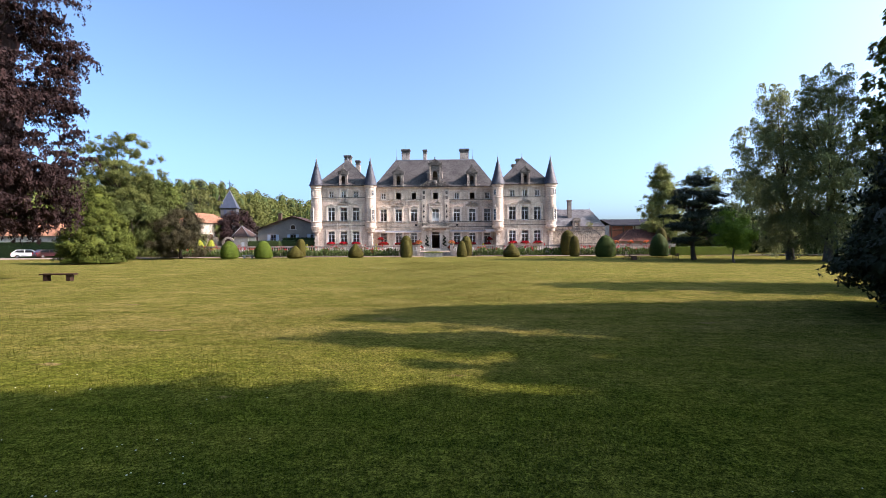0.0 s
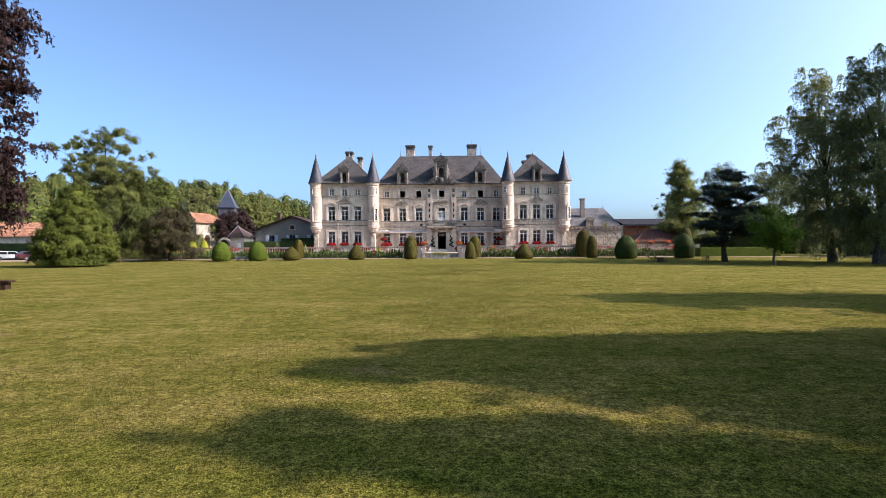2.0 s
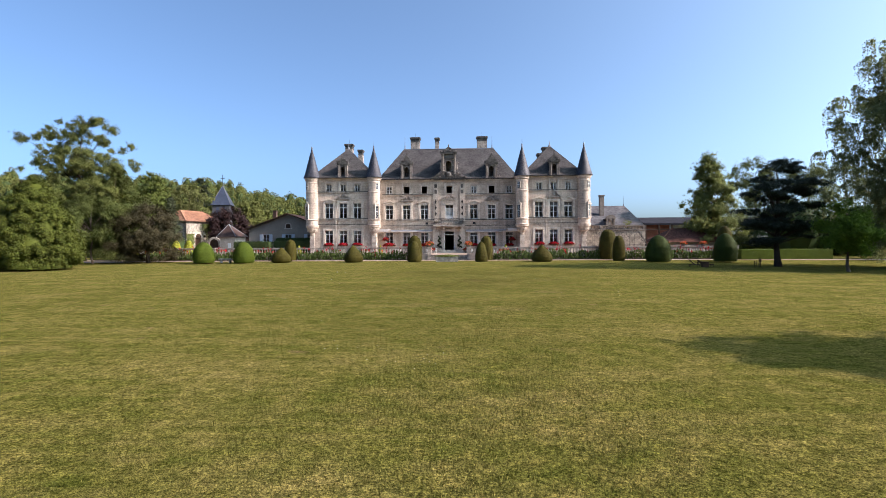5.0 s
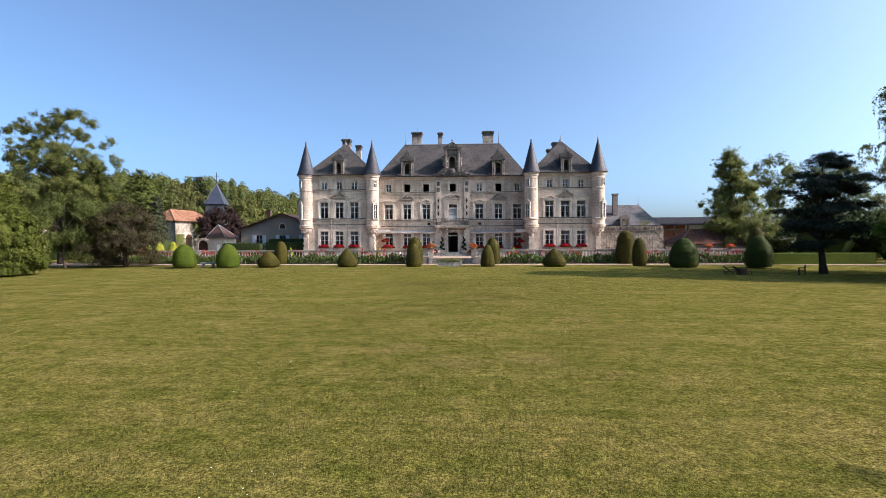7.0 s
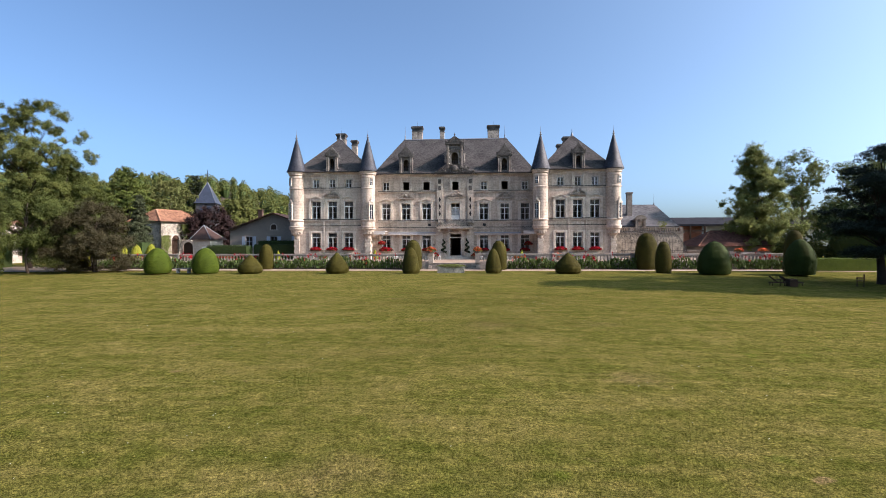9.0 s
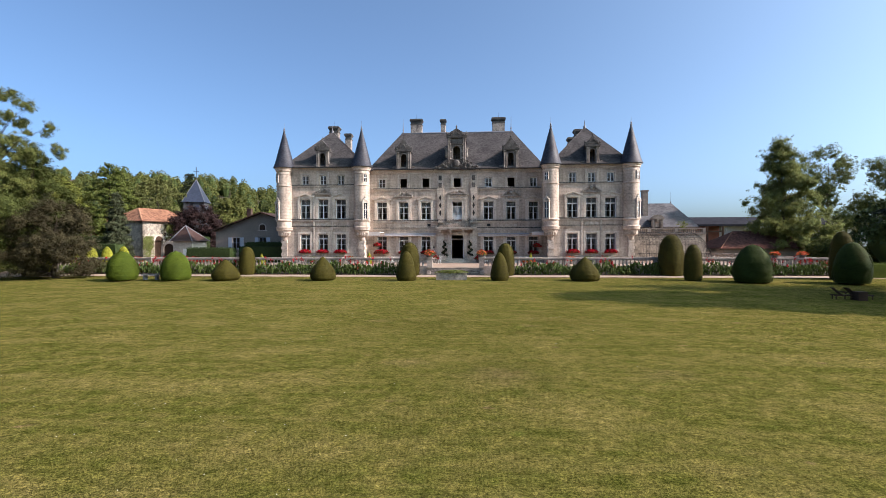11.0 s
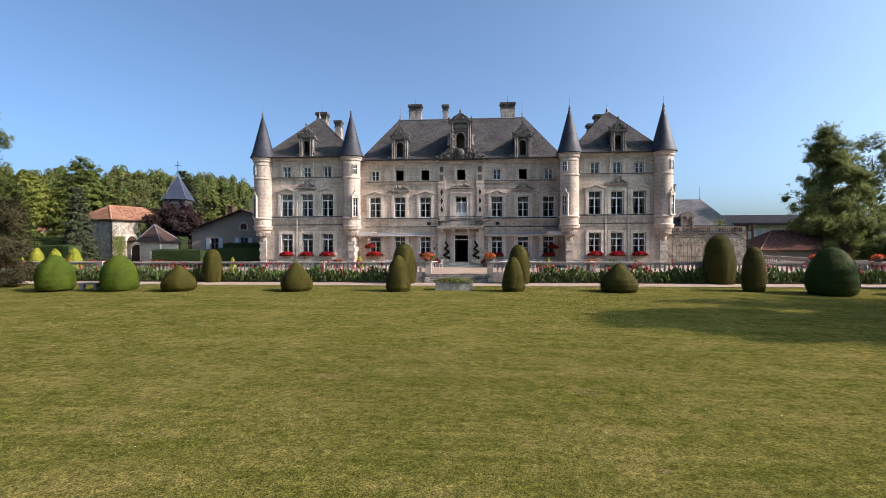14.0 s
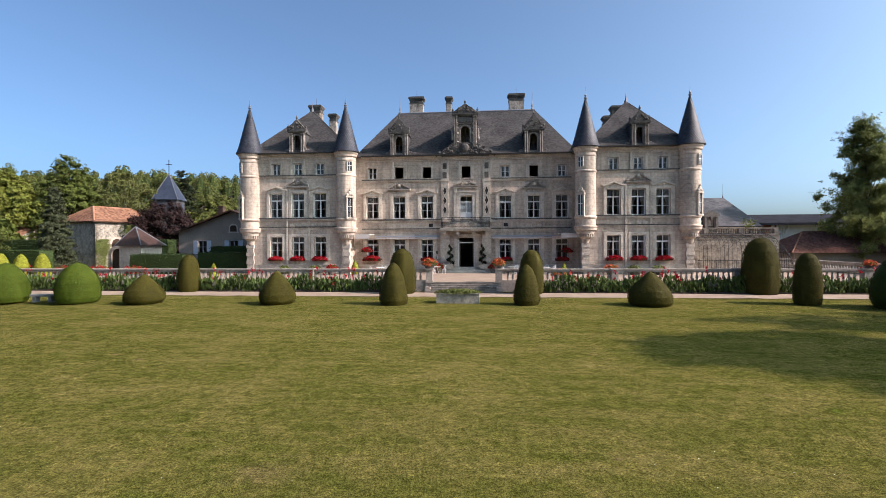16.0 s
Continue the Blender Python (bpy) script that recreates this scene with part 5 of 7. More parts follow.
def column(w, h):
    return [(w * 0.44, 0.0), (w * 0.48, h * 0.1), (w * 0.5, h * 0.3), (w * 0.47, h * 0.55), (w * 0.42, h * 0.75), (w * 0.31, h * 0.9), (w * 0.16, h * 0.98), (0.03, h)]


def cone_shape(w, h):
    return [(w * 0.44, 0.0), (w * 0.5, h * 0.12), (w * 0.48, h * 0.3), (w * 0.42, h * 0.5), (w * 0.33, h * 0.72), (w * 0.22, h * 0.88), (w * 0.11, h * 0.97), (0.03, h)]


GREENBALL = "rounded clipped box bush, bright green, on the lawn edge"
YEWDOME = "low pointed clipped yew mound, olive brown, on the lawn edge"
YEWCOL = "tall clipped yew column with a rounded top"
YEWCONE = "clipped yew cone on the lawn edge"
for k, (shape, x, y, w, h, m, lab) in enumerate((
        (ball, -31.5, -19.2, 2.7, 2.75, LEAF_BOX, GREENBALL), (ball, -26.2, -19.0, 2.7, 2.75, LEAF_BOX, GREENBALL),
        (dome, -21.1, -19.2, 2.55, 1.95, LEAF_YEW, YEWDOME), (column, -22.5, -11.9, 1.75, 3.1, LEAF_YEW, YEWCOL),
        (dome, -11.6, -19.2, 2.35, 2.2, LEAF_YEW, YEWDOME), (cone_shape, -3.65, -19.3, 1.85, 2.75, LEAF_YEW, YEWCONE),
        (column, -4.3, -12.4, 2.15, 3.55, LEAF_YEW, YEWCOL), (cone_shape, 5.0, -18.9, 1.7, 2.6, LEAF_YEW, YEWCONE),
        (column, 5.9, -12.2, 1.95, 3.45, LEAF_YEW, YEWCOL), (dome, 12.75, -18.9, 2.65, 2.15, LEAF_YEW, YEWDOME),
        (column, 23.2, -11.6, 2.6, 4.3, LEAF_YEW, YEWCOL), (column, 22.8, -17.8, 1.6, 3.3, LEAF_YEW, YEWCONE),
        (ball, 27.2, -19.4, 3.1, 3.3, LEAF_BOXDARK, "rounded clipped bush, dark green, on the lawn edge"), (ball, 35.1, -20.0, 2.75, 3.5, LEAF_BOXDARK, "rounded clipped bush, dark green, on the lawn edge"), (column, 37.2, -15.8, 2.0, 4.5, LEAF_YEW, YEWCOL))):
    clipped("clipped_bush", lab, x, y, shape(w, h), m, n=int(1700 * w * h), leaf=0.072, seed=k + 3)

# golden dwarf cypresses beyond the balustrade
for k, (x, y, w, h) in enumerate(((-42.1, -7.8, 1.7, 3.1), (-40.3, -7.4, 1.8, 3.15), (-43.8, -8.2, 1.8, 3.2), (-45.6, -8.8, 1.9, 3.2), (-47.4, -9.4, 1.8, 3.0))):
    clipped("golden_cypress", "small golden yellow cypress with a loose upright habit", x, y, cone_shape(w, h), LEAF_GOLD, n=3500, leaf=0.16, seed=40 + k, category="shrub", group="golden cypresses")

# trees on the entrance side
tree("copper_beech", "huge copper beech with dark purple hanging foliage", -29.2, -64.0, 3.4, 26.5, 8.6, LEAF_COPPER, "round", 860, 320, 0.19, 1.0, 11, 0.6, BARK_DARK, limbs=24, weep=1.1, inner=0.45, asym=0.08, lobes=240, lobe_r=1.35, rough=0.08, core=0.4, squash=0.6)
tree("thuja", "broad bushy thuja with dense yellow-green sprays to the ground", -43.9, -31.0, 0.3, 10.3, 4.1, LEAF_THUJA, "bush", 420, 280, 0.17, 0.42, 12, 0.3, inner=0.85, limbs=4, shell=0.4, asym=0.06, rough=0.09, core=0.8)
tree("walnut_tree", "tall open walnut tree with airy light green crown", -55.4, -10.0, 8.0, 22.0, 6.4, LEAF_WALNUT, "round", 460, 240, 0.19, 0.50, 19, 0.30, BARK_DARK, limbs=40, asym=0.12, lobes=170, lobe_r=0.9, inner=0.05, shell=0.65, rough=0.08)
tree("lime_tree", "young lime tree with a low spreading green crown", -47.3, -18.5, 2.0, 8.9, 4.5, LEAF_LINDEN, "round", 320, 230, 0.17, 0.62, 14, 0.11, inner=0.5, lobes=70, lobe_r=1.0, limbs=24)
tree("lime_tree", "leafy lime tree behind the drive", -52.5, -7.0, 0.6, 14.8, 5.6, LEAF_LINDEN, "bush", 420, 240, 0.20, 0.75, 61, 0.25, BARK_DARK, lobes=90, lobe_r=1.0)
tree("plum_tree", "low purple-leaved plum with dense dark foliage", -40.4, -17.0, 0.3, 7.7, 3.9, LEAF_PLUM, "round", 320, 250, 0.155, 0.6, 15, 0.25, BARK_DARK, rough=0.12, inner=0.2, lobes=90, lobe_r=0.9, limbs=14)
tree("spruce", "narrow grey-green spruce with drooping branches", -51.0, 5.4, 0.4, 11.2, 2.6, LEAF_FIR, "cone", 380, 110, 0.2, 0.42, 16, 0.2, BARK_DARK, flat=0.5, inner=0.3, limbs=40)
tree("copper_beech", "round purple-leaved beech beside the church", -48.8, 23.4, 0.8, 10.4, 4.6, LEAF_COPPER, "round", 260, 170, 0.30, 0.8, 17, 0.25, BARK_DARK, inner=0.5)
# trees on the far side of the lawn
tree("cedar", "dark cedar with flat spreading tiers of branches", 36.2, -28.3, 2.6, 11.3, 4.3, LEAF_CEDAR, "round", 420, 170, 0.14, 0.58, 21, 0.30, BARK_DARK, flat=0.3, inner=0.15, limbs=60, lobes=46, lobe_r=1.25, asym=0.40, rough=0.28)
tree("maple", "small bright green maple with a round crown", 36.0, -38.3, 1.9, 5.6, 1.75, LEAF_MAPLE, "round", 150, 130, 0.17, 0.5, 22, 0.11, lobes=26, lobe_r=0.7)
BIRCH = "tall weeping birch with hanging grey-green twigs"
tree("birch", BIRCH, 48.4, -29.7, 1.9, 22.8, 6.0, LEAF_BIRCH, "tall", 520, 250, 0.18, 0.80, 23, 0.42, BIRCH_BARK, weep=2.2, limbs=30, lean=(-2.2, 0), lobes=280, lobe_r=1.1, rough=0.13, inner=0.1, shell=0.6)
tree("birch", BIRCH, 48.6, -36.0, 1.9, 23.9, 5.6, LEAF_BIRCH, "tall", 520, 250, 0.18, 0.80, 24, 0.45, BIRCH_BARK, weep=2.2, limbs=30, lobes=280, lobe_r=1.1, rough=0.13, inner=0.1, shell=0.6)
tree("birch", BIRCH, 66.0, -34.5, 3.0, 17.0, 5.0, LEAF_BIRCH, "tall", 160, 150, 0.25, 1.1, 25, 0.35, BIRCH_BARK, weep=2.6, limbs=40)
tree("silver_birch", "dense birch with drooping dull green foliage", 52.2, 17.6, 0.4, 19.4, 5.1, LEAF_SILVER, "egg", 680, 205, 0.22, 0.66, 28, 0.26, BIRCH_BARK, limbs=18, inner=0.1, shell=0.7, lobes=240, lobe_r=0.95, asym=0.2, lean=(-1.2, 0))
tree("poplar", "tall airy pale grey-green poplar", 71.0, 36.0, 3.0, 21.0, 6.0, LEAF_OLIVE, "round", 300, 130, 0.28, 0.9, 27, 0.35, lobes=50, lobe_r=1.8)
tree("poplar", "tall airy pale grey-green poplar", 79.0, 30.0, 3.0, 18.6, 6.0, LEAF_OLIVE, "round", 280, 130, 0.28, 0.9, 28, 0.35, lobes=50, lobe_r=1.8)
tree("dark_conifer", "dense black-green conifer branching to the ground", 19.3, -83.4, 0.1, 12.8, 5.3, LEAF_SPRUCE, "cone", 900, 105, 0.155, 0.42, 29, 0.25, inner=0.9, flat=0.6, limbs=8, asym=0.03, rough=0.03, core=0.93)
# trees beside the lawn whose long shadows fall over it
tree("spruce", "dark spruce beside the lawn", 27.0, -74.6, 0.5, 14.1, 3.2, LEAF_SPRUCE, "egg", 240, 70, 0.42, 0.8, 31, 0.25, flat=0.6, inner=0.5)
TALL = "tall dark spruce beside the lawn"
tree("spruce", TALL, 24.0, -85.7, 0.4, 17.4, 2.8, LEAF_SPRUCE, "cone", 380, 60, 0.46, 0.6, 36, 0.3, flat=0.6, inner=0.15)
tree("spruce", TALL, 24.0, -90.9, 0.4, 15.0, 3.2, LEAF_SPRUCE, "bush", 420, 60, 0.46, 0.6, 38, 0.3, flat=0.6, inner=0.15)
tree("spruce", TALL, 24.0, -87.2, 0.4, 13.3, 1.9, LEAF_SPRUCE, "bush", 280, 60, 0.42, 0.5, 39, 0.28, flat=0.6, inner=0.15)
tree("spruce", TALL, 24.0, -88.75, 0.4, 17.3, 1.9, LEAF_SPRUCE, "cone", 360, 60, 0.46, 0.6, 32, 0.3, flat=0.6, inner=0.15)
tree("spruce", TALL, 24.0, -93.6, 0.4, 18.8, 3.2, LEAF_SPRUCE, "bush", 400, 60, 0.46, 0.6, 37, 0.3, flat=0.6, inner=0.15)
tree("lime_tree", "unseen spreading lime tree beside the lawn", 27.0, -97.5, 1.5, 25.5, 5.0, LEAF_OAK, "round", 380, 58, 0.65, 1.1, 33, 0.35, inner=0.1)
# two unseen limes added to keep skylight off the park end of the lawn
tree("lime_tree", "unseen spreading lime tree beside the lawn", -20.0, -100.0, 3.0, 23.0, 7.5, LEAF_OAK, "round", 360, 58, 0.73, 1.2, 72, 0.4)
tree("lime_tree", "unseen spreading lime tree beside the lawn", 23.0, -103.0, 2.0, 25.0, 7.0, LEAF_OAK, "round", 360, 58, 0.73, 1.2, 73, 0.4)
tree("lime_tree", "tall spreading lime tree beyond the birches", 58.8, -39.8, 3.0, 36.5, 5.8, LEAF_OAK, "round", 620, 66, 0.7, 1.2, 71, 0.5)
# two more unseen limes, added to block the sky from behind
tree("lime_tree", "unseen spreading lime tree beside the lawn", 13.0, -101.5, 5.5, 26.0, 8.5, LEAF_OAK, "round", 460, 62, 0.75, 1.1, 34, 0.35)
tree("lime_tree", "unseen spreading lime tree beside the lawn", -7.0, -102.5, 5.5, 25.0, 8.5, LEAF_OAK, "round", 460, 62, 0.75, 1.1, 35, 0.35)


def wood(name, label, spots, material, leaf, per, seed, core=None):
    """A far stand of trees: one crown of leaves for each tree, over a dark body that stands in for its inner shade."""
    rng = np.random.default_rng(seed)
    s = Shape()
    P, N, S = [], [], []
    for x, y, z, R, h in spots:
        n = per
        d = unit(rng, n)
        d[:, 2] = np.abs(d[:, 2]) * 1.1 - 0.25
        ph = rng.uniform(0, 6, 3)
        bump = 1 + 0.10 * np.sin(d[:, 0] * 6 + ph[0]) * np.sin(d[:, 1] * 6 + ph[1]) + 0.09 * np.sin(d[:, 2] * 9 + ph[2]) + rng.normal(0, 0.06, n)
        P.append(np.array((x, y, z + h * 0.5)) + d * np.array((R, R, h * 0.52)) * bump[:, None])
        N.append(d)
        S.append(np.full(n, leaf))
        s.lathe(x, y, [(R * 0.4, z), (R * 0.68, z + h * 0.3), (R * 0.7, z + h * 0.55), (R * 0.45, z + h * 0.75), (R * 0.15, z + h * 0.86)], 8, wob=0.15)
    ob = part(name, leaf_mesh(name, np.concatenate(P), np.concatenate(S), material, rng, np.concatenate(N), 0.9, ratio=0.9), material)
    tagged(ob, label, "woodland", kind="stuff")
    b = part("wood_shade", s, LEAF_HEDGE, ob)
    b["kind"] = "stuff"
    return ob


def hill_z(x, y):
    """The wooded slope behind the village."""
    return max(0.0, (y - 115) * (0.13 + 0.07 * min(1.0, max(0.0, (-100 - x) / 80.0)))) + max(0.0, -120 - x) * 0.07 * min(1.0, max(0.0, (y - 100) / 30))


s = Shape()
hx, hy = [-420 + 20 * k for k in range(24)], [100 + 15 * k for k in range(16)]
for y in hy:
    for x in hx:
        s.v.append((x, y, hill_z(x, y) * min(1.0, (40 - x) / 40.0) - (0.0 if y > 105 else 0.3)))
for j in range(len(hy) - 1):
    for i in range(len(hx) - 1):
        a = j * len(hx) + i
        s.f.append((a, a + 1, a + 1 + len(hx), a + len(hx)))
tagged(part("hillside", s, SOIL, smooth=True), "wooded slope rising behind the village", "hill", kind="structure")
rg = random.Random(5)
spots = []
for k in range(420):
    x = rg.uniform(-330, -10)
    y = rg.uniform(110, 300)
    spots.append((x, y, hill_z(x, y), rg.uniform(2.6, 5.6), rg.uniform(9, 18)))
wood("wood", "dense green deciduous wood covering the hillside", spots, LEAF_WOOD, 0.80, 400, 6)
tree("pine", "broad mid-green pine at the foot of the hill", -68.9, 26.8, 1.5, 18.9, 5.6, LEAF_OAK, "egg", 420, 130, 0.33, 0.75, 51, 0.4, BARK_DARK, flat=0.5, rough=0.12, inner=0.5)
tree("willow", "rounded pale olive willow behind the outbuildings", -63.2, 32.5, 2.0, 16.9, 5.6, LEAF_WILLOW, "round", 360, 150, 0.33, 1.0, 52, 0.4, weep=1.5, inner=0.55)
tree("fir", "dark green fir rising over the wooded hill", -104.0, 112.0, 6.0, 29.5, 5.5, LEAF_SPRUCE, "egg", 260, 90, 0.55, 1.0, 53, 0.4, BARK_DARK, flat=0.35, rough=0.22, asym=0.35)
tree("lime_tree", "leafy lime tree behind the outbuildings", -84.0, 24.0, 3.0, 15.5, 6.0, LEAF_OAK, "round", 300, 70, 0.52, 1.2, 54, 0.4, inner=0.5)
tree("lime_tree", "leafy lime tree behind the outbuildings", -93.0, 34.0, 3.0, 17.0, 6.5, LEAF_WALNUT, "round", 300, 70, 0.52, 1.2, 55, 0.4, inner=0.5)
tree("lime_tree", "leafy lime tree behind the outbuildings", -57.0, 52.0, 3.0, 14.5, 5.0, LEAF_WOOD, "round", 260, 70, 0.52, 1.2, 56, 0.4, inner=0.5)
tree("golden_tree", "yellow-green tree among the darker ones", -73.5, 20.6, 7.5, 15.2, 2.3, LEAF_LIME, "round", 200, 90, 0.42, 1.0, 57, 0.3, inner=0.5)
spots = [(-80, 44, 0, 6, 13), (-100, 24, 0, 7, 13), (-76, 60, 0, 6, 14), (-64, 68, 0, 5, 13), (-52, 64, 0, 5, 12), (-104, 24, 0, 7, 14), (-112, 10, 0, 7, 12), (-120, 30, 0, 8, 15), (-132, 16, 0, 8, 14), (-90, 60, 0, 7, 17), (-70, 14, 0, 4, 8)]
wood("wood", "mixed trees at the foot of the wooded hill", spots, LEAF_OAK, 0.72, 1700, 8)
spots = [(60 + 9 * k + rg.uniform(-2, 2), 4 + rg.uniform(-6, 10), 0, rg.uniform(4, 6), rg.uniform(6, 10)) for k in range(9)] + [(64 + 8 * k, -18 + rg.uniform(-4, 4), 0, 5, rg.uniform(6, 9)) for k in range(8)]
wood("wood", "dark shady trees along the edge of the park", spots, LEAF_HEDGE, 0.5, 2400, 9)
spots = [(52 + 3.4 * k + rg.uniform(-1, 1), 9 + rg.uniform(-2, 3), 0, rg.uniform(1.8, 2.6), rg.uniform(3.0, 4.6)) for k in range(7)]
# first stand: unseen shrubs added to close lit gaps in the tree shadow
wood("shrubbery", "unseen dark shrubs under the trees beside the lawn", [(20.5 + rg.uniform(0, 9), -84.5 - 1.7 * k, 0, rg.uniform(2.4, 3.2), rg.uniform(6.5, 9)) for k in range(10)], LEAF_HEDGE, 0.5, 500, 18)
wood("shrubbery", "dark shrubs under the birch beside the terrace", spots, LEAF_LINDEN, 0.22, 3000, 14)
# unseen belt of trees, added to dim the skylight on the lawn
spots = [(33 + rg.uniform(0, 10), -126 + 3.4 * k, 0, rg.uniform(4.5, 6), rg.uniform(23, 27)) for k in range(9)] + [(40, -102, 0, 5, 24), (50, -99, 0, 5, 25), (39, -108, 0, 6, 27), (52, -104, 0, 6, 27)] + [(-46 + 9 * k, -116 + rg.uniform(-3, 3), 0, 6.5, rg.uniform(23, 28)) for k in range(11)] + [(-60 + 9 * k, -134, 0, 7, 30) for k in range(14)]
wood("wood", "unseen tall park trees added behind the lawn", spots, LEAF_OAK, 0.6, 900, 15)
spots = [(60 + 12 * k, 120 + rg.uniform(-10, 10), 0, 6, rg.uniform(8, 12)) for k in range(10)]
wood("wood", "hazy trees far behind the outbuildings", spots, LEAF_OLIVE, 0.9, 500, 10)


# ---- outbuildings ----
def box_walls(w, d, h, t=0.4, z0=-0.2, front=()):
    """Four walls of a small building; front: holes (xa, xb, za, zb) in the wall at y = 0."""
    s = pierced(-w / 2, w / 2, z0, h, 0, t, list(front))
    s.box(-w / 2, -w / 2 + t, t, d, z0, h).box(w / 2 - t, w / 2, t, d, z0, h).box(-w / 2 + t, w / 2 - t, d - t, d, z0, h)
    return s


def tiled(name, planes, material, parent, rows, step, seed):
    r = random.Random(seed)
    core, s = Shape(), Shape()
    for a, b, c, d in planes:
        core.face([a, b, c] if c == d else [a, b, c, d])
        roof_plane(s, a, b, c, d, rows, step, 0.03, r)
    ob = part(name, core, material, parent)
    t = part("tile", s, material, ob)
    t["kind"] = "stuff"
    return ob


def shutter_window(x, z, w, h, y, parent, material=SHUTTER, leafs=True):
    win = part("window", Shape().box(x - w / 2 - 0.08, x + w / 2 + 0.08, y - 0.06, y + 0.12, z - 0.12, z - 0.004), STONE_TRIM, parent)
    f = Shape()
    for xa, xb in ((x - w / 2, x - w / 2 + 0.08), (x - 0.05, x + 0.05), (x + w / 2 - 0.08, x + w / 2)):
        f.box(xa, xb, y + 0.12, y + 0.18, z, z + h)
    for za in (z, z + h * 0.5, z + h - 0.08):
        f.box(x - w / 2 + 0.08, x - 0.05, y + 0.12, y + 0.18, za, za + 0.08).box(x + 0.05, x + w / 2 - 0.08, y + 0.12, y + 0.18, za, za + 0.08)
    part("frame", f, material, win)
    p = part("pane", Shape().face([(x - w / 2, y + 0.15, z), (x + w / 2, y + 0.15, z), (x + w / 2, y + 0.15, z + h), (x - w / 2, y + 0.15, z + h)]), GLASS, win)
    p.visible_shadow = False
    if leafs:
        for sd in (-1, 1):
            xa, xb = sorted((x + sd * (w / 2 + 0.06), x + sd * (w / 2 + 0.06 + w * 0.5)))
            s = Shape().box(xa, xb, y - 0.06, y - 0.015, z, z + h)
            for k in range(3):
                s.box(xa + 0.04, xb - 0.04, y - 0.085, y - 0.06, z + h * (0.12 + 0.36 * k), z + h * (0.12 + 0.36 * k) + 0.09)
            part("shutter", s, material, win, "pale blue-grey wooden shutter")


# gabled house in the shade beyond the first turret
g = thing("gabled_house", "plain rendered gabled house with pale blue shutters", "house", pose(-31.9, 12.85, 0.92) @ Matrix.Scale(0.875, 4))
holes = [(-5.8, -4.4, 1.9, 4.0), (-0.7, 0.7, 1.9, 4.0), (4.4, 5.8, 1.9, 4.0)]
W, D, EH, RH = 18.0, 11.0, 5.5, 8.7
part("front_wall", pierced(-W / 2, W / 2, -0.6, EH - 0.5, 0, 0.4, [(a, b, c, d) for a, b, c, d in holes]), RENDER_WALL, g)
part("gable", Shape().slab([(-W / 2, EH - 0.5), (W / 2, EH - 0.5), (W / 2, EH - 0.2), (0, RH - 0.15), (-W / 2, EH - 0.2)], 0, 0.4), RENDER_WALL, g)
part("side_wall", Shape().box(-W / 2, -W / 2 + 0.4, 0.4, D, -0.6, EH - 0.3).box(W / 2 - 0.4, W / 2, 0.4, D, -0.6, EH - 0.3).box(-W / 2 + 0.4, W / 2 - 0.4, D - 0.4, D, -0.6, EH - 0.3), RENDER_WALL, g)
part("inner_wall", Shape().box(-W / 2 + 0.4, W / 2 - 0.4, 3.0, 3.1, -0.6, EH - 0.3), DARKROOM, g)
a = W / 2 + 0.8
tiled("roof", [((-a, D, EH - 0.45), (-a, -0.9, EH - 0.45), (0, -0.9, RH), (0, D, RH)), ((a, -0.9, EH - 0.45), (a, D, EH - 0.45), (0, D, RH), (0, -0.9, RH))], BROWN_TILE, g, 24, 0.4, 4)
s = Shape()
for sd in (-1, 1):
    s.slab([(sd * a, EH - 0.62), (0, RH - 0.17), (0, RH + 0.02), (sd * a, EH - 0.42)][::sd], -0.96, -0.90)
part("bargeboard", s, WOOD_DARK, g)
for h in holes:
    shutter_window((h[0] + h[1]) / 2, h[2], 1.4, 2.1, 0, g)
s = Shape().box(-0.9, 0.9, -0.12, 0.02, 5.2, 5.35).box(-0.7, -0.55, -0.1, 0.02, 5.35, 5.9).box(0.55, 0.7, -0.1, 0.02, 5.35, 5.9)
for i in range(10):
    a0, a1 = math.pi * i / 10, math.pi * (i + 1) / 10
    s.slab([(0.55 * math.cos(a0), 5.9 + 0.55 * math.sin(a0)), (0.7 * math.cos(a0), 5.9 + 0.7 * math.sin(a0)), (0.7 * math.cos(a1), 5.9 + 0.7 * math.sin(a1)), (0.55 * math.cos(a1), 5.9 + 0.55 * math.sin(a1))], -0.1, 0.02)
niche = part("niche", s, STONE_TRIM, g, "arched stone niche with a small sill")
# flat dark sheet stands in for the shaded hollow of the niche
part("niche_back", Shape().box(-0.55, 0.55, -0.02, -0.008, 5.35, 6.3), WOOD_DARK, niche)
for sx in (-5.5, 5.6):
    part("chimney", Shape().box(sx - 0.4, sx + 0.4, 6.0, 6.8, 6.5, 9.6).box(sx - 0.5, sx + 0.5, 5.9, 6.9, 9.6, 9.8), BROWN_TILE, g)

# rendered house with a hipped clay tile roof
h = thing("tiled_house", "pale rendered house with a hipped red clay tile roof and ivy", "house", pose(-53.6, 14.6, -0.1, 0, 0, -15) @ Matrix.Scale(1.13, 4))
W, D, EH, RH = 6.4, 8.6, 6.55, 8.6
part("wall", Shape().box(-W, -W + 0.4, 0.4, D - 0.4, -0.6, EH).box(-W, 0, 0, 0.4, -0.6, EH).box(-W, 0, D - 0.4, D, -0.6, EH), RUBBLE, h)
side = pierced(0, D, -0.6, EH, 0, 0.4, [(2.1, 3.5, -0.1, 3.6)])
sm = Matrix.Translation((0, 0, 0)) @ Matrix.Rotation(radians(90), 4, "Z")
side.v = [tuple(sm @ Vector(p)) for p in side.v]
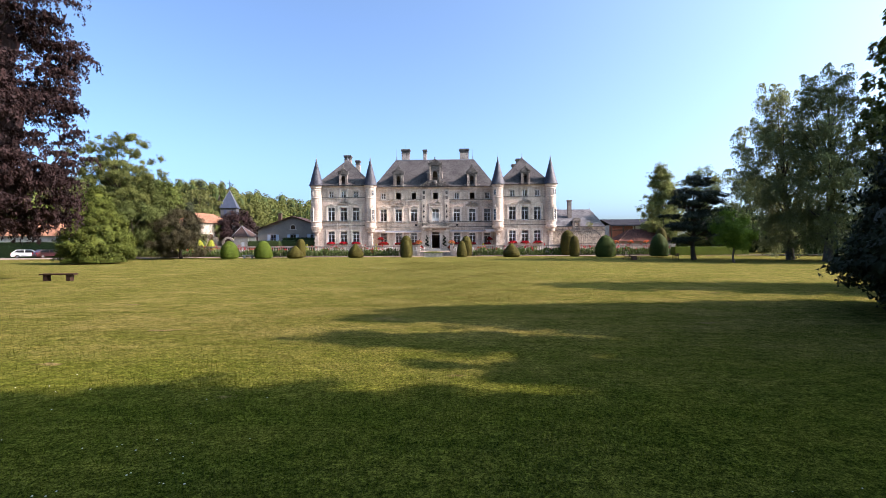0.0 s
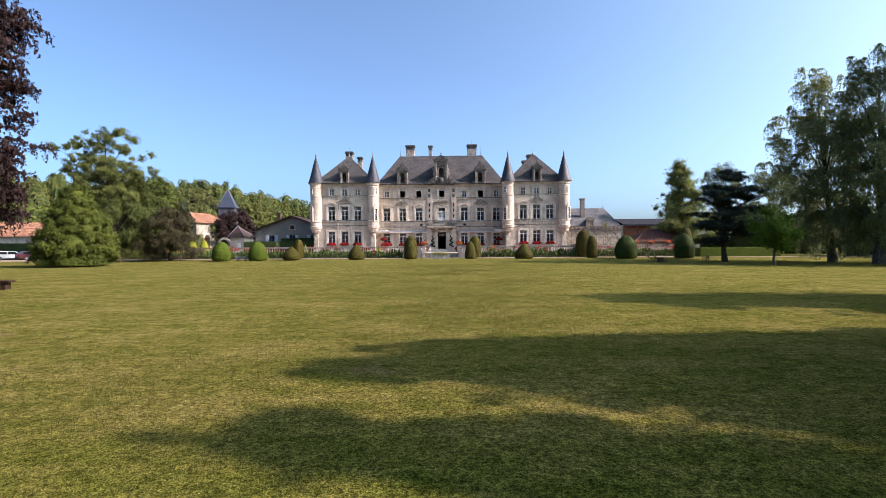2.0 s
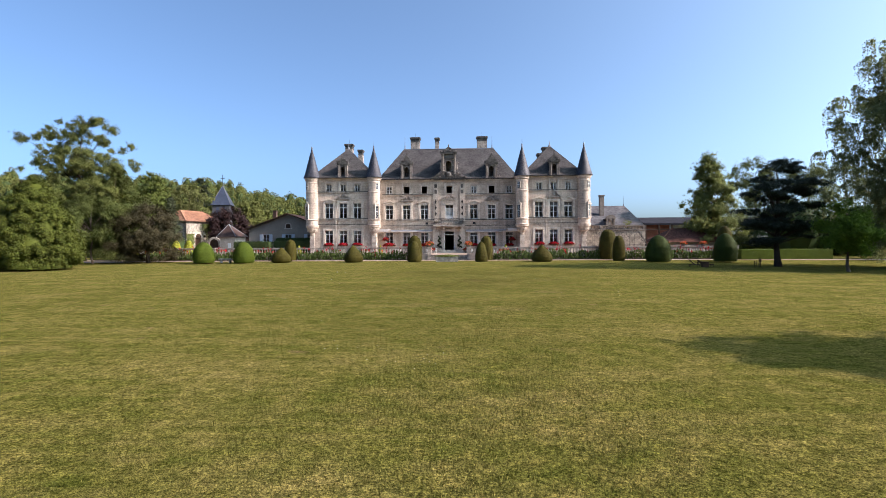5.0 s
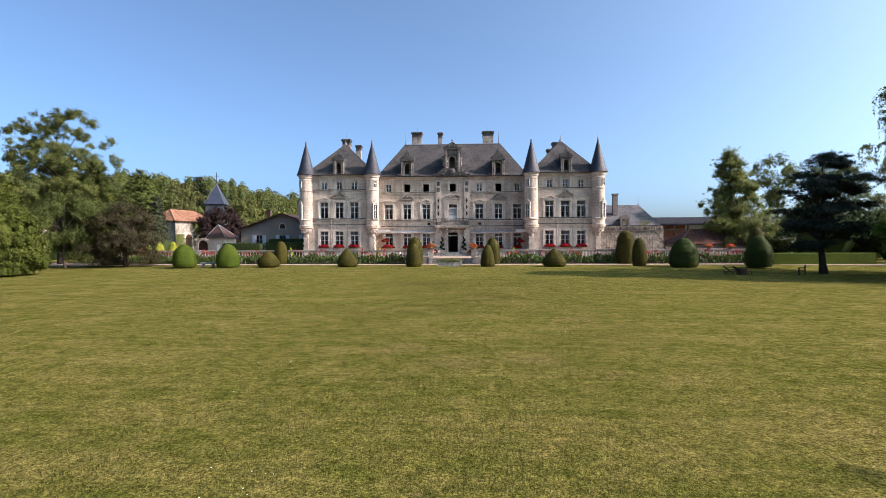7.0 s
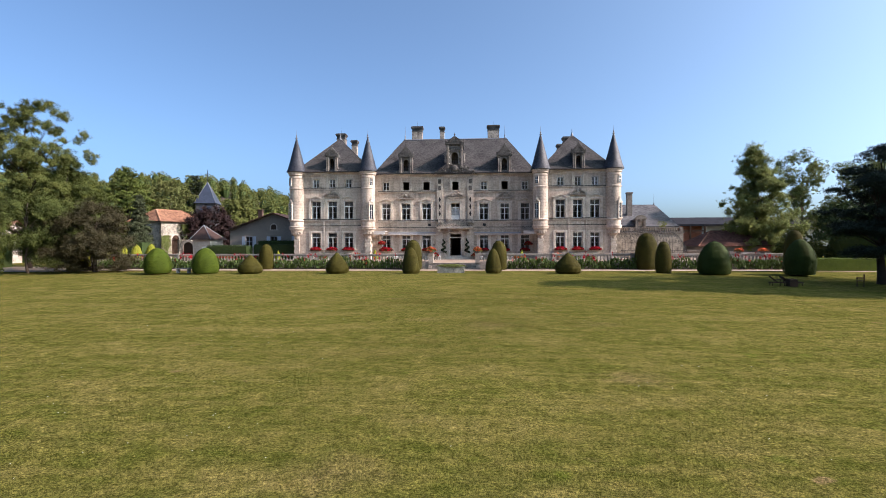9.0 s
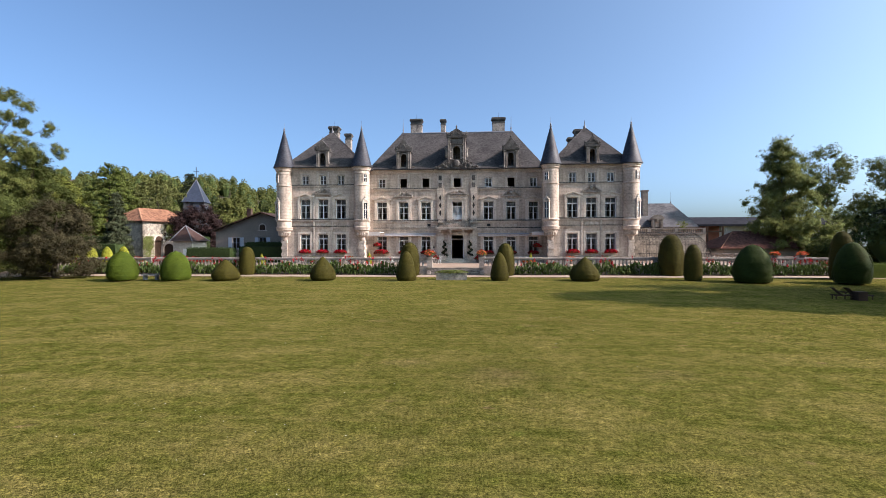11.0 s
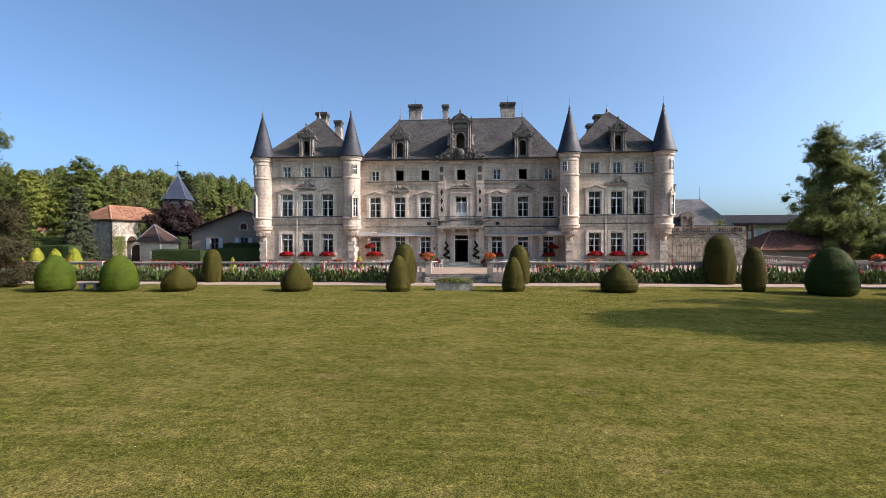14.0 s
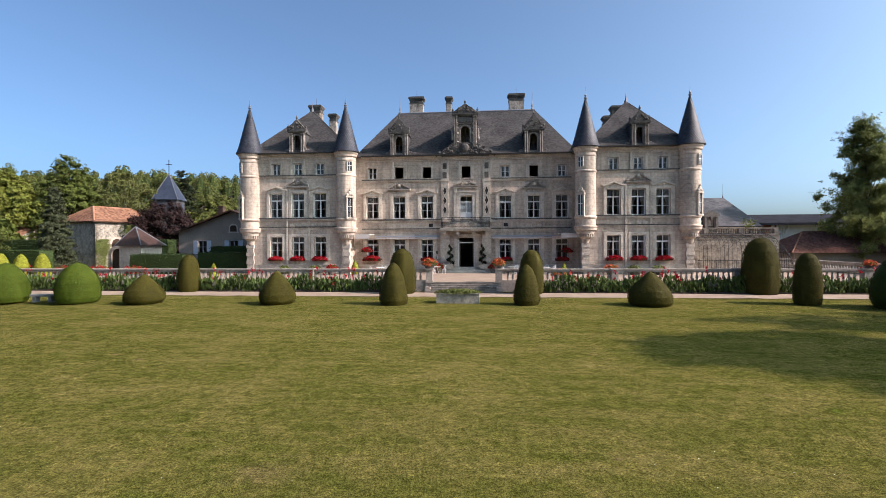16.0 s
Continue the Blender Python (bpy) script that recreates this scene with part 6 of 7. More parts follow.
part("side_wall", side, RUBBLE_LIT, h)
s = Shape()
for i in range(12):
    a0, a1 = math.pi * i / 12, math.pi * (i + 1) / 12
    s.slab([(2.8 + 0.7 * math.cos(a0), 3.6 + 0.7 * math.sin(a0)), (2.8 + 0.95 * math.cos(a0), 3.6 + 0.95 * math.sin(a0)), (2.8 + 0.95 * math.cos(a1), 3.6 + 0.95 * math.sin(a1)), (2.8 + 0.7 * math.cos(a1), 3.6 + 0.7 * math.sin(a1))], -0.06, 0.02)
s.v = [tuple(sm @ Vector(p)) for p in s.v]
part("door_arch", s, STONE_TRIM, h)
s = Shape().slab([(2.1, 3.6)] + [(2.8 + 0.7 * math.cos(math.pi - math.pi * i / 12), 3.6 + 0.7 * math.sin(math.pi - math.pi * i / 12)) for i in range(1, 12)] + [(3.5, 3.6)], -0.012, 0.0)
s.v = [tuple(sm @ Vector(p)) for p in s.v]
part("fanlight", s, WOOD_DARK, h)
part("door", Shape().box(-0.36, -0.3, 2.1, 3.5, -0.1, 3.6), WOOD_DARK, h)
o = 0.4
A, B, C, E_ = (-W - o, -o, EH), (o, -o, EH), (o, D + o, EH), (-W - o, D + o, EH)
L, R = (-W / 2, 2.0, RH), (-W / 2, D - 1.4, RH)
tiled("roof", [(A, B, L, L), (B, C, R, L), (C, E_, R, R), (E_, A, L, R)], RED_TILE, h, 16, 0.3, 5)
part("eave", Shape().box(-W - o, o, -o, D + o, EH - 0.12, EH - 0.01), WOOD_DARK, h)
part("ridge_tile", hips(Shape(), [(L, R), (A, L), (B, L), (C, R)], 0.13), RED_TILE, h)
rng = np.random.default_rng(3)
n = 2200
qy = np.concatenate([rng.normal(5.4, 0.75, n), rng.normal(0.9, 0.45, n // 2)])
q = np.stack([rng.uniform(0.02, 0.15, len(qy)), np.clip(qy, 0.1, 6.9), np.concatenate([6.1 - np.abs(rng.normal(0, 1.1, n)), 4.2 - np.abs(rng.normal(0, 1.8, n // 2))])], axis=1)
q = q[q[:, 2] > 0.2]
q = q[(np.abs(q[:, 1] - 2.8) > 0.85) | (q[:, 2] > 4.4)]
part("ivy", leaf_mesh("ivy", q, 0.2, LEAF_OLIVE, rng, np.tile((1.0, 0, 0.2), (len(q), 1)), 0.6), LEAF_OLIVE, h, "green ivy climbing on the wall")

# little square pavilion with a pyramid roof
k = thing("garden_pavilion", "small square pavilion with a brown pyramid roof and pale walls", "pavilion", pose(-39.3, 3.0, 0.4, 0, 0, -8))
hw = 1.55
part("wall", box_walls(2 * hw, 2 * hw, 3.45, 0.3, -0.6), PALE_WALL, k)
o = hw + 0.35
A, B, C, E_ = (-o, -0.35, 3.4), (o, -0.35, 3.4), (o, 2 * hw + 0.35, 3.4), (-o, 2 * hw + 0.35, 3.4)
T = (-0.75, hw, 5.7)
tiled("roof", [(A, B, T, T), (B, C, T, T), (C, E_, T, T), (E_, A, T, T)], BROWN_TILE, k, 12, 0.3, 6)
part("hip_cap", hips(Shape(), [(A, T), (B, T), (C, T)], 0.07), LEAD, k)
part("panel", Shape().box(0.1, 0.7, -0.05, 0.0, 0.2, 2.3), WHITE, k)

# garden arch between pavilion and house
s = Shape().box(-44.7, -44.3, 6.2, 6.6, 0.3, 2.6).box(-42.6, -42.2, 6.2, 6.6, 0.3, 2.6)
for i in range(10):
    a0, a1 = math.pi * i / 10, math.pi * (i + 1) / 10
    s.slab([(-43.45 + 0.85 * math.cos(a0), 2.6 + 0.85 * math.sin(a0)), (-43.45 + 1.25 * math.cos(a0), 2.6 + 1.25 * math.sin(a0)), (-43.45 + 1.25 * math.cos(a1), 2.6 + 1.25 * math.sin(a1)), (-43.45 + 0.85 * math.cos(a1), 2.6 + 0.85 * math.sin(a1))], 6.2, 6.6)
ga = thing("garden_arch", "arched masonry garden gateway with a dark door", "gateway", pose(0, 0, 0))
part("arch", s, RUBBLE, ga)
part("door", Shape().slab([(-44.3, 0.3), (-42.6, 0.3), (-42.6, 2.6)] + [(-43.45 + 0.85 * math.cos(math.pi * i / 10), 2.6 + 0.85 * math.sin(math.pi * i / 10)) for i in range(1, 10)] + [(-44.3, 2.6)], 6.4, 6.48), WOOD_DARK, ga)

# church
c = thing("church_tower", "square church tower with a blue-grey slate spire and cross", "church tower", pose(-56.2, 35.0, 0, 0, 0, 14))
hw = 1.95
part("wall", Shape().box(-hw, hw, -hw, hw, 0, 12.0), TOWER_STONE, c)
s = Shape()
for sx in (-0.8, 0.8):
    part("louvre", Shape().box(sx - 0.35, sx + 0.35, -hw - 0.04, -hw - 0.005, 9.7, 11.4), SPIRE_SLATE, c)
    part("louvre", Shape().box(hw + 0.005, hw + 0.04, sx - 0.35, sx + 0.35, 9.7, 11.4), SPIRE_SLATE, c)
o = hw + 0.3
T = (0, 0, 16.9)
z = 12.0
cs = [(-o, -o, z), (o, -o, z), (o, o, z), (-o, o, z)]
tiled("spire", [(cs[i], cs[(i + 1) % 4], T, T) for i in range(4)], SPIRE_SLATE, c, 26, 0.35, 7)
part("hip_cap", hips(Shape(), [(p, T) for p in cs], 0.06), LEAD, c)
part("cross", Shape().box(-0.05, 0.05, -0.05, 0.05, 16.8, 19.5).box(-0.55, 0.55, -0.04, 0.04, 18.6, 18.7), IRON, c)

# low houses with clay roofs near the drive
def low_house(x, y, ang, w):
    """Origin at the gable end that faces the house."""
    b = thing("low_house", "low pale house with a long clay tile roof", "house", pose(x, y, 0, 0, 0, ang), "low houses")
    part("front_wall", Shape().box(-w, 0, 0, 0.4, -0.2, 4.4), PALE_WALL, b)
    part("rear_wall", Shape().box(-w, 0, 8.6, 9.0, -0.2, 4.4), PALE_WALL, b)
    part("end_wall", Shape().box(-w, -w + 0.4, 0.4, 8.6, -0.2, 4.4), PALE_WALL, b)
    gs = Shape().slab([(0.4, -0.2), (8.6, -0.2), (8.6, 4.4), (4.5, 6.9), (0.4, 4.4)], 0, 0.4)
    gs.v = [(-q, p, r_) for p, q, r_ in gs.v]
    part("gable_wall", gs, PALE_WALL, b)
    tiled("roof", [((-w - 0.5, -0.6, 4.2), (0.5, -0.6, 4.2), (0.5, 4.5, 7.1), (-w - 0.5, 4.5, 7.1)), ((0.5, 9.6, 4.2), (-w - 0.5, 9.6, 4.2), (-w - 0.5, 4.5, 7.1), (0.5, 4.5, 7.1))], RED_TILE, b, 14, 0.4, 8)


low_house(-72.5, 2.0, 12, 20)
low_house(-71.5, 19.0, 6, 20)

# slate-roofed wing on the other side, with a stone dormer and balustraded parapet
w = thing("slate_wing", "low stone wing with a steep hipped slate roof", "house", pose(0, 0, 0))
part("wall", pierced(24.5, 38.0, 0.4, 5.9, 17.0, 17.5, [(31, 32.2, 2.2, 4.4), (35, 36.2, 2.2, 4.4)]), STONE, w)
part("side_wall", Shape().box(37.5, 38.0, 17.5, 31, 0.4, 5.9).box(24.5, 25, 17.5, 31, 0.4, 5.9).box(25, 37.5, 30.5, 31, 0.4, 5.9), STONE, w)
wr = hip_roof("roof", 24.0, 38.4, 16.6, 31.4, 5.9, 29.0, 36.8, 10.3, 24.0, 26, parent=w, material=SLATE_WING, seed=12)
for fx in (29.2, 36.7):
    part("finial", Shape().lathe(fx, 24, [(0.12, 10.2), (0.1, 10.5), (0.02, 10.7), (0.015, 12.3)], 6), LEAD, w)
part("chimney", Shape().box(30.6, 31.5, 20.0, 20.8, 7.0, 12.0).box(30.5, 31.6, 19.9, 20.9, 12.0, 12.25), STONE_OLD, w)
DX, DZ = 31.7, 5.2
s = pierced(DX - 0.85, DX + 0.85, DZ, DZ + 2.0, 16.2, 16.6, [(DX - 0.38, DX + 0.38, DZ + 0.35, DZ + 1.6)])
dm = part("dormer", s, STONE_OLD, w, "stone dormer with an arched head")
part("dormer_head", Shape().slab([(DX - 1.05, DZ + 2.0), (DX + 1.05, DZ + 2.0), (DX + 1.05, DZ + 2.12)] + [(DX + 0.95 * math.cos(math.pi * i / 10), DZ + 2.12 + 0.6 * math.sin(math.pi * i / 10)) for i in range(1, 10)] + [(DX - 1.05, DZ + 2.12)], 16.0, 16.7), STONE_OLD, dm)
for dx in (-0.7, 0.7):
    part("dormer_pilaster", Shape().box(DX + dx - 0.13, DX + dx + 0.13, 16.05, 16.2, DZ, DZ + 2.0), STONE_OLD, dm)
part("keystone", Shape().box(DX - 0.12, DX + 0.12, 16.0, 16.2, DZ + 1.6, DZ + 2.0), STONE_OLD, dm)
part("dormer_roof", Shape().box(DX - 0.85, DX + 0.85, 16.6, 19.6, DZ + 1.7, DZ + 2.0), SLATE, dm)
part("blind_arch", Shape().box(DX - 0.38, DX + 0.38, 16.45, 16.55, DZ + 0.35, DZ + 1.6), STONE, dm)
cornice("cornice", 24.2, 38.2, 17.0, 5.4, ((0.2, 0.1), (0.15, 0.25), (0.15, 0.4)), parent=w)

# stone yard wall in front of the wing, and an iron pergola
yw = thing("yard_wall", "old ashlar garden wall beside the house", "wall", pose(0, 0, 0))
part("wall", Shape().box(23.6, 35.5, 8.0, 8.5, 0.4, 4.7), RUBBLE, yw)
s = Shape()
r = random.Random(4)
for j in range(9):
    x = 23.6 + (0.6 if j % 2 else 0)
    while x < 34.6:
        L_ = r.uniform(0.9, 1.5)
        s.box(x, min(x + L_ - 0.03, 35.4), 7.94 + r.uniform(0, 0.02), 8.01, 0.75 + 0.42 * j, 0.75 + 0.42 * j + 0.39)
        x += L_
part("ashlar", s, RUBBLE, yw)["kind"] = "stuff"
part("coping", Shape().box(23.5, 35.6, 7.8, 8.7, 4.7, 4.86), STONE_OLD, yw)
part("parapet_rail", Shape().box(23.6, 35.5, 8.0, 8.4, 5.42, 5.56), STONE_OLD, yw)
for px in (27.6, 31.4, 35.25):
    part("parapet_pier", Shape().box(px - 0.22, px + 0.22, 7.98, 8.42, 4.86, 5.42), STONE_OLD, yw)
stick = Shape().lathe(0, 0, [(0.08, 0), (0.05, 0.08), (0.09, 0.24), (0.04, 0.46), (0.07, 0.56)], 6).mesh("parapet_baluster", STONE_OLD)
for i in range(44):
    part("parapet_baluster", stick, STONE_OLD, yw, at=pose(23.8 + i * 0.265, 8.2, 4.86))
pg = thing("pergola", "arched thin iron pergola frame beside the house", "pergola", pose(0, 0, 0))
def arch_at(q):
    return 5.0 - 2.4 * math.cos(math.pi * q / 16), 3.2 + 1.7 * math.sin(math.pi * q / 16)


for i in range(18):
    x = 24.6 + i * 0.42
    s = Shape().tube([(x, 2.6, TERR)] + [(x, *arch_at(q)) for q in range(9)] + [(x, 7.8, 4.9)], [0.02] * 11, 4)
    part("hoop", s, IRON, pg)
for q in range(9):
    y, z = arch_at(q)
    part("rail", Shape().tube([(24.6, y, z), (24.6 + 17 * 0.42, y, z)], [0.016, 0.016], 4), IRON, pg)
for i in range(-4, 10):
    for sd in (1, -1):
        pts = [(24.6 + 0.96 * i + sd * 0.48 * q + (0 if sd > 0 else 3.84), *arch_at(q)) for q in range(9)]
        pts = [p for p in pts if 24.5 < p[0] < 31.8]
        if len(pts) > 2:
            part("lattice_bar", Shape().tube(pts, [0.012] * len(pts), 4), IRON, pg)
# the rounded end of the pergola
def end_at(u, q):
    y, z = arch_at(q)
    return 31.74 + 2.2 * math.sin(u * math.pi / 2), y, TERR + (z - TERR) * math.cos(u * math.pi / 2) ** 0.75


for q in range(0, 9):
    part("end_hoop", Shape().tube([end_at(u / 8, q) for u in range(8)] + [(33.94, arch_at(q)[0], TERR)], [0.018] * 9, 4), IRON, pg)
for u in range(1, 8):
    part("end_rail", Shape().tube([end_at(u / 8, q) for q in range(9)], [0.014] * 9, 4), IRON, pg)
fe = thing("iron_fence", "black iron fence panels beside the house", "fence", pose(0, 0, 0))
s = Shape().box(24.2, 33.5, 1.98, 2.02, 2.0, 2.04).box(24.2, 33.5, 1.98, 2.02, 1.0, 1.04)
part("rail", s, IRON, fe)
bar = Shape().box(-0.012, 0.012, -0.012, 0.012, 0, 1.35).mesh("bar", IRON)
for i in range(42):
    part("bar", bar, IRON, fe, at=pose(24.3 + i * 0.22, 2.0, TERR))

# self-sown shrub on the parapet of the yard wall
ws = thing("wild_shrub", "small loose yellow-green shrub growing on the stone parapet", "shrub", pose(32.6, 8.55, 4.86))
rng = np.random.default_rng(151)
tips = rng.normal(0, 1, (26, 3)) * (0.34, 0.22, 0.45) + (0, 0, 1.0)
for tip in tips[:9]:
    part("stem", Shape().tube([(0, 0, -0.02), (tip[0] * 0.4, tip[1] * 0.4, tip[2] * 0.6), tuple(tip)], [0.02, 0.014, 0.006], 4), BARK, ws)
q = np.repeat(tips, 22, 0) + rng.normal(0, 0.11, (26 * 22, 3))
q[:, 2] = np.maximum(q[:, 2], 0.08)
part("foliage", leaf_mesh("foliage", q, 0.13, LEAF_LIME, rng), LEAF_LIME, ws)

# low building with a brown tile roof
l = thing("low_barn", "low outbuilding with a red-brown tiled roof", "outbuilding", pose(0, 0, 0))
part("wall", Shape().box(41.0, 52.5, 14.5, 15.0, 0.2, 2.6).box(41.0, 41.4, 15.0, 22, 0.2, 2.6).box(52.1, 52.5, 15.0, 22, 0.2, 2.6), RENDER_WALL, l)
tiled("roof", [((40.4, 13.9, 2.5), (53.0, 13.9, 2.5), (53.0, 19.0, 5.2), (44.6, 19.0, 5.2)), ((40.4, 24, 2.5), (40.4, 13.9, 2.5), (44.6, 19.0, 5.2), (44.6, 19.0, 5.2))], BARN_TILE, l, 20, 0.28, 9)
part("hip_cap", hips(Shape(), [((40.4, 13.9, 2.5), (44.6, 19.0, 5.2))], 0.09), RED_TILE, l)
part("ridge_cap", hips(Shape(), [((44.6, 19.0, 5.2), (53.0, 19.0, 5.2))], 0.09), BARN_TILE, l)

# long farm shed with a brick gable
f = thing("farm_shed", "long farm shed with a red brick gable and pale corrugated walls", "shed", pose(54.8, 45.0, 0))
part("brick_gable", Shape().slab([(-6.5, 0), (0, 0), (0, 7.0), (-6.5, 7.0)], -0.2, 0.2), mat("red_brick", (0.30, 0.11, 0.07), 0.9, vary=0.3, scale=1.5, fine=12, bump=0.4), f)
s = Shape()
for i in range(130):
    s.box(0.02 + i * 0.34, 0.02 + i * 0.34 + 0.25, -0.05, 0.05, 0, 7.2)
s.box(0.0, 44, 0.05, 0.3, 0, 7.2)
part("corrugated_wall", s, mat("pale_sheet", (0.72, 0.72, 0.74), 0.6, vary=0.15, bump=0.1), f)
part("roof", Shape().face([(-7, -2.2, 7.25), (44.5, -2.2, 7.25), (44.5, 7, 9.2), (-7, 7, 9.2)]).face([(44.5, 15, 7.3), (-7, 15, 7.3), (-7, 7, 9.2), (44.5, 7, 9.2)]).box(-7, 44.5, -2.2, -2.1, 6.85, 7.24), mat("grey_sheet_roof", (0.030, 0.031, 0.037), 0.95, vary=0.5, scale=0.8, fine=5.0, bump=0.3, spec=0.0), f)
part("end_wall", Shape().box(-6.5, -6.2, 0.2, 15, 0, 7.2), PALE_WALL, f)
for px in (-6.6, -3.3, -0.15):
    part("post", Shape().box(px - 0.15, px + 0.15, -2.2, -1.9, 0, 6.85), WOOD_DARK, f)
part("tie_beam", Shape().box(-6.75, 0.0, -2.15, -1.95, 5.6, 5.9), WOOD_DARK, f)


def hedge(x0, x1, y0, y1, z0, z1, label, seed, material=LEAF_HEDGE, ang=0.0, leaf=0.14):
    rng = np.random.default_rng(seed)
    ob = thing("hedge", label, "hedge", pose((x0 + x1) / 2, (y0 + y1) / 2, z0, 0, 0, ang))
    a, b, h = (x1 - x0) / 2, (y1 - y0) / 2, z1 - z0
    part("body", Shape().box(-a + 0.05, a - 0.05, -b + 0.05, b - 0.05, 0, h - 0.06), material, ob)
    n = int(((4 * a + 4 * b) * h + 4 * a * b) * 75)
    areas = np.array([2 * a * h, 2 * a * h, 2 * b * h, 2 * b * h, 4 * a * b])
    f = rng.choice(5, n, p=areas / areas.sum())
    u, v = rng.uniform(-1, 1, n), rng.uniform(0, 1, n)
    P = np.zeros((n, 3))
    N = np.zeros((n, 3))
    for i, sg in ((0, -1), (1, 1)):
        m = f == i
        P[m] = np.stack([u[m] * a, np.full(m.sum(), sg * b), v[m] * h], 1)
        N[m] = (0, sg, 0.3)
    for i, sg in ((2, -1), (3, 1)):
        m = f == i
        P[m] = np.stack([np.full(m.sum(), sg * a), u[m] * b, v[m] * h], 1)
        N[m] = (sg, 0, 0.3)
    m = f == 4
    P[m] = np.stack([u[m] * a, (v[m] * 2 - 1) * b, np.full(m.sum(), h)], 1)
    N[m] = (0, 0, 1)
    P += rng.normal(0, 0.045, (n, 3)) + 0.05 * np.sin(P * 2.3 + seed)
    part("foliage", leaf_mesh("foliage", P, leaf, material, rng, N, 0.8), material, ob)
    return ob


hedge(-36.3, -30.2, -1.0, 0.9, 0.4, 2.85, "square clipped green hedge behind the balustrade", 1)
hedge(-31.0, -24.5, 3.0, 5.0, 0.4, 3.0, "tall dark clipped hedge behind the balustrade", 4)
hedge(-33.0, -23.4, 9.0, 11.0, 0.4, 3.6, "tall dark clipped hedge beside the turret", 2)
hedge(40.0, 52.0, -14.6, -12.8, 0, 1.4, "long low clipped green hedge", 3, LEAF_BOX, leaf=0.09)
hedge(-56.0, -44.0, -4.0, -2.2, 0.3, 3.4, "clipped green hedge beside the drive", 5)
hedge(-74.0, -54.0, 8.0, 9.6, 0, 4.6, "tall green hedge before the low house", 7)
hedge(-47.5, -44.5, 17.5, 19.5, 0.3, 4.6, "dark creeper-covered shrub beside the gabled house", 8, leaf=0.25)
hedge(-88.0, -60.0, -9.5, -7.5, 0, 2.8, "dark hedge behind the parked cars", 6)

# drive
s = Shape()
edge = ((-140, -19.0, -7.0), (-100, -18.5, -6.6), (-64, -17.6, -6.2), (-54, -17.0, -5.9), (-47, -17.2, -5.6), (-43, -16.4, -5.5), (-39, -14.8, -5.5), (-36, -14.9, -11.9))
for (xa, na, fa), (xb, nb, fb) in zip(edge, edge[1:]):
    for k in range(5):
        u, v = k / 5, (k + 1) / 5
        q = [(xa, na + (fa - na) * u), (xb, nb + (fb - nb) * u), (xb, nb + (fb - nb) * v), (xa, na + (fa - na) * v)]
        s.face([(x, y, ground_z(x, y) + 0.036) for x, y in q])
tagged(part("drive", s, GRAVEL), "pale gravel drive at the edge of the lawn", "drive", kind="structure")


# ---- terrace garden ----
def lathe_mesh(name, prof, material, n=10, smooth=True):
    return Shape().lathe(0, 0, prof, n).mesh(name, material, smooth)


BAL_MESH = lathe_mesh("baluster", [(0.10, 0), (0.10, 0.06), (0.06, 0.09), (0.075, 0.14), (0.115, 0.24), (0.10, 0.34), (0.055, 0.50), (0.05, 0.56), (0.085, 0.60), (0.09, 0.68)], BAL_STONE)
YB = -10.62


def balustrade(x0, x1, label, piers, at=None):
    b = thing("balustrade", label, "balustrade", at or pose(0, YB, 0), "terrace balustrades")
    part("plinth", Shape().box(x0, x1, -0.17, 0.17, TERR - 0.02, TERR + 0.18).box(x0, x1, -0.2, 0.1, -0.1, TERR - 0.02), BAL_STONE, b)
    part("rail", Shape().box(x0, x1, -0.19, 0.19, TERR + 0.99, TERR + 1.12).box(x0, x1, -0.14, 0.14, TERR + 0.86, TERR + 0.99), BAL_STONE, b)
    for x in piers:
        s = Shape().box(x - 0.27, x + 0.27, -0.27, 0.27, -0.1, TERR + 1.02).box(x - 0.33, x + 0.33, -0.33, 0.33, TERR + 1.02, TERR + 1.16).box(x - 0.31, x + 0.31, -0.31, 0.31, TERR - 0.05, TERR + 0.14)
        part("pier", s, BAL_STONE, b)
    n = int((x1 - x0) / 0.40)
    for k in range(n):
        x = x0 + (x1 - x0) * (k + 0.5) / n
        if min(abs(x - p) for p in piers) > 0.42:
            part("baluster", BAL_MESH, BAL_STONE, b, at=pose(x, 0, TERR + 0.18))


balustrade(-46.0, -2.05, "pale stone balustrade with turned balusters along the terrace", [-45.7, -34.6, -23.5, -12.4, -2.3])
balustrade(3.15, 41.6, "pale stone balustrade with turned balusters along the terrace", [3.4, 12.6, 22.0, 31.4, 41.4])
balustrade(0.3, 24.6, "pale stone balustrade along the side of the terrace", [8.4, 16.4, 24.4], pose(38.4, YB, 0, 0, 0, 90))
# short returns beside the steps
for x in (-2.3, 3.4):
    s = Shape().box(x - 0.2, x + 0.2, -12.0, -10.95, -0.1, 0.45)
    tagged(part("step_wall", s, BAL_STONE), "low stone cheek wall beside the garden steps", "wall", kind="structure")

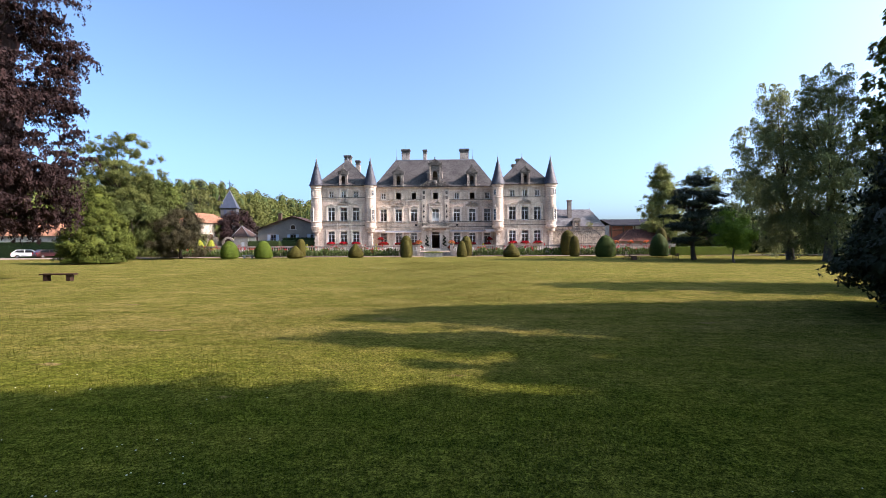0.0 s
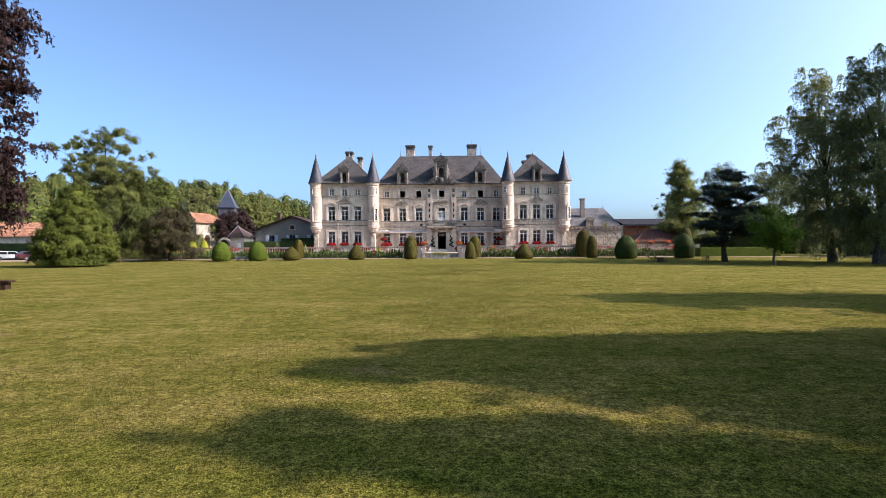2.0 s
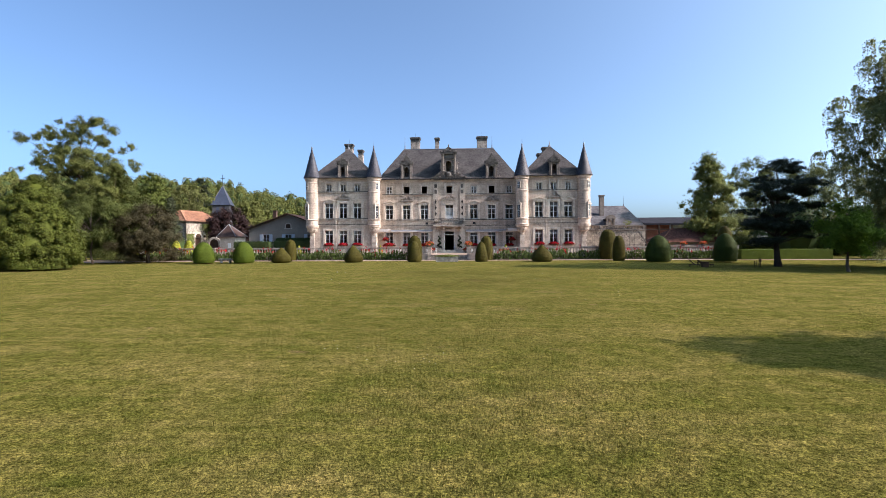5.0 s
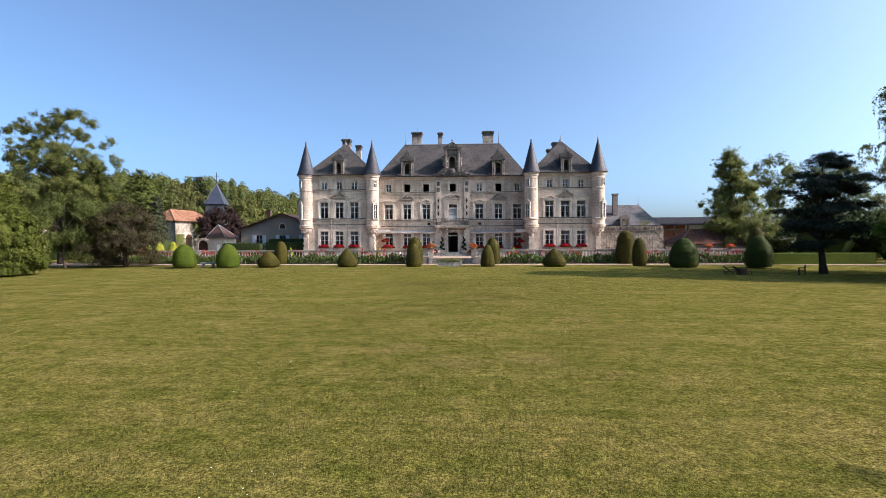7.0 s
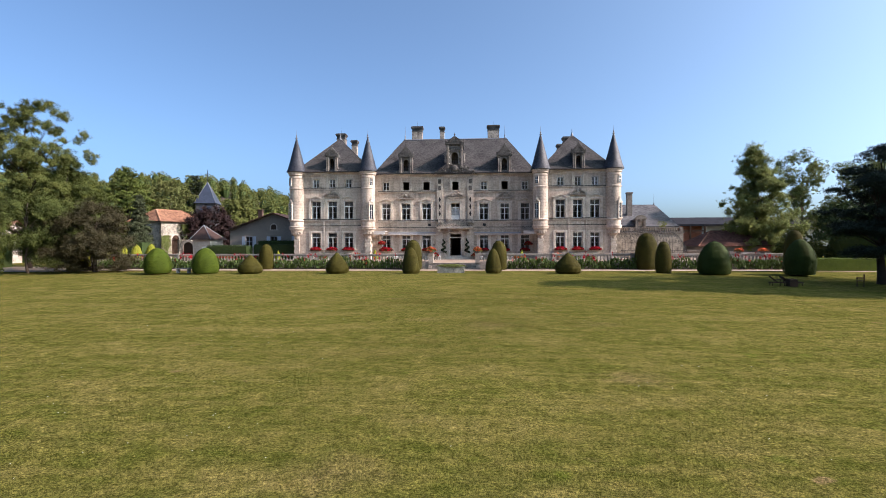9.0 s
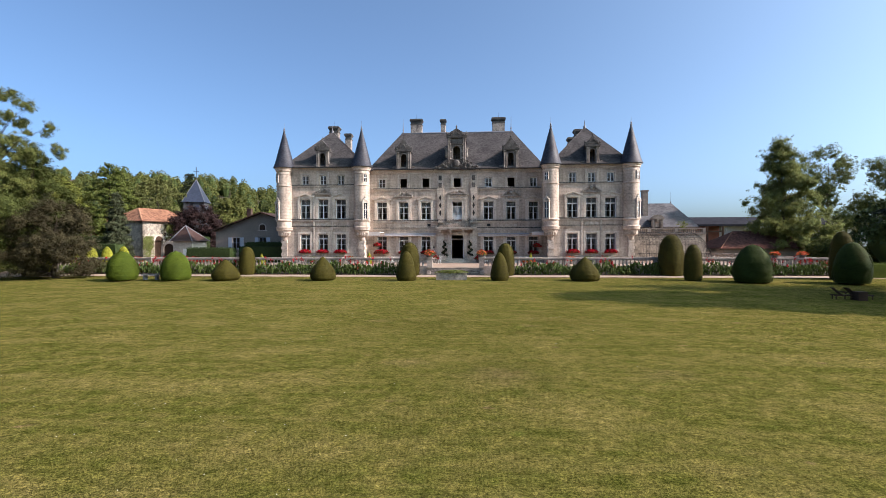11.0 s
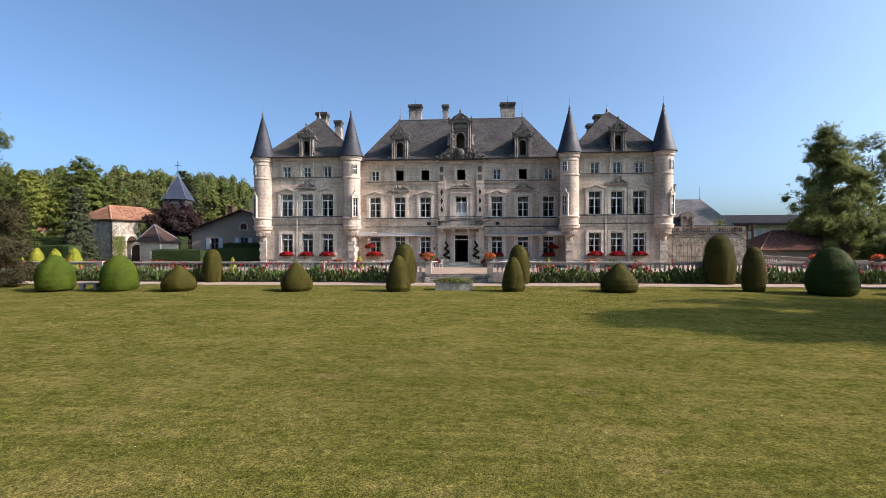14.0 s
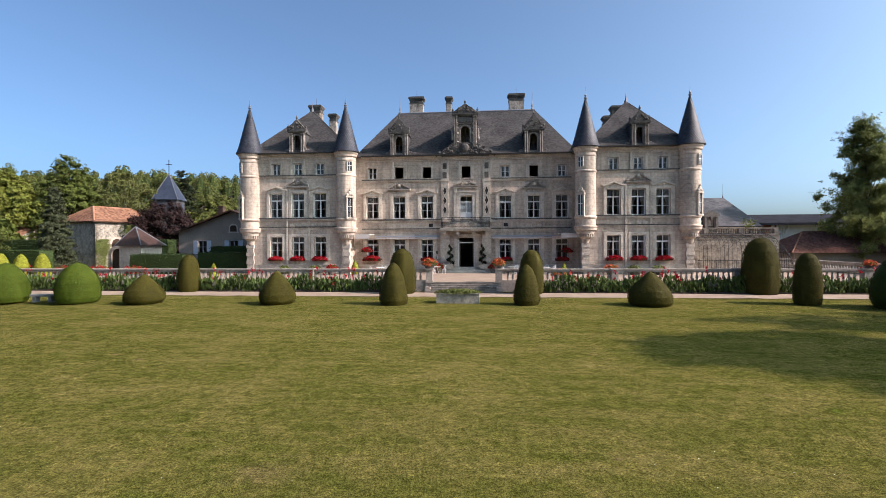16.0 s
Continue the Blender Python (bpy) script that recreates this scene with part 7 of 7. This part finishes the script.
# flower bed of cannas
def cannas(x0, x1, seed):
    rng = np.random.default_rng(seed)
    n = int((x1 - x0) * 130)
    p = np.stack([rng.uniform(x0, x1, n), rng.uniform(-12.0, -10.95, n), rng.uniform(0.2, 1.38, n)], 1)
    p[:, 2] *= 0.85 + 0.2 * np.sin(p[:, 0] * 1.7 + seed) * np.sin(p[:, 0] * 0.61)
    nr = np.stack([rng.normal(0, 1, n), rng.normal(-0.6, 0.8, n), rng.normal(0.25, 0.3, n)], 1)
    ob = part("canna_bed", leaf_mesh("canna_bed", p, 0.42, LEAF_CANNA, rng, nr, 0.3, ratio=0.38, droop=0.8, tri=False), LEAF_CANNA)
    tagged(ob, "dense bed of green-leaved cannas with red flowers", "flowers", kind="stuff")
    m = int((x1 - x0) * 1.9)
    c = np.stack([rng.uniform(x0, x1, m), rng.uniform(-12.0, -10.95, m), np.clip(rng.normal(1.4, 0.3, m), 0.35, 1.95)], 1)
    q = np.repeat(c, 16, 0) + rng.normal(0, 1, (m * 16, 3)) * np.array((0.055, 0.055, 0.10))
    fl = part("flower", leaf_mesh("flower", q, 0.12, PETAL_RED, rng, None, ratio=0.8), PETAL_RED, ob, "bright red canna flowers")
    fl["kind"] = "stuff"


cannas(-44.8, -5.6, 1)
cannas(7.0, 41.0, 2)


def flower_pot(name, label, x, y, z, w, h, d, material, foliage, petals, seed, n_leaf=500, n_fl=900, body=STONE_OLD, rise=0.35, category="planter", group="", hang=0.15):
    """A trough or pot with a mound of leaves and flowers over it."""
    rng = np.random.default_rng(seed)
    ob = thing(name, label, category, pose(x, y, z), group)
    if material == "box":
        s = Shape().box(-w / 2, w / 2, -d / 2, d / 2, 0, h).box(-w / 2 - 0.03, w / 2 + 0.03, -d / 2 - 0.03, d / 2 + 0.03, h - 0.05, h)
    else:
        s = Shape().lathe(0, 0, [(w * 0.28, 0), (w * 0.32, 0.05), (w * 0.36, h * 0.5), (w * 0.46, h * 0.9), (w * 0.5, h), (w * 0.42, h)], 14)
    part("pot", s, body, ob)
    def mound(n, r, lift):
        v = unit(rng, n)
        v[:, 2] = np.abs(v[:, 2]) * 1.0 - hang
        v *= rng.uniform(0.6, 1.0, n)[:, None]
        return np.stack([v[:, 0] * w * 0.58, v[:, 1] * (d * 0.6 + 0.12) if material == "box" else v[:, 1] * w * 0.58, h + lift + v[:, 2] * rise], 1), v
    p, v = mound(n_leaf, 1, 0)
    part("foliage", leaf_mesh("foliage", p, 0.12, foliage, rng, v, 0.8), foliage, ob)
    if n_fl:
        c, v = mound(max(6, n_fl // 14), 1, 0.04)
        p = np.repeat(c, 14, 0) + rng.normal(0, 0.05, (len(c) * 14, 3))
        part("flower", leaf_mesh("flower", p, 0.085, petals, rng, np.repeat(v, 14, 0), 0.8, ratio=0.9), petals, ob)
    return ob


RB = "window box of bright red geraniums"
for sx in (-1, 1):
    c = PAV_C[sx]
    for k, dx in enumerate((-2.42, 0, 2.42)):
        flower_pot("flower_box", RB, c + dx, -0.24, 2.12, 1.5, 0.22, 0.28, "box", LEAF_OAK, PETAL_RED, 60 + k + sx * 3, 420, 2600, WOOD_DARK, 0.38, "flower box", "window boxes", 0.45)
for k, x in enumerate((-7.30, -4.18, 4.45, 7.55, 10.57)):
    flower_pot("flower_box", RB, x, YM - 0.26, 1.95, 1.35, 0.22, 0.28, "box", LEAF_OAK, PETAL_RED, 80 + k, 420, 1500, WOOD_DARK, 0.34, "flower box", "window boxes", 0.45)
flower_pot("flower_box", "large trailing mound of red geraniums at a window", -10.34, YM - 0.4, 2.0, 2.0, 0.25, 0.5, "box", LEAF_OAK, PETAL_RED, 91, 700, 2600, WOOD_DARK, 0.55, "flower box", "window boxes", 0.5)
flower_pot("flower_box", "hanging mound of red geraniums above a window box", -10.9, YM - 0.5, 3.0, 1.1, 0.25, 0.5, "box", LEAF_OAK, PETAL_RED, 92, 300, 1300, WOOD_DARK, 0.5, "flower box", "window boxes", 0.6)
flower_pot("flower_box", "hanging mound of red geraniums above a window box", 11.0, YM - 0.5, 2.9, 1.1, 0.25, 0.5, "box", LEAF_OAK, PETAL_RED, 93, 300, 1300, WOOD_DARK, 0.5, "flower box", "window boxes", 0.6)
OP = "round stone pot of orange and red flowers on the terrace"
for k, (x, y, w) in enumerate(((-2.3, YB, 1.15), (3.4, YB, 1.05), (-13.6, -1.4, 1.2), (14.6, -1.5, 1.3), (8.6, -9.3, 1.5), (-29.5, -8.5, 1.6), (-33.5, -4.0, 2.0), (24.0, -9.3, 1.7), (39.0, -9.0, 2.2), (-37.5, -3.6, 2.2), (-40.5, -5.0, 2.0), (-2.75, YM - 1.5, 1.0), (3.2, YM - 1.5, 1.2))):
    flower_pot("flower_pot", OP, x, y, TERR + (1.16 if y == YB else 0.0), w, 0.55 if y != YB else 0.32, w, "round", LEAF_OAK, PETAL_PINK if k in (0, 1, 3, 4, 7) else PETAL_RED, 100 + k, 500, 900, STONE_OLD, 0.55, "flower pot", "terrace flower pots")
for k, (x, y) in enumerate(((-11.2, -1.2), (8.9, -9.0), (24.3, -9.0), (-22.6, -8.0))):
    clipped("golden_shrub", "little golden yellow shrub among the flower pots", x, y, [(0.3, TERR), (0.42, TERR + 0.4), (0.3, TERR + 0.9), (0.12, TERR + 1.3), (0.02, TERR + 1.5)], LEAF_GOLD, n=700, leaf=0.13, seed=120 + k, category="shrub", group="golden shrubs")
GR = "loose green grassy shrub at the foot of the wall"
for k, (x, w) in enumerate(((-18.9, 1.3), (-15.6, 1.5), (17.0, 1.4), (19.3, 1.4))):
    flower_pot("grass_clump", GR, x, -0.9, TERR, w, 0.3, w, "round", LEAF_OLIVE, None, 130 + k, 900, 0, STONE_OLD, 0.8, "shrub")
# geranium bowls standing on the balustrade
for k, bx in enumerate((31.66, 34.16, 36.89)):
    flower_pot("flower_bowl", "stone bowl of orange-red geraniums on the balustrade", bx, YB, TERR + 1.12, 0.85, 0.3, 0.85, "round", LEAF_OAK, PETAL_PINK, 240 + k, 300, 700, STONE_OLD, 0.34, "flower pot", "geranium bowls")

# twisted trees in pots beside the door
for x in (-1.55, 1.95):
    sp = thing("spiral_tree", "spiral-clipped dark green tree in a stone pot by the door", "topiary", pose(x, YM - 0.95, TERR + 0.4), "door topiary")
    part("pot", Shape().box(-0.3, 0.3, -0.3, 0.3, 0, 0.5).box(-0.34, 0.34, -0.34, 0.34, 0.42, 0.5), STONE_TRIM, sp)
    rng = np.random.default_rng(int(x * 10) + 50)
    n = 4200
    u = rng.uniform(0, 1, n)
    a = u * 2 * np.pi * 2.6
    R = 0.44 * (1 - 0.72 * u)
    p = np.stack([np.cos(a) * R * 0.75, np.sin(a) * R * 0.75, 0.6 + u * 2.0], 1) + rng.normal(0, 1, (n, 3)) * (0.075 * (1.1 - 0.6 * u))[:, None]
    part("foliage", leaf_mesh("foliage", p, 0.08, LEAF_SPRUCE, rng), LEAF_SPRUCE, sp)
    part("trunk", Shape().tube([(0, 0, 0.4), (0, 0, 2.6)], [0.04, 0.02], 6), BARK, sp)

# stone trough on the lawn before the steps
tg = flower_pot("stone_trough", "long weathered stone trough planted with pale green lamb's ear", 0.52, -18.1, 0.0, 2.85, 0.68, 1.0, "box", LEAF_OLIVE, None, 140, 2200, 0, mat("grey_stone", (0.27, 0.25, 0.215), 0.95, vary=0.6, scale=3, fine=14, bump=0.9, bump_scale=16, dark=(0.08, 0.075, 0.065)), 0.28, "planter", hang=0.1)


def slab_bench(label, x, y, z, w, h, d, material, ang=0.0, t=0.09, leg=0.22):
    b = thing("bench", label, "bench", pose(x, y, z, 0, 0, ang))
    part("seat", Shape().box(-w / 2, w / 2, -d / 2, d / 2, h - t, h), material, b)
    for sd in (-1, 1):
        xa = sd * w * 0.34
        part("leg", Shape().box(xa - leg / 2, xa + leg / 2, -d * 0.4, d * 0.4, 0, h - t), material, b)
    return b


slab_bench("dark wooden slab bench on the lawn", -21.0, -65.4, ground_z(-21.0, -65.4), 2.05, 0.47, 0.45, mat("weathered_dark_wood", (0.034, 0.020, 0.014), 0.95, vary=0.4, scale=3, fine=25, bump=0.4, spec=0.02), 4, 0.09, 0.24)
slab_bench("grey stone bench between two clipped bushes", -28.5, -19.3, 0, 1.75, 0.55, 0.5, mat("bench_stone", (0.16, 0.165, 0.17), 0.9, vary=0.3, scale=2, fine=10, bump=0.3), 0, 0.14, 0.2)


def slat_bench(x, y, z, ang, label="small dark slatted garden bench"):
    b = thing("garden_bench", label, "bench", pose(x, y, z, 0, 0, ang), "garden benches")
    for k in range(4):
        part("slat", Shape().box(-0.7, 0.7, -0.22 + 0.12 * k, -0.13 + 0.12 * k, 0.42, 0.45), WOOD_DARK, b)
    for k in range(3):
        part("back_slat", Shape().box(-0.7, 0.7, 0.26, 0.29, 0.55 + 0.13 * k, 0.64 + 0.13 * k), WOOD_DARK, b)
    for sx in (-0.6, 0.6):
        part("leg", Shape().box(sx - 0.03, sx + 0.03, -0.2, -0.14, 0, 0.42).box(sx - 0.03, sx + 0.03, 0.2, 0.26, 0, 0.92), WOOD_DARK, b)
        part("armrest", Shape().box(sx - 0.04, sx + 0.04, -0.24, 0.22, 0.62, 0.66).box(sx - 0.03, sx + 0.03, -0.2, -0.14, 0.42, 0.62), WOOD_DARK, b)
    return b


slat_bench(32.7, -30.8, ground_z(32.7, -30.8), -127)
for k, (x, y) in enumerate(((26.3, -31.7), (27.1, -31.6))):
    lo = thing("sun_lounger", "dark wooden sun lounger on the lawn", "lounger", pose(x, y, ground_z(x, y), 0, 0, 80 + 14 * k) @ Matrix.Scale(0.82, 4), "sun loungers")
    for sx in (-0.29, 0.29):
        part("side_rail", Shape().box(sx - 0.025, sx + 0.025, -0.97, 0.95, 0.28, 0.36), WOOD_DARK, lo)
        for sy in (-0.85, 0.8):
            part("leg", Shape().box(sx - 0.03, sx + 0.03, sy - 0.03, sy + 0.03, 0, 0.28), WOOD_DARK, lo)
        part("armrest", Shape().box(sx - 0.04, sx + 0.04, -0.15, 0.45, 0.56, 0.6).box(sx - 0.025, sx + 0.025, -0.12, -0.07, 0.36, 0.56), WOOD_DARK, lo)
    for i in range(11):
        part("seat_slat", Shape().box(-0.265, 0.265, -0.95 + 0.12 * i, -0.86 + 0.12 * i, 0.345, 0.375), WOOD_DARK, lo)
    back = part("backrest", Shape().box(-0.27, -0.22, 0, 0.8, -0.02, 0.02, pose(0, 0.37, 0.38, 42)).box(0.22, 0.27, 0, 0.8, -0.02, 0.02, pose(0, 0.37, 0.38, 42)), WOOD_DARK, lo)
    for i in range(7):
        part("back_slat", Shape().box(-0.22, 0.22, 0.04 + 0.11 * i, 0.12 + 0.11 * i, -0.015, 0.015, pose(0, 0.37, 0.38, 42)), WOOD_DARK, back)


tb = thing("wooden_tub", "low square wooden tub beside the loungers", "tub", pose(26.9, -32.0, ground_z(26.9, -32.0)))
part("tub", Shape().box(-0.27, 0.27, -0.27, 0.27, 0, 0.5), WOOD_DARK, tb)
part("rim", Shape().box(-0.30, 0.30, -0.30, 0.30, 0.5, 0.55), WOOD_DARK, tb)


# white wire garden furniture before the ground floor
def wire_chair(x, y, ang):
    c = thing("garden_chair", "white wire garden chair with a curved back", "chair", pose(x, y, TERR, 0, 0, ang), "white garden chairs")
    part("seat", Shape().lathe(0, 0, [(0.21, 0.44), (0.23, 0.455), (0.21, 0.47)], 14), WHITE, c)
    for k in range(4):
        a = radians(45 + 90 * k)
        part("leg", Shape().tube([(0.17 * math.cos(a), 0.17 * math.sin(a), 0.45), (0.24 * math.cos(a), 0.24 * math.sin(a), 0)], [0.014, 0.014], 5), WHITE, c)
    s = Shape().tube([(0.22 * math.cos(radians(a)), 0.22 * math.sin(radians(a)), 0.46 + 0.46 * math.sin(radians((a + 10) / 200 * 180)) ** 0.6) for a in range(-10, 191, 20)], [0.018] * 11, 5)
    part("back_hoop", s, WHITE, c)
    for k in range(5):
        a = radians(40 + 25 * k)
        part("spindle", Shape().tube([(0.21 * math.cos(a), 0.21 * math.sin(a), 0.46), (0.22 * math.cos(a), 0.22 * math.sin(a), 0.86)], [0.01, 0.01], 4), WHITE, c)
    return c


def wire_table(x, y):
    t = thing("garden_table", "round white metal garden table", "table", pose(x, y, TERR), "white garden tables")
    part("tabletop", Shape().lathe(0, 0, [(0.44, 0.70), (0.46, 0.715), (0.44, 0.73)], 20), WHITE, t)
    for k in range(3):
        a = radians(30 + 120 * k)
        part("leg", Shape().tube([(0.1 * math.cos(a), 0.1 * math.sin(a), 0.7), (0.32 * math.cos(a), 0.32 * math.sin(a), 0)], [0.018, 0.018], 5), WHITE, t)


for tx, ty in ((-8.6, -1.0), (-2.9, 0.2), (5.0, 0.0), (8.4, -0.6)):
    wire_table(tx, ty)
    for k, a in enumerate((20, 140, 260)):
        q = radians(a + tx * 7)
        wire_chair(tx + 0.85 * math.cos(q), ty + 0.85 * math.sin(q), a + tx * 7 - 90)


# cars parked by the drive
def car(label, x, y, ang, paint, group="parked cars"):
    c = thing("car", label, "car", pose(x, y, 0, 0, 0, ang), group)
    prof = [(-2.2, 0.35), (2.15, 0.35), (2.25, 0.62), (2.1, 0.88), (1.25, 0.98), (0.55, 1.5), (-1.45, 1.52), (-2.1, 1.05), (-2.25, 0.7)]
    s = Shape().slab(prof, -0.86, 0.86)
    ob = part("body", s, paint, c)
    bv = ob.modifiers.new("bevel", "BEVEL")
    bv.width, bv.segments = 0.09, 2
    g = Shape()
    for sd in (-1, 1):
        y0 = sd * 0.872
        g.face([(1.05, y0, 1.0), (0.5, y0, 1.42), (-0.35, y0, 1.44), (-0.35, y0, 1.0)][::sd])
        g.face([(-0.45, y0, 1.0), (-0.45, y0, 1.44), (-1.4, y0, 1.43), (-1.85, y0, 1.05)][::-sd])
    part("side_window", g, mat("tinted_glass", (0.02, 0.022, 0.025), 0.1, vary=0.02, bump=0, spec=0.6), c)
    for wx in (-1.35, 1.4):
        for sd in (-1, 1):
            wh = part("wheel", Shape().lathe(0, 0, [(0.22, -0.1), (0.32, -0.1), (0.33, 0.0), (0.32, 0.1), (0.22, 0.1)], 18, pose(wx, sd * 0.82, 0.33, 90)), WOOD_DARK, c)
            part("rim", Shape().lathe(0, 0, [(0.2, -0.02), (0.2, 0.02), (0.06, 0.03)], 12, pose(wx, sd * 0.92, 0.33, 90 if sd < 0 else -90)), LEAD, wh)
    for sd in (-1, 1):
        part("headlight", Shape().box(2.16, 2.24, sd * 0.62 - 0.16, sd * 0.62 + 0.16, 0.66, 0.8), WHITE, c)
        part("tail_light", Shape().box(-2.24, -2.17, sd * 0.66 - 0.12, sd * 0.66 + 0.12, 0.75, 1.0), PETAL_RED, c)
    return c


car("white hatchback parked beside the hedge", -70.4, -11.6, 38, mat("white_car_paint", (0.7, 0.7, 0.7), 0.3, vary=0.03, bump=0, spec=0.5))
car("dark red hatchback parked beside the hedge", -66.9, -11.2, 62, mat("dark_car_paint", (0.06, 0.012, 0.014), 0.3, vary=0.03, bump=0, spec=0.5))


# ---- daisies scattered in the turf ----
def daisies():
    rng = np.random.default_rng(77)
    spots = [(1.0, -91.2, 0.35, 14), (0.3, -90.4, 0.9, 10), (7.2, -91.6, 0.6, 12), (-2.4, -89.6, 1.2, 16), (0.5, -71.5, 0.5, 14), (2.0, -72.6, 0.4, 12), (-3.5, -62.0, 2.5, 40), (-4.5, -56.0, 3.0, 50), (9.0, -60.0, 2.0, 20), (-5.0, -44.5, 2.5, 40), (7.0, -44.0, 2.0, 25)]
    s = Shape()
    for cx, cy, rad, n in spots:
        for x, y in rng.normal((cx, cy), rad, (n, 2)):
            z = ground_z(x, y) + rng.uniform(0.03, 0.05)
            r, a = rng.uniform(0.006, 0.011), rng.uniform(0, 6.3)
            ring = [(x + r * math.cos(a + k * math.pi / 3), y + r * math.sin(a + k * math.pi / 3), z) for k in range(6)]
            for k in range(6):
                s.face([ring[k], ring[(k + 1) % 6], (x, y, z + 0.006)])
    tagged(part("daisies", s, WHITE), "small white daisies scattered in the mown lawn", "flowers", kind="stuff")


daisies()

# ---- grass blades on the open lawn ----
def grass():
    rng = np.random.default_rng(77)
    n = 640000
    near = rng.uniform(0, 1, n) < 0.8
    x = np.where(near, rng.normal(2.8, 4.2, n), rng.uniform(-16, 20, n))
    y = np.where(near, -93 + 54 * rng.uniform(0, 1, n), -93 + 72 * rng.uniform(0, 1, n))
    # thicker tufts here and there
    keep = rng.uniform(0, 1, n) < 0.55 + 0.45 * np.sin(x * 1.9 + np.sin(y * 1.3) * 2) * np.sin(y * 2.3 + np.sin(x * 0.9) * 2)
    x, y = x[keep], y[keep]
    n = len(x)
    h = rng.uniform(0.012, 0.032, n) * (1 + 0.6 * (rng.uniform(0, 1, n) < 0.05))
    w = rng.uniform(0.0035, 0.008, n)
    a = rng.uniform(0, 2 * np.pi, n)
    le = rng.normal(0, 0.42, (n, 2)) * h[:, None]
    z0 = np.full(n, -0.012)
    c, s_ = np.cos(a) * w, np.sin(a) * w
    v = np.stack([np.stack([x - c, y - s_, z0], 1), np.stack([x + c, y + s_, z0], 1), np.stack([x + le[:, 0], y + le[:, 1], h], 1)], 1)
    # blades at the park end take the green with tree shade in it
    shade_turf = rng.uniform(-89.5, -84, n) > y
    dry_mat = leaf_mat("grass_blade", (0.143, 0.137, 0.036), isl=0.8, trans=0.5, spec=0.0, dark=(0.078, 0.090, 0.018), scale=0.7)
    shade_turf_mat = leaf_mat("shade_tinted_grass_blade", (0.096, 0.124, 0.014), isl=0.8, trans=0.4, spec=0.0, dark=(0.050, 0.076, 0.007), scale=0.7)
    for m, pick, label in ((dry_mat, ~shade_turf, "short mown grass blades, green and straw-coloured"), (shade_turf_mat, shade_turf, "short green grass blades near the trees, with shade in their colour")):
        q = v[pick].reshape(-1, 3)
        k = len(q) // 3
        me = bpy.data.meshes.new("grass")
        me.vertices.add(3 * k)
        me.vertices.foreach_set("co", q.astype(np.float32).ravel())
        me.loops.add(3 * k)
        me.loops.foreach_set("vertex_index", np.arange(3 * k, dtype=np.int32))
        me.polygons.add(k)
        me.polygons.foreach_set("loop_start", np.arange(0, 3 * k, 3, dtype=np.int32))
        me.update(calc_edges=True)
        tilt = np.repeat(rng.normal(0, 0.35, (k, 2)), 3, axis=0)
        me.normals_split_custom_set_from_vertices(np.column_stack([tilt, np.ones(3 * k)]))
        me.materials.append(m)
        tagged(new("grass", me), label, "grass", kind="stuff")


grass()
